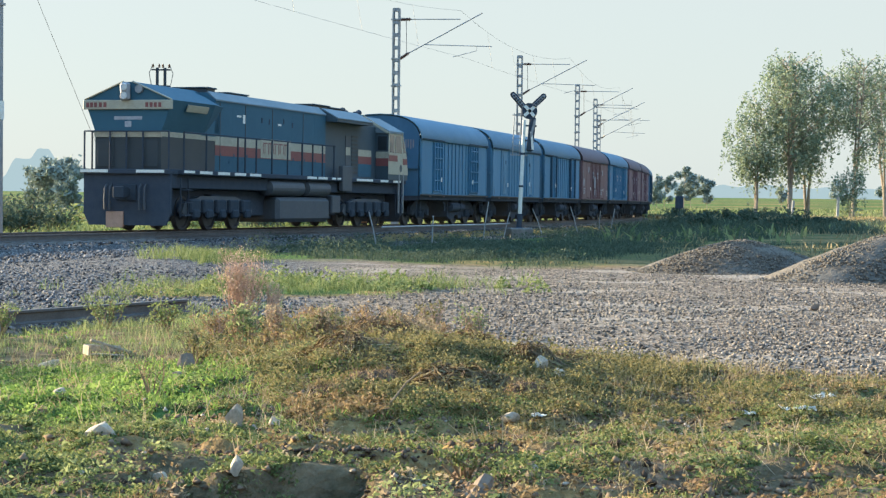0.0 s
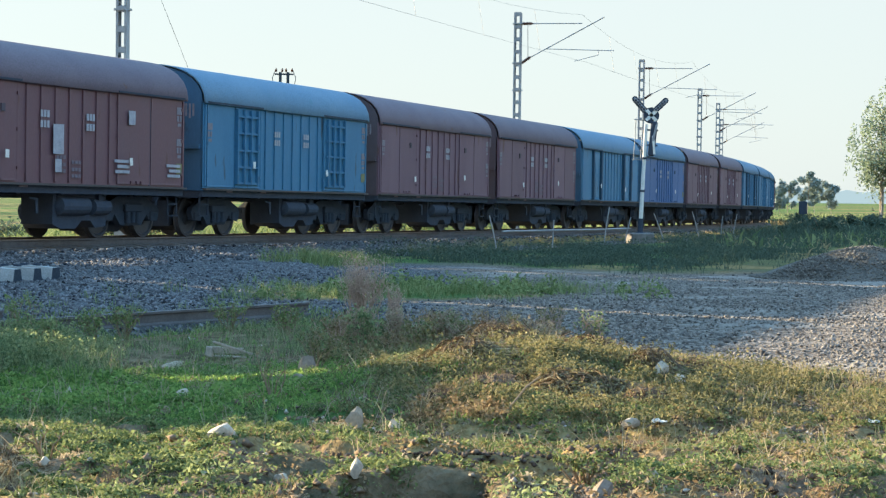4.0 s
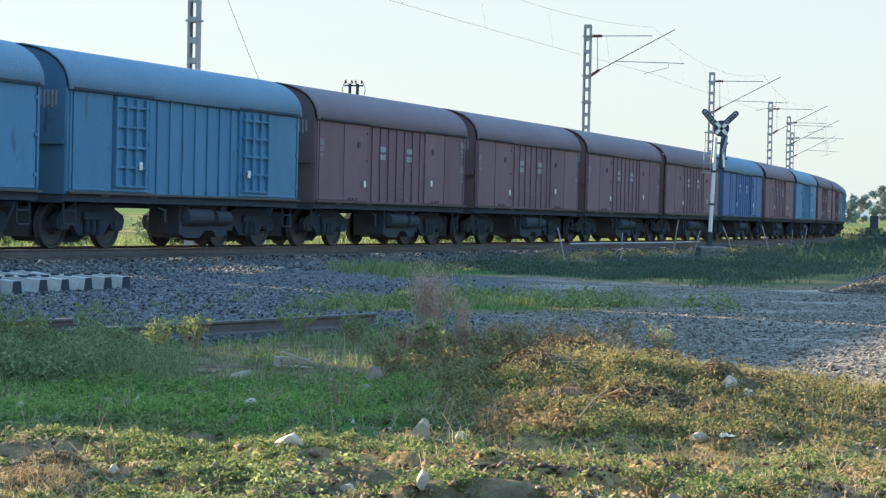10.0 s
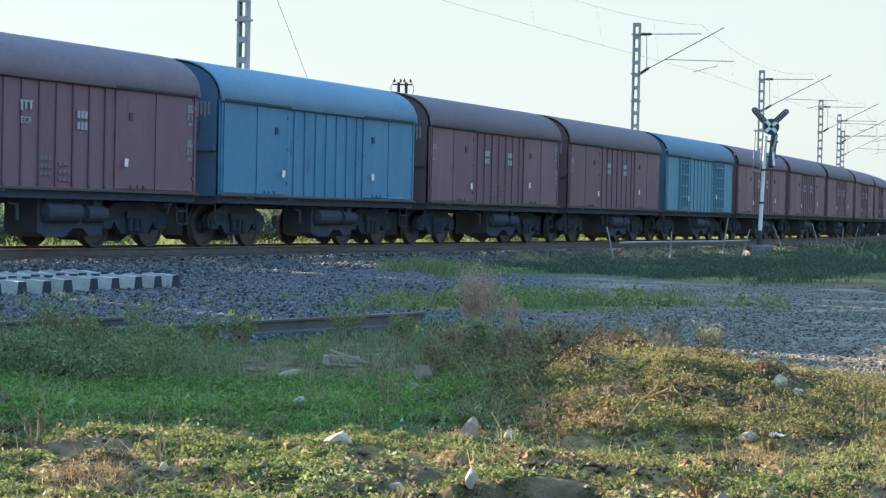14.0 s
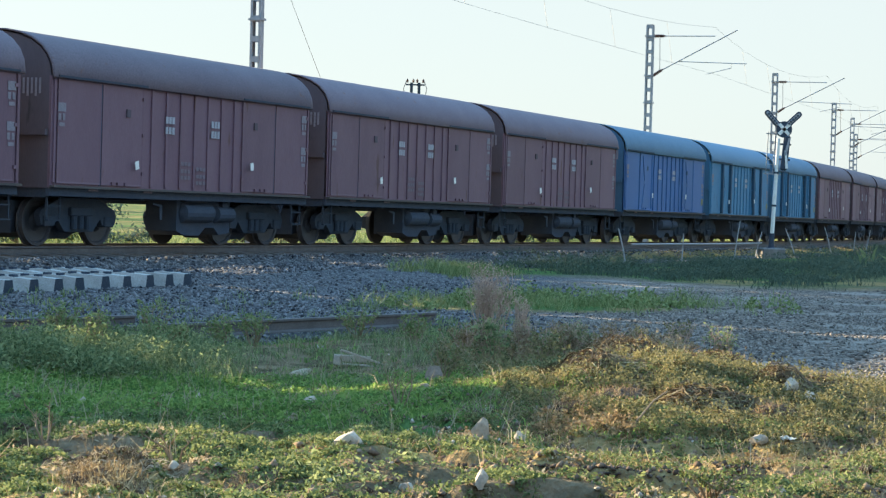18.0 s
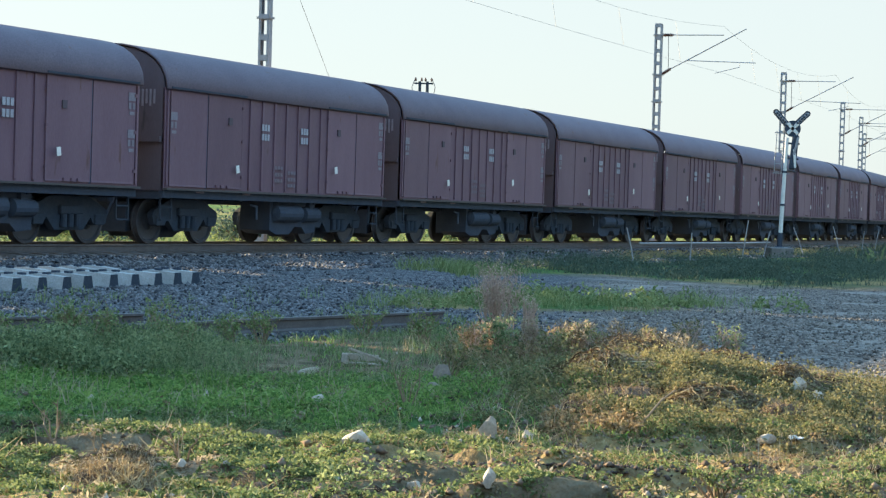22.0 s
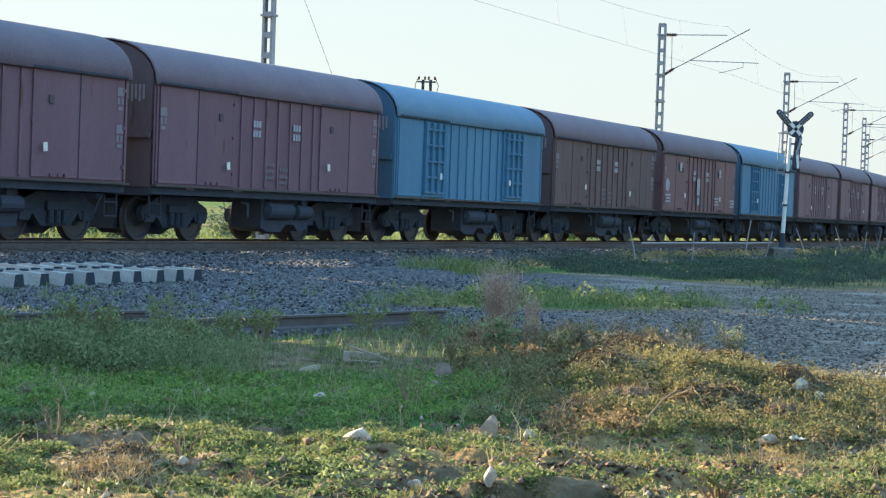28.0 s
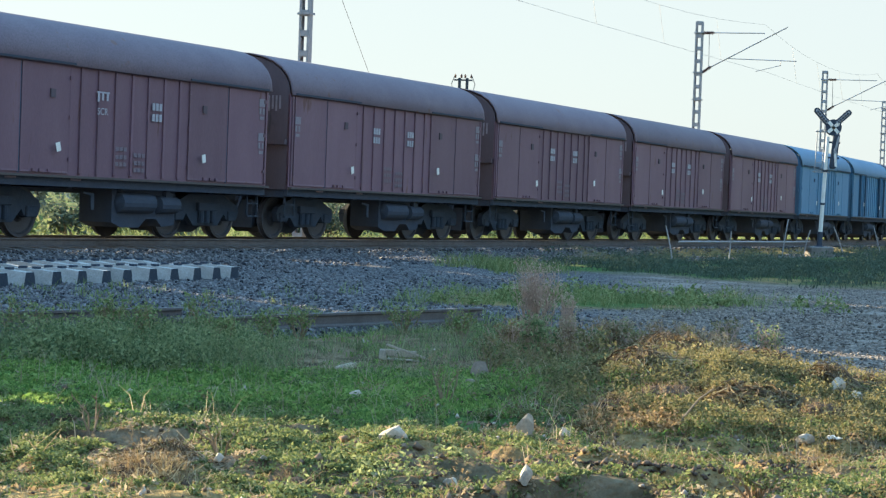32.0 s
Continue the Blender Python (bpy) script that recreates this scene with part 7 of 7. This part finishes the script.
tree("eucalyptus_tree", "small bushy eucalyptus beside taller ones", 62.6, 172.0, 5.2, 1.3, 16, 40, (0.08, 0.2), droop=0.5, stems=2)
for px, py, ph in ((61.0, 171.0, 2.4), (57.6, 174.0, 2.0), (71.5, 172.0, 2.6)):
    bm = bmesh.new()
    rod(bm, (px, py, ground_at(px, py) - 0.3), (px + 0.1, py, ground_at(px, py) + ph), 0.16, 0.14, 8)
    tagged(part("field_post", bm, M["concrete"]), "short pale concrete post among dry grass", "post", group="posts below the trees")
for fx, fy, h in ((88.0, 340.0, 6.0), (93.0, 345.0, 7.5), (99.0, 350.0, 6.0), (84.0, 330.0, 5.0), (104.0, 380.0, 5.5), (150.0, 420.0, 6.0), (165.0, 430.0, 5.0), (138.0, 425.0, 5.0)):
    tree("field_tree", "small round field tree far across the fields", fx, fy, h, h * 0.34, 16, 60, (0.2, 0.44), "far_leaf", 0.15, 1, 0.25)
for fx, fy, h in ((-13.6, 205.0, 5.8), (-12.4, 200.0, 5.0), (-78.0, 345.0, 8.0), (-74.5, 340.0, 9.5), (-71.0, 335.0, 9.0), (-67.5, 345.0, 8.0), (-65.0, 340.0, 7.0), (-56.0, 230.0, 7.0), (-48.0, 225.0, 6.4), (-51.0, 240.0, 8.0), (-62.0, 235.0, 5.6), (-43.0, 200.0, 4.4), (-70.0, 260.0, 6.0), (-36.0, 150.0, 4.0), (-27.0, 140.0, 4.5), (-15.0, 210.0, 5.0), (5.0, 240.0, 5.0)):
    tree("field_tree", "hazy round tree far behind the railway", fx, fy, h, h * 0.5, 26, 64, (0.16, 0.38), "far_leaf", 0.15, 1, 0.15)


def shrub(x, y, r, h, n, leaf="bush", size=(0.05, 0.13)):
    z = ground_at(x, y)
    s = thing("shrub", "sunlit dusty green shrub behind the railway", "shrub", pose(x, y, z), group="shrubs")
    bm = bmesh.new()
    ends = []
    for _ in range(12):
        a = random.uniform(0, 2 * math.pi)
        e = Vector((math.cos(a) * r * random.uniform(0.3, 1), math.sin(a) * r * random.uniform(0.3, 1), h * random.uniform(0.5, 1)))
        path_rod(bm, [(0, 0, -0.1), e * 0.5 + Vector((0, 0, 0.1 * h)), e], [0.03, 0.02, 0.008], 5)
        ends += [e, e * 0.65]
    tagged(part("branch_work", bm, M["stem"], s), kind="stuff")
    c = np.array([ends[i] for i in RNG.integers(0, len(ends), n)]) + RNG.normal(0, 1, (n, 3)) * np.array([r * 0.2, r * 0.2, h * 0.13])
    c[:, 2] = np.maximum(c[:, 2], 0.05)
    tagged(part("foliage", leaf_mesh("foliage", c, size, M[leaf]), None, s), kind="stuff")


for i in range(26):
    s = -22 + i * 3.4 + random.uniform(-1, 1)
    x, y, _, _ = track_at(s, -random.uniform(7, 15))
    shrub(x, y, random.uniform(0.8, 1.5), random.uniform(0.7, 1.3), 800, "strip_grass" if i % 3 else "bush")
for fx, fy, r, h in ((-7.2, 66.0, 1.6, 1.3), (-5.6, 68.0, 1.5, 1.5), (-14.0, 74.0, 1.6, 1.8)):
    shrub(fx, fy, r, h, 1500, "bush", (0.05, 0.12))
for i in range(14):
    x, y, _, _ = track_at(70 + i * 8 + random.uniform(-2, 2), random.uniform(6, 16))
    shrub(x, y, random.uniform(0.8, 1.6), random.uniform(0.6, 1.2), 700, "bush", (0.07, 0.16))

# ---- stones, heaps and litter ----
def stone_mesh(name, size, mat, seed, flat=0.75, taper=0.0):
    bm = bmesh.new()
    bmesh.ops.create_icosphere(bm, subdivisions=2, radius=1)
    cuts = [(Vector((noise.noise(Vector((seed, k * 1.7, 0.3))), noise.noise(Vector((k * 2.3, seed, 0.7))), noise.noise(Vector((0.5, k * 1.1, seed))))).normalized(), 0.44 + 0.07 * (k % 4)) for k in range(11)]
    for v in bm.verts:
        for n, d in cuts:      # flat broken faces
            over = v.co.dot(n) - d
            if over > 0:
                v.co -= n * over
        n = noise.noise(v.co * 2.9 + Vector((seed, 0, seed))) * 0.07
        slim = 1 - taper * 0.5 * (v.co.z + 0.6)
        v.co = Vector((v.co.x * size[0] * slim + 0.25 * taper * size[0] * v.co.z, v.co.y * size[1] * slim, v.co.z * size[2] * flat)) * (1 + n)
    return mesh_of(name, bm, mat)


def stone(x, y, w, h, label, mat="stone", turn=0.0, tilt=0.0, taper=0.2):
    seed = random.uniform(0, 40)
    return tagged(part("stone", stone_mesh("stone", (w / 2, w * 0.38, h * 0.62), M[mat], seed, 1.0, taper), None, m=pose(x, y, ground_at(x, y) + h * 0.30, tilt, tilt * 0.4, turn)), label, "stone", group="loose stones")


stone(0.32, 11.8, 0.20, 0.22, "upright pointed pale stone on the bank", turn=20, tilt=8, taper=0.75)
stone(0.59, 12.44, 0.165, 0.12, "rounded pale stone lying in weeds", turn=40)
stone(-0.42, 9.81, 0.22, 0.13, "flat grey stone lying on the bank", turn=10)
stone(-0.10, 8.86, 0.11, 0.09, "small pale stone on dark soil", turn=-30)
stone(0.24, 8.64, 0.15, 0.11, "pale triangular stone on dark soil", turn=60, taper=0.7)
stone(-1.24, 9.07, 0.07, 0.055, "pale stone on the bank", turn=15)
stone(-1.02, 9.05, 0.05, 0.035, "small pale stone on the bank", turn=35)
stone(-0.46, 8.76, 0.06, 0.04, "small grey stone on the bank", turn=80)
stone(-0.98, 15.4, 0.18, 0.13, "grey stone lying in grass", turn=5)
stone(-1.11, 14.4, 0.14, 0.10, "small flat grey stone in grass", turn=70)
stone(-2.67, 14.5, 0.12, 0.12, "small white stone in grass", turn=0)
stone(-2.79, 16.57, 0.14, 0.05, "flat pale stone in grass", turn=0)
stone(-2.0, 16.1, 0.13, 0.12, "small pale stone among weeds", turn=30)
stone(-1.30, 18.41, 0.22, 0.13, "flat pale stone in shaded grass", turn=15)
stone(-1.25, 18.9, 0.10, 0.05, "small pale stone in shaded grass", turn=65)
stone(2.98, 15.59, 0.22, 0.17, "pale stone on the weedy mound", turn=10)
stone(3.10, 15.35, 0.13, 0.16, "small pale stone on the weedy mound", turn=10)
stone(-0.05, 16.2, 0.16, 0.13, "pale broken stone in the hollow", turn=5)
stone(0.02, 16.9, 0.30, 0.20, "large grey-brown stone in the hollow", "rock", turn=35)
stone(8.9, 25.86, 0.20, 0.13, "dark lump of rock on open gravel", "rock", turn=0)
stone(1.29, 8.04, 0.22, 0.12, "brown rounded rock at the bank's foot", "rock", turn=20)
stone(3.41, 13.16, 0.12, 0.05, "flat pale stone on dry soil", turn=20)
stone(3.52, 14.49, 0.07, 0.05, "small pale stone on the weedy mound", turn=50)
stone(2.3, 13.1, 0.16, 0.08, "flat pale stone at the hollow's edge", turn=0)
stone(1.45, 12.3, 0.10, 0.05, "flat pale stone at the hollow's edge", turn=30)
stone(2.4, 11.0, 0.08, 0.05, "pale stone on dry soil", turn=30)
stone(0.95, 9.2, 0.05, 0.03, "small pale stone on dark soil", turn=30)


def stone_cloud(name, label, category, x, y, z, size, mat, sink=0.25):
    """Many small angular stones in one object: irregular octahedra."""
    n = len(x)
    s = RNG.uniform(size[0], size[1], n)
    base = np.array([[1, 0, 0], [-1, 0, 0], [0, 1, 0], [0, -1, 0], [0, 0, 1], [0, 0, -1]], float)
    v = base[None] * s[:, None, None] * RNG.uniform(0.5, 1.25, (n, 6, 1)) + RNG.normal(0, 0.18, (n, 6, 3)) * s[:, None, None]
    a = RNG.uniform(0, 2 * np.pi, n)
    c, q = np.cos(a)[:, None], np.sin(a)[:, None]
    vx = v[:, :, 0] * c - v[:, :, 1] * q + x[:, None]
    vy = v[:, :, 0] * q + v[:, :, 1] * c + y[:, None]
    vz = v[:, :, 2] * 0.8 + z[:, None] + s[:, None] * (0.5 - sink)
    f = np.array([[0, 2, 4], [2, 1, 4], [1, 3, 4], [3, 0, 4], [2, 0, 5], [1, 2, 5], [3, 1, 5], [0, 3, 5]])
    me = numpy_mesh(name, np.stack([vx, vy, vz], 2).reshape(-1, 3), (np.arange(n)[:, None, None] * 6 + f[None]).reshape(-1, 3), mat)
    return stuff(name, label, category, me) if label else me


def chips(name, dark, light):
    """Stone colours by island."""
    m = bpy.data.materials.new(name)
    m.use_nodes = True
    nt = m.node_tree
    b = nt.nodes["Principled BSDF"]
    b.inputs["Roughness"].default_value = 1.0
    b.inputs["Specular IOR Level"].default_value = 0.04
    geo = nt.nodes.new("ShaderNodeNewGeometry")
    ramp = nt.nodes.new("ShaderNodeValToRGB")
    ramp.color_ramp.elements[0].color, ramp.color_ramp.elements[1].color = (*dark, 1), (*light, 1)
    nt.links.new(geo.outputs["Random Per Island"], ramp.inputs[0])
    nt.links.new(ramp.outputs[0], b.inputs["Base Color"])
    return m


M["chips"] = chips("mixed_grey_gravel", (0.052, 0.048, 0.044), (0.30, 0.265, 0.23))
M["dark_chips"] = chips("dark_ballast", (0.026, 0.028, 0.034), (0.225, 0.220, 0.225))
M["heap_chips"] = chips("brown_grey_gravel", (0.085, 0.076, 0.066), (0.205, 0.180, 0.150))
M["pale_chips"] = chips("pale_rubble_chips", (0.24, 0.20, 0.16), (0.47, 0.41, 0.34))
x, y, z = scatter(125000, -8.5, 15.0, 14.5, 41.0, lambda x, y: zones(x, y)[0] * smooth(44, 14, y) * np.maximum(dark_share(x, y), 0.42 + 0.58 * smooth(0.44, 0.60, rough_noise(x, y, 211, 1.8))))
k = RNG.uniform(size=len(x)) < dark_share(x, y)
stone_cloud("gravel", "loose pale grey gravel spread over the yard", "gravel", x[~k], y[~k], z[~k], (0.010, 0.032), M["chips"])
stone_cloud("dark_gravel", "loose dark grey stone beside the track", "gravel", x[k], y[k], z[k], (0.014, 0.042), M["dark_chips"])
x, y, z = alongside(15000, -24.0, 75.0, 1.25, 4.6, 0.0, 1)
stone_cloud("ballast", "dark grey ballast stones along the track", "ballast", x, y, z, (0.025, 0.055), M["dark_chips"])
x, y, z = scatter(3000, -3.5, 8.0, 7.6, 19.0, both(off_gravel, patches(83, 1.0, 0.42, 0.6)))
stone_cloud("rubble_chips", "small pale stone chips strewn on soil", "rubble", x, y, z, (0.006, 0.028), M["pale_chips"])
x, y, z = scatter(34000, -3.5, 8.0, 7.6, 16.5, lambda x, y: open_soil(x, y) * (1 - 0.7 * hummocks(x, y)) * (0.4 + 0.6 * smooth(-0.6, 0.6, x)))
M["clod"] = chips("dark_soil_clods", (0.050, 0.037, 0.028), (0.225, 0.165, 0.115))
stone_cloud("soil_clods", "dark crumbled clods of soil", "soil", x, y, z, (0.006, 0.034), M["clod"], 0.3)


x, y, z = scatter(150, -3.2, 1.2, 17.2, 21.5, both(off_gravel, patches(191, 0.9, 0.45, 0.6)))
stone_cloud("litter_chips", "pale chips and scraps strewn in the hollow", "rubble", x, y, z, (0.010, 0.032), M["pale_chips"])


# clods darker than the other soil, strewn only in the hollows
M["hollow_clods"] = chips("dark_hollow_clods", (0.040, 0.031, 0.026), (0.140, 0.104, 0.078))
x, y, z = scatter(26000, -0.2, 3.2, 8.0, 13.3, lambda x, y: open_soil(x, y) - off_gravel(x, y))
stone_cloud("dug_soil", "dark clods of soil strewn in the hollows", "soil", x, y, z, (0.004, 0.020), M["hollow_clods"], 0.4)


def debris_heap(x, y, rx, ry, h, stalks, label):
    """A dug-up clump of soil and roots with dry stalks sticking out."""
    z = ground_at(x, y)
    hp = thing("root_clump", label, "soil heap", pose(x, y, z - 0.35 * h, 0, 0, random.uniform(-15, 15)), group="clumps of soil and roots")
    bm = bmesh.new()
    bmesh.ops.create_icosphere(bm, subdivisions=4, radius=1)
    for v in bm.verts:
        n = noise.noise(v.co * 2.2 + Vector((x, y, 0))) * 0.22 + noise.noise(v.co * 6 + Vector((y, x, 0))) * 0.12
        v.co = Vector((v.co.x * rx, v.co.y * ry, v.co.z * h)) * (1 + n)
    part("soil", bm, M["soil"], hp, "dark crumbly soil")
    n = stalks
    a, f = RNG.uniform(0, 2 * np.pi, n), np.sqrt(RNG.uniform(0, 1, n))
    sx, sy = np.cos(a) * rx * f * 1.2, np.sin(a) * ry * f * 1.2
    sz = h * np.sqrt(np.clip(1 - f * f, 0, 1)) * 0.9
    me = blade_mesh("root_mat", sx, sy, sz, (0.04, 0.13), 0.005, 2.6, M["rusty_grass"])
    tagged(part("root_mat", me, None, hp, "dry brown roots and stalks"), kind="stuff")
    f = RNG.uniform(0.6, 1.4, n * 2)
    a = RNG.uniform(0, 2 * np.pi, n * 2)
    me = stone_cloud("crumbled_soil", "", "", np.cos(a) * rx * f, np.sin(a) * ry * f, 0.02 + 0.6 * h * np.clip(1 - f, 0, 1), (0.008, 0.03), M["clod"])
    tagged(part("crumbled_soil", me, None, hp), kind="stuff")


M["soil"] = material("dark_dug_soil", (0.095, 0.066, 0.046), (0.160, 0.112, 0.076), 0.95, 0, 6, 60, 0.9, (0.055, 0.040, 0.03), 0.58, dist=0.03)
for x, y, rx, ry, h, n, label in (
        (-1.50, 8.62, 0.24, 0.16, 0.11, 130, "clump of dark roots and dry straw on the bank"), (-0.85, 8.75, 0.20, 0.14, 0.07, 50, "low clump of brown soil and roots"),
        (2.6, 14.2, 0.24, 0.20, 0.15, 90, "clump of dark roots on the weedy mound"), (1.5, 14.9, 0.30, 0.22, 0.12, 110, "clump of brown roots on top of the mound"),
        (1.05, 14.3, 0.16, 0.14, 0.09, 60, "clump of brown roots on the mound's flank"),
        (-0.05, 10.6, 0.14, 0.12, 0.07, 50, "small clump of rust-brown roots"), (2.15, 11.9, 0.26, 0.2, 0.08, 60, "clump of dark soil and roots")):
    debris_heap(x, y, rx * 0.8, ry, h, n * 2, label)


M["heap_base"] = material("grey_brown_heaped_gravel", (0.105, 0.094, 0.082), (0.150, 0.134, 0.115), 0.95, 0, 0.9, 16, 0.9, (0.07, 0.063, 0.055), 0.58, dist=0.04)


def heap(x, y, rx, ry, h, turn, label):
    z = ground_at(x, y)
    hp = thing("gravel_heap", label, "gravel heap", pose(x, y, z, 0, 0, turn), group="gravel heaps")
    bm = bmesh.new()
    rings, seg = 9, 30
    rows = []
    for k in range(rings + 1):
        f = k / rings
        row = []
        for i in range(seg):
            a = 2 * math.pi * i / seg
            wob = 1 + 0.16 * noise.noise(Vector((math.cos(a) * 1.3 + x, math.sin(a) * 1.3, 0.0)))
            px, py = math.cos(a) * rx * f * wob, math.sin(a) * ry * f * wob
            row.append(bm.verts.new((px, py, h * (1 - f ** 1.35) - 0.05 + 0.05 * noise.noise(Vector((px * 2, py * 2, x))))))
        rows.append(row)
    for k in range(rings):
        for i in range(seg):
            j = (i + 1) % seg
            bm.faces.new((rows[k][i], rows[k + 1][i], rows[k + 1][j], rows[k][j]))
    bmesh.ops.recalc_face_normals(bm, faces=bm.faces)
    part("mound", bm, M["heap_base"], hp, smooth=True)
    n = 9000
    f, a = np.sqrt(RNG.uniform(0, 1.1, n)), RNG.uniform(0, 2 * np.pi, n)
    sx, sy = np.cos(a) * rx * f, np.sin(a) * ry * f
    sz = np.maximum(h * (1 - f ** 1.35) - 0.05, 0.0)
    me = stone_cloud("loose_gravel", "", "", sx, sy, sz, (0.014, 0.036), M["heap_chips"])
    tagged(part("loose_gravel", me, None, hp), kind="stuff")
    return hp


heap(11.9, 39.4, 2.5, 1.9, 0.72, 20, "long low heap of grey gravel")
heap(14.0, 35.4, 2.9, 1.7, 1.0, 10, "steep heap of grey gravel beside the yard")
heap(17.5, 38.0, 2.6, 2.0, 0.9, 0, "heap of grey gravel beside the yard")

# a broken white tray and scraps of paper
crate = thing("broken_tray", "broken dirty white plastic tray lying in grass", "tray", pose(-0.75, 19.25, ground_at(-0.75, 19.25) + 0.01, 0, 4, 20))
part("base", boxes((-0.20, 0.16, -0.02, 0.12, 0, 0.015), bevel=0.004), M["stone"], crate)
part("wall", boxes((-0.25, -0.23, -0.10, 0.10, 0, 0.10), bevel=0.006), M["stone"], crate)
part("wall", boxes((-0.24, 0.16, 0.12, 0.135, 0, 0.07), bevel=0.006), M["stone"], crate, m=pose(0, 0, 0.01, 10, 0, 0))
part("broken_rim", boxes((-0.25, 0.26, -0.02, 0.02, -0.012, 0.012), bevel=0.004), M["stone"], crate, m=pose(0, -0.10, 0.10, 0, 14, 4))


def scrap(x, y, w, label):
    bm = bmesh.new()
    n = 6
    vs = [[bm.verts.new(((i / n - 0.5) * w, (j / n - 0.5) * w * 0.7, 0.02 + 0.05 * w * 6 * abs(noise.noise(Vector((i * 0.9 + x, j * 0.9, y)))))) for i in range(n + 1)] for j in range(n + 1)]
    for j in range(n):
        for i in range(n):
            bm.faces.new((vs[j][i], vs[j][i + 1], vs[j + 1][i + 1], vs[j + 1][i]))
    geo = bmesh.ops.solidify(bm, geom=bm.faces[:], thickness=0.004)
    return tagged(part("paper_scrap", bm, M["white"], m=pose(x, y, ground_at(x, y), 0, 0, random.uniform(0, 90))), label, "litter", group="litter")


scrap(4.47, 13.32, 0.24, "crumpled white scrap of paper on soil")
scrap(5.04, 14.4, 0.22, "crumpled white scrap of paper on soil")
scrap(4.2, 13.6, 0.14, "small white scrap of paper on soil")
scrap(2.5, 13.1, 0.14, "small white scrap of paper on soil")
bm = bmesh.new()
path_rod(bm, [(1.45, 13.5, ground_at(1.45, 13.5) + 0.03), (1.62, 13.7, ground_at(1.62, 13.7) + 0.16), (1.74, 13.85, ground_at(1.74, 13.85) + 0.24)], [0.010, 0.008, 0.005], 6)
tagged(part("fallen_stick", bm, M["stem"]), "thin fallen stick leaning out of a hollow", "stick")

# ---- concrete sleepers under the main track ----
tie = sleeper_mesh(M["sleeper"])
for i in range(300):
    x, y, z, a = track_at(-30 + i * 0.6)
    part("sleeper", tie, None, main_track, m=pose(x, y, z - 0.172 - 0.225, 0, 0, math.degrees(a) + 90))
far_v, far_f = [], []
for i in range(120):
    x, y, z, a = track_at(150 + i * 0.6)
    k = len(far_v)
    for u in (-1.375, 1.375):
        for w, hh in ((-0.12, -0.40), (0.12, -0.40), (0.09, -0.17), (-0.09, -0.17)):
            far_v.append((x + u * math.sin(a) + w * math.cos(a), y - u * math.cos(a) + w * math.sin(a), z + hh))
    far_f += [(k, k + 1, k + 2, k + 3), (k + 4, k + 7, k + 6, k + 5), (k, k + 4, k + 5, k + 1), (k + 1, k + 5, k + 6, k + 2), (k + 2, k + 6, k + 7, k + 3), (k + 3, k + 7, k + 4, k)]
tagged(part("far_sleepers", mesh_from("far_sleepers", far_v, far_f, M["sleeper"]), None, main_track), kind="stuff")

# ---- what moves: the goods train runs through at about 18 metres a second ----
RUN = ((0, 31.72), (1, 32.2), (2, 32.41), (3, 33.02), (6, 33.93), (7, 34.3), (8, 34.48), (9, 34.66), (10, 34.88), (11, 34.93), (12, 34.48), (13, 34.66), (14, 34.64), (17, 34.86), (18, 34.93), (19, 34.95), (20, 34.76), (21, 34.67), (22, 34.35), (23, 34.11), (24, 33.96), (25, 33.72), (28, 33.12), (29, 32.98), (30, 32.95), (31, 32.84), (32, 32.88))


def train_pose(s, t, reach):
    """A vehicle whose middle lies s metres behind the train's zero mark, standing on its two bogies."""
    at = s - 18.15 * t + float(np.interp(t, [r[0] for r in RUN], [r[1] for r in RUN]))
    fx, fy, fz, _ = track_at(at - reach)
    bx, by, bz, _ = track_at(at + reach)
    yaw = math.degrees(math.atan2(fy - by, fx - bx))
    pitch = math.degrees(math.atan2(fz - bz, 2 * reach))
    return pose((fx + bx) / 2, (fy + by) / 2, (fz + bz) / 2, 0, -pitch, yaw)


def motions():
    times = [float(t) for t in range(33)]
    for i, w in enumerate(wagons):
        walk(w, [(t, train_pose((i + 1) * WAGON_PITCH - BODY_HALF, t, 3.4)) for t in times])
    walk(engine, [(t, train_pose(ENGINE_AT, t, 6.5)) for t in times])


motions()
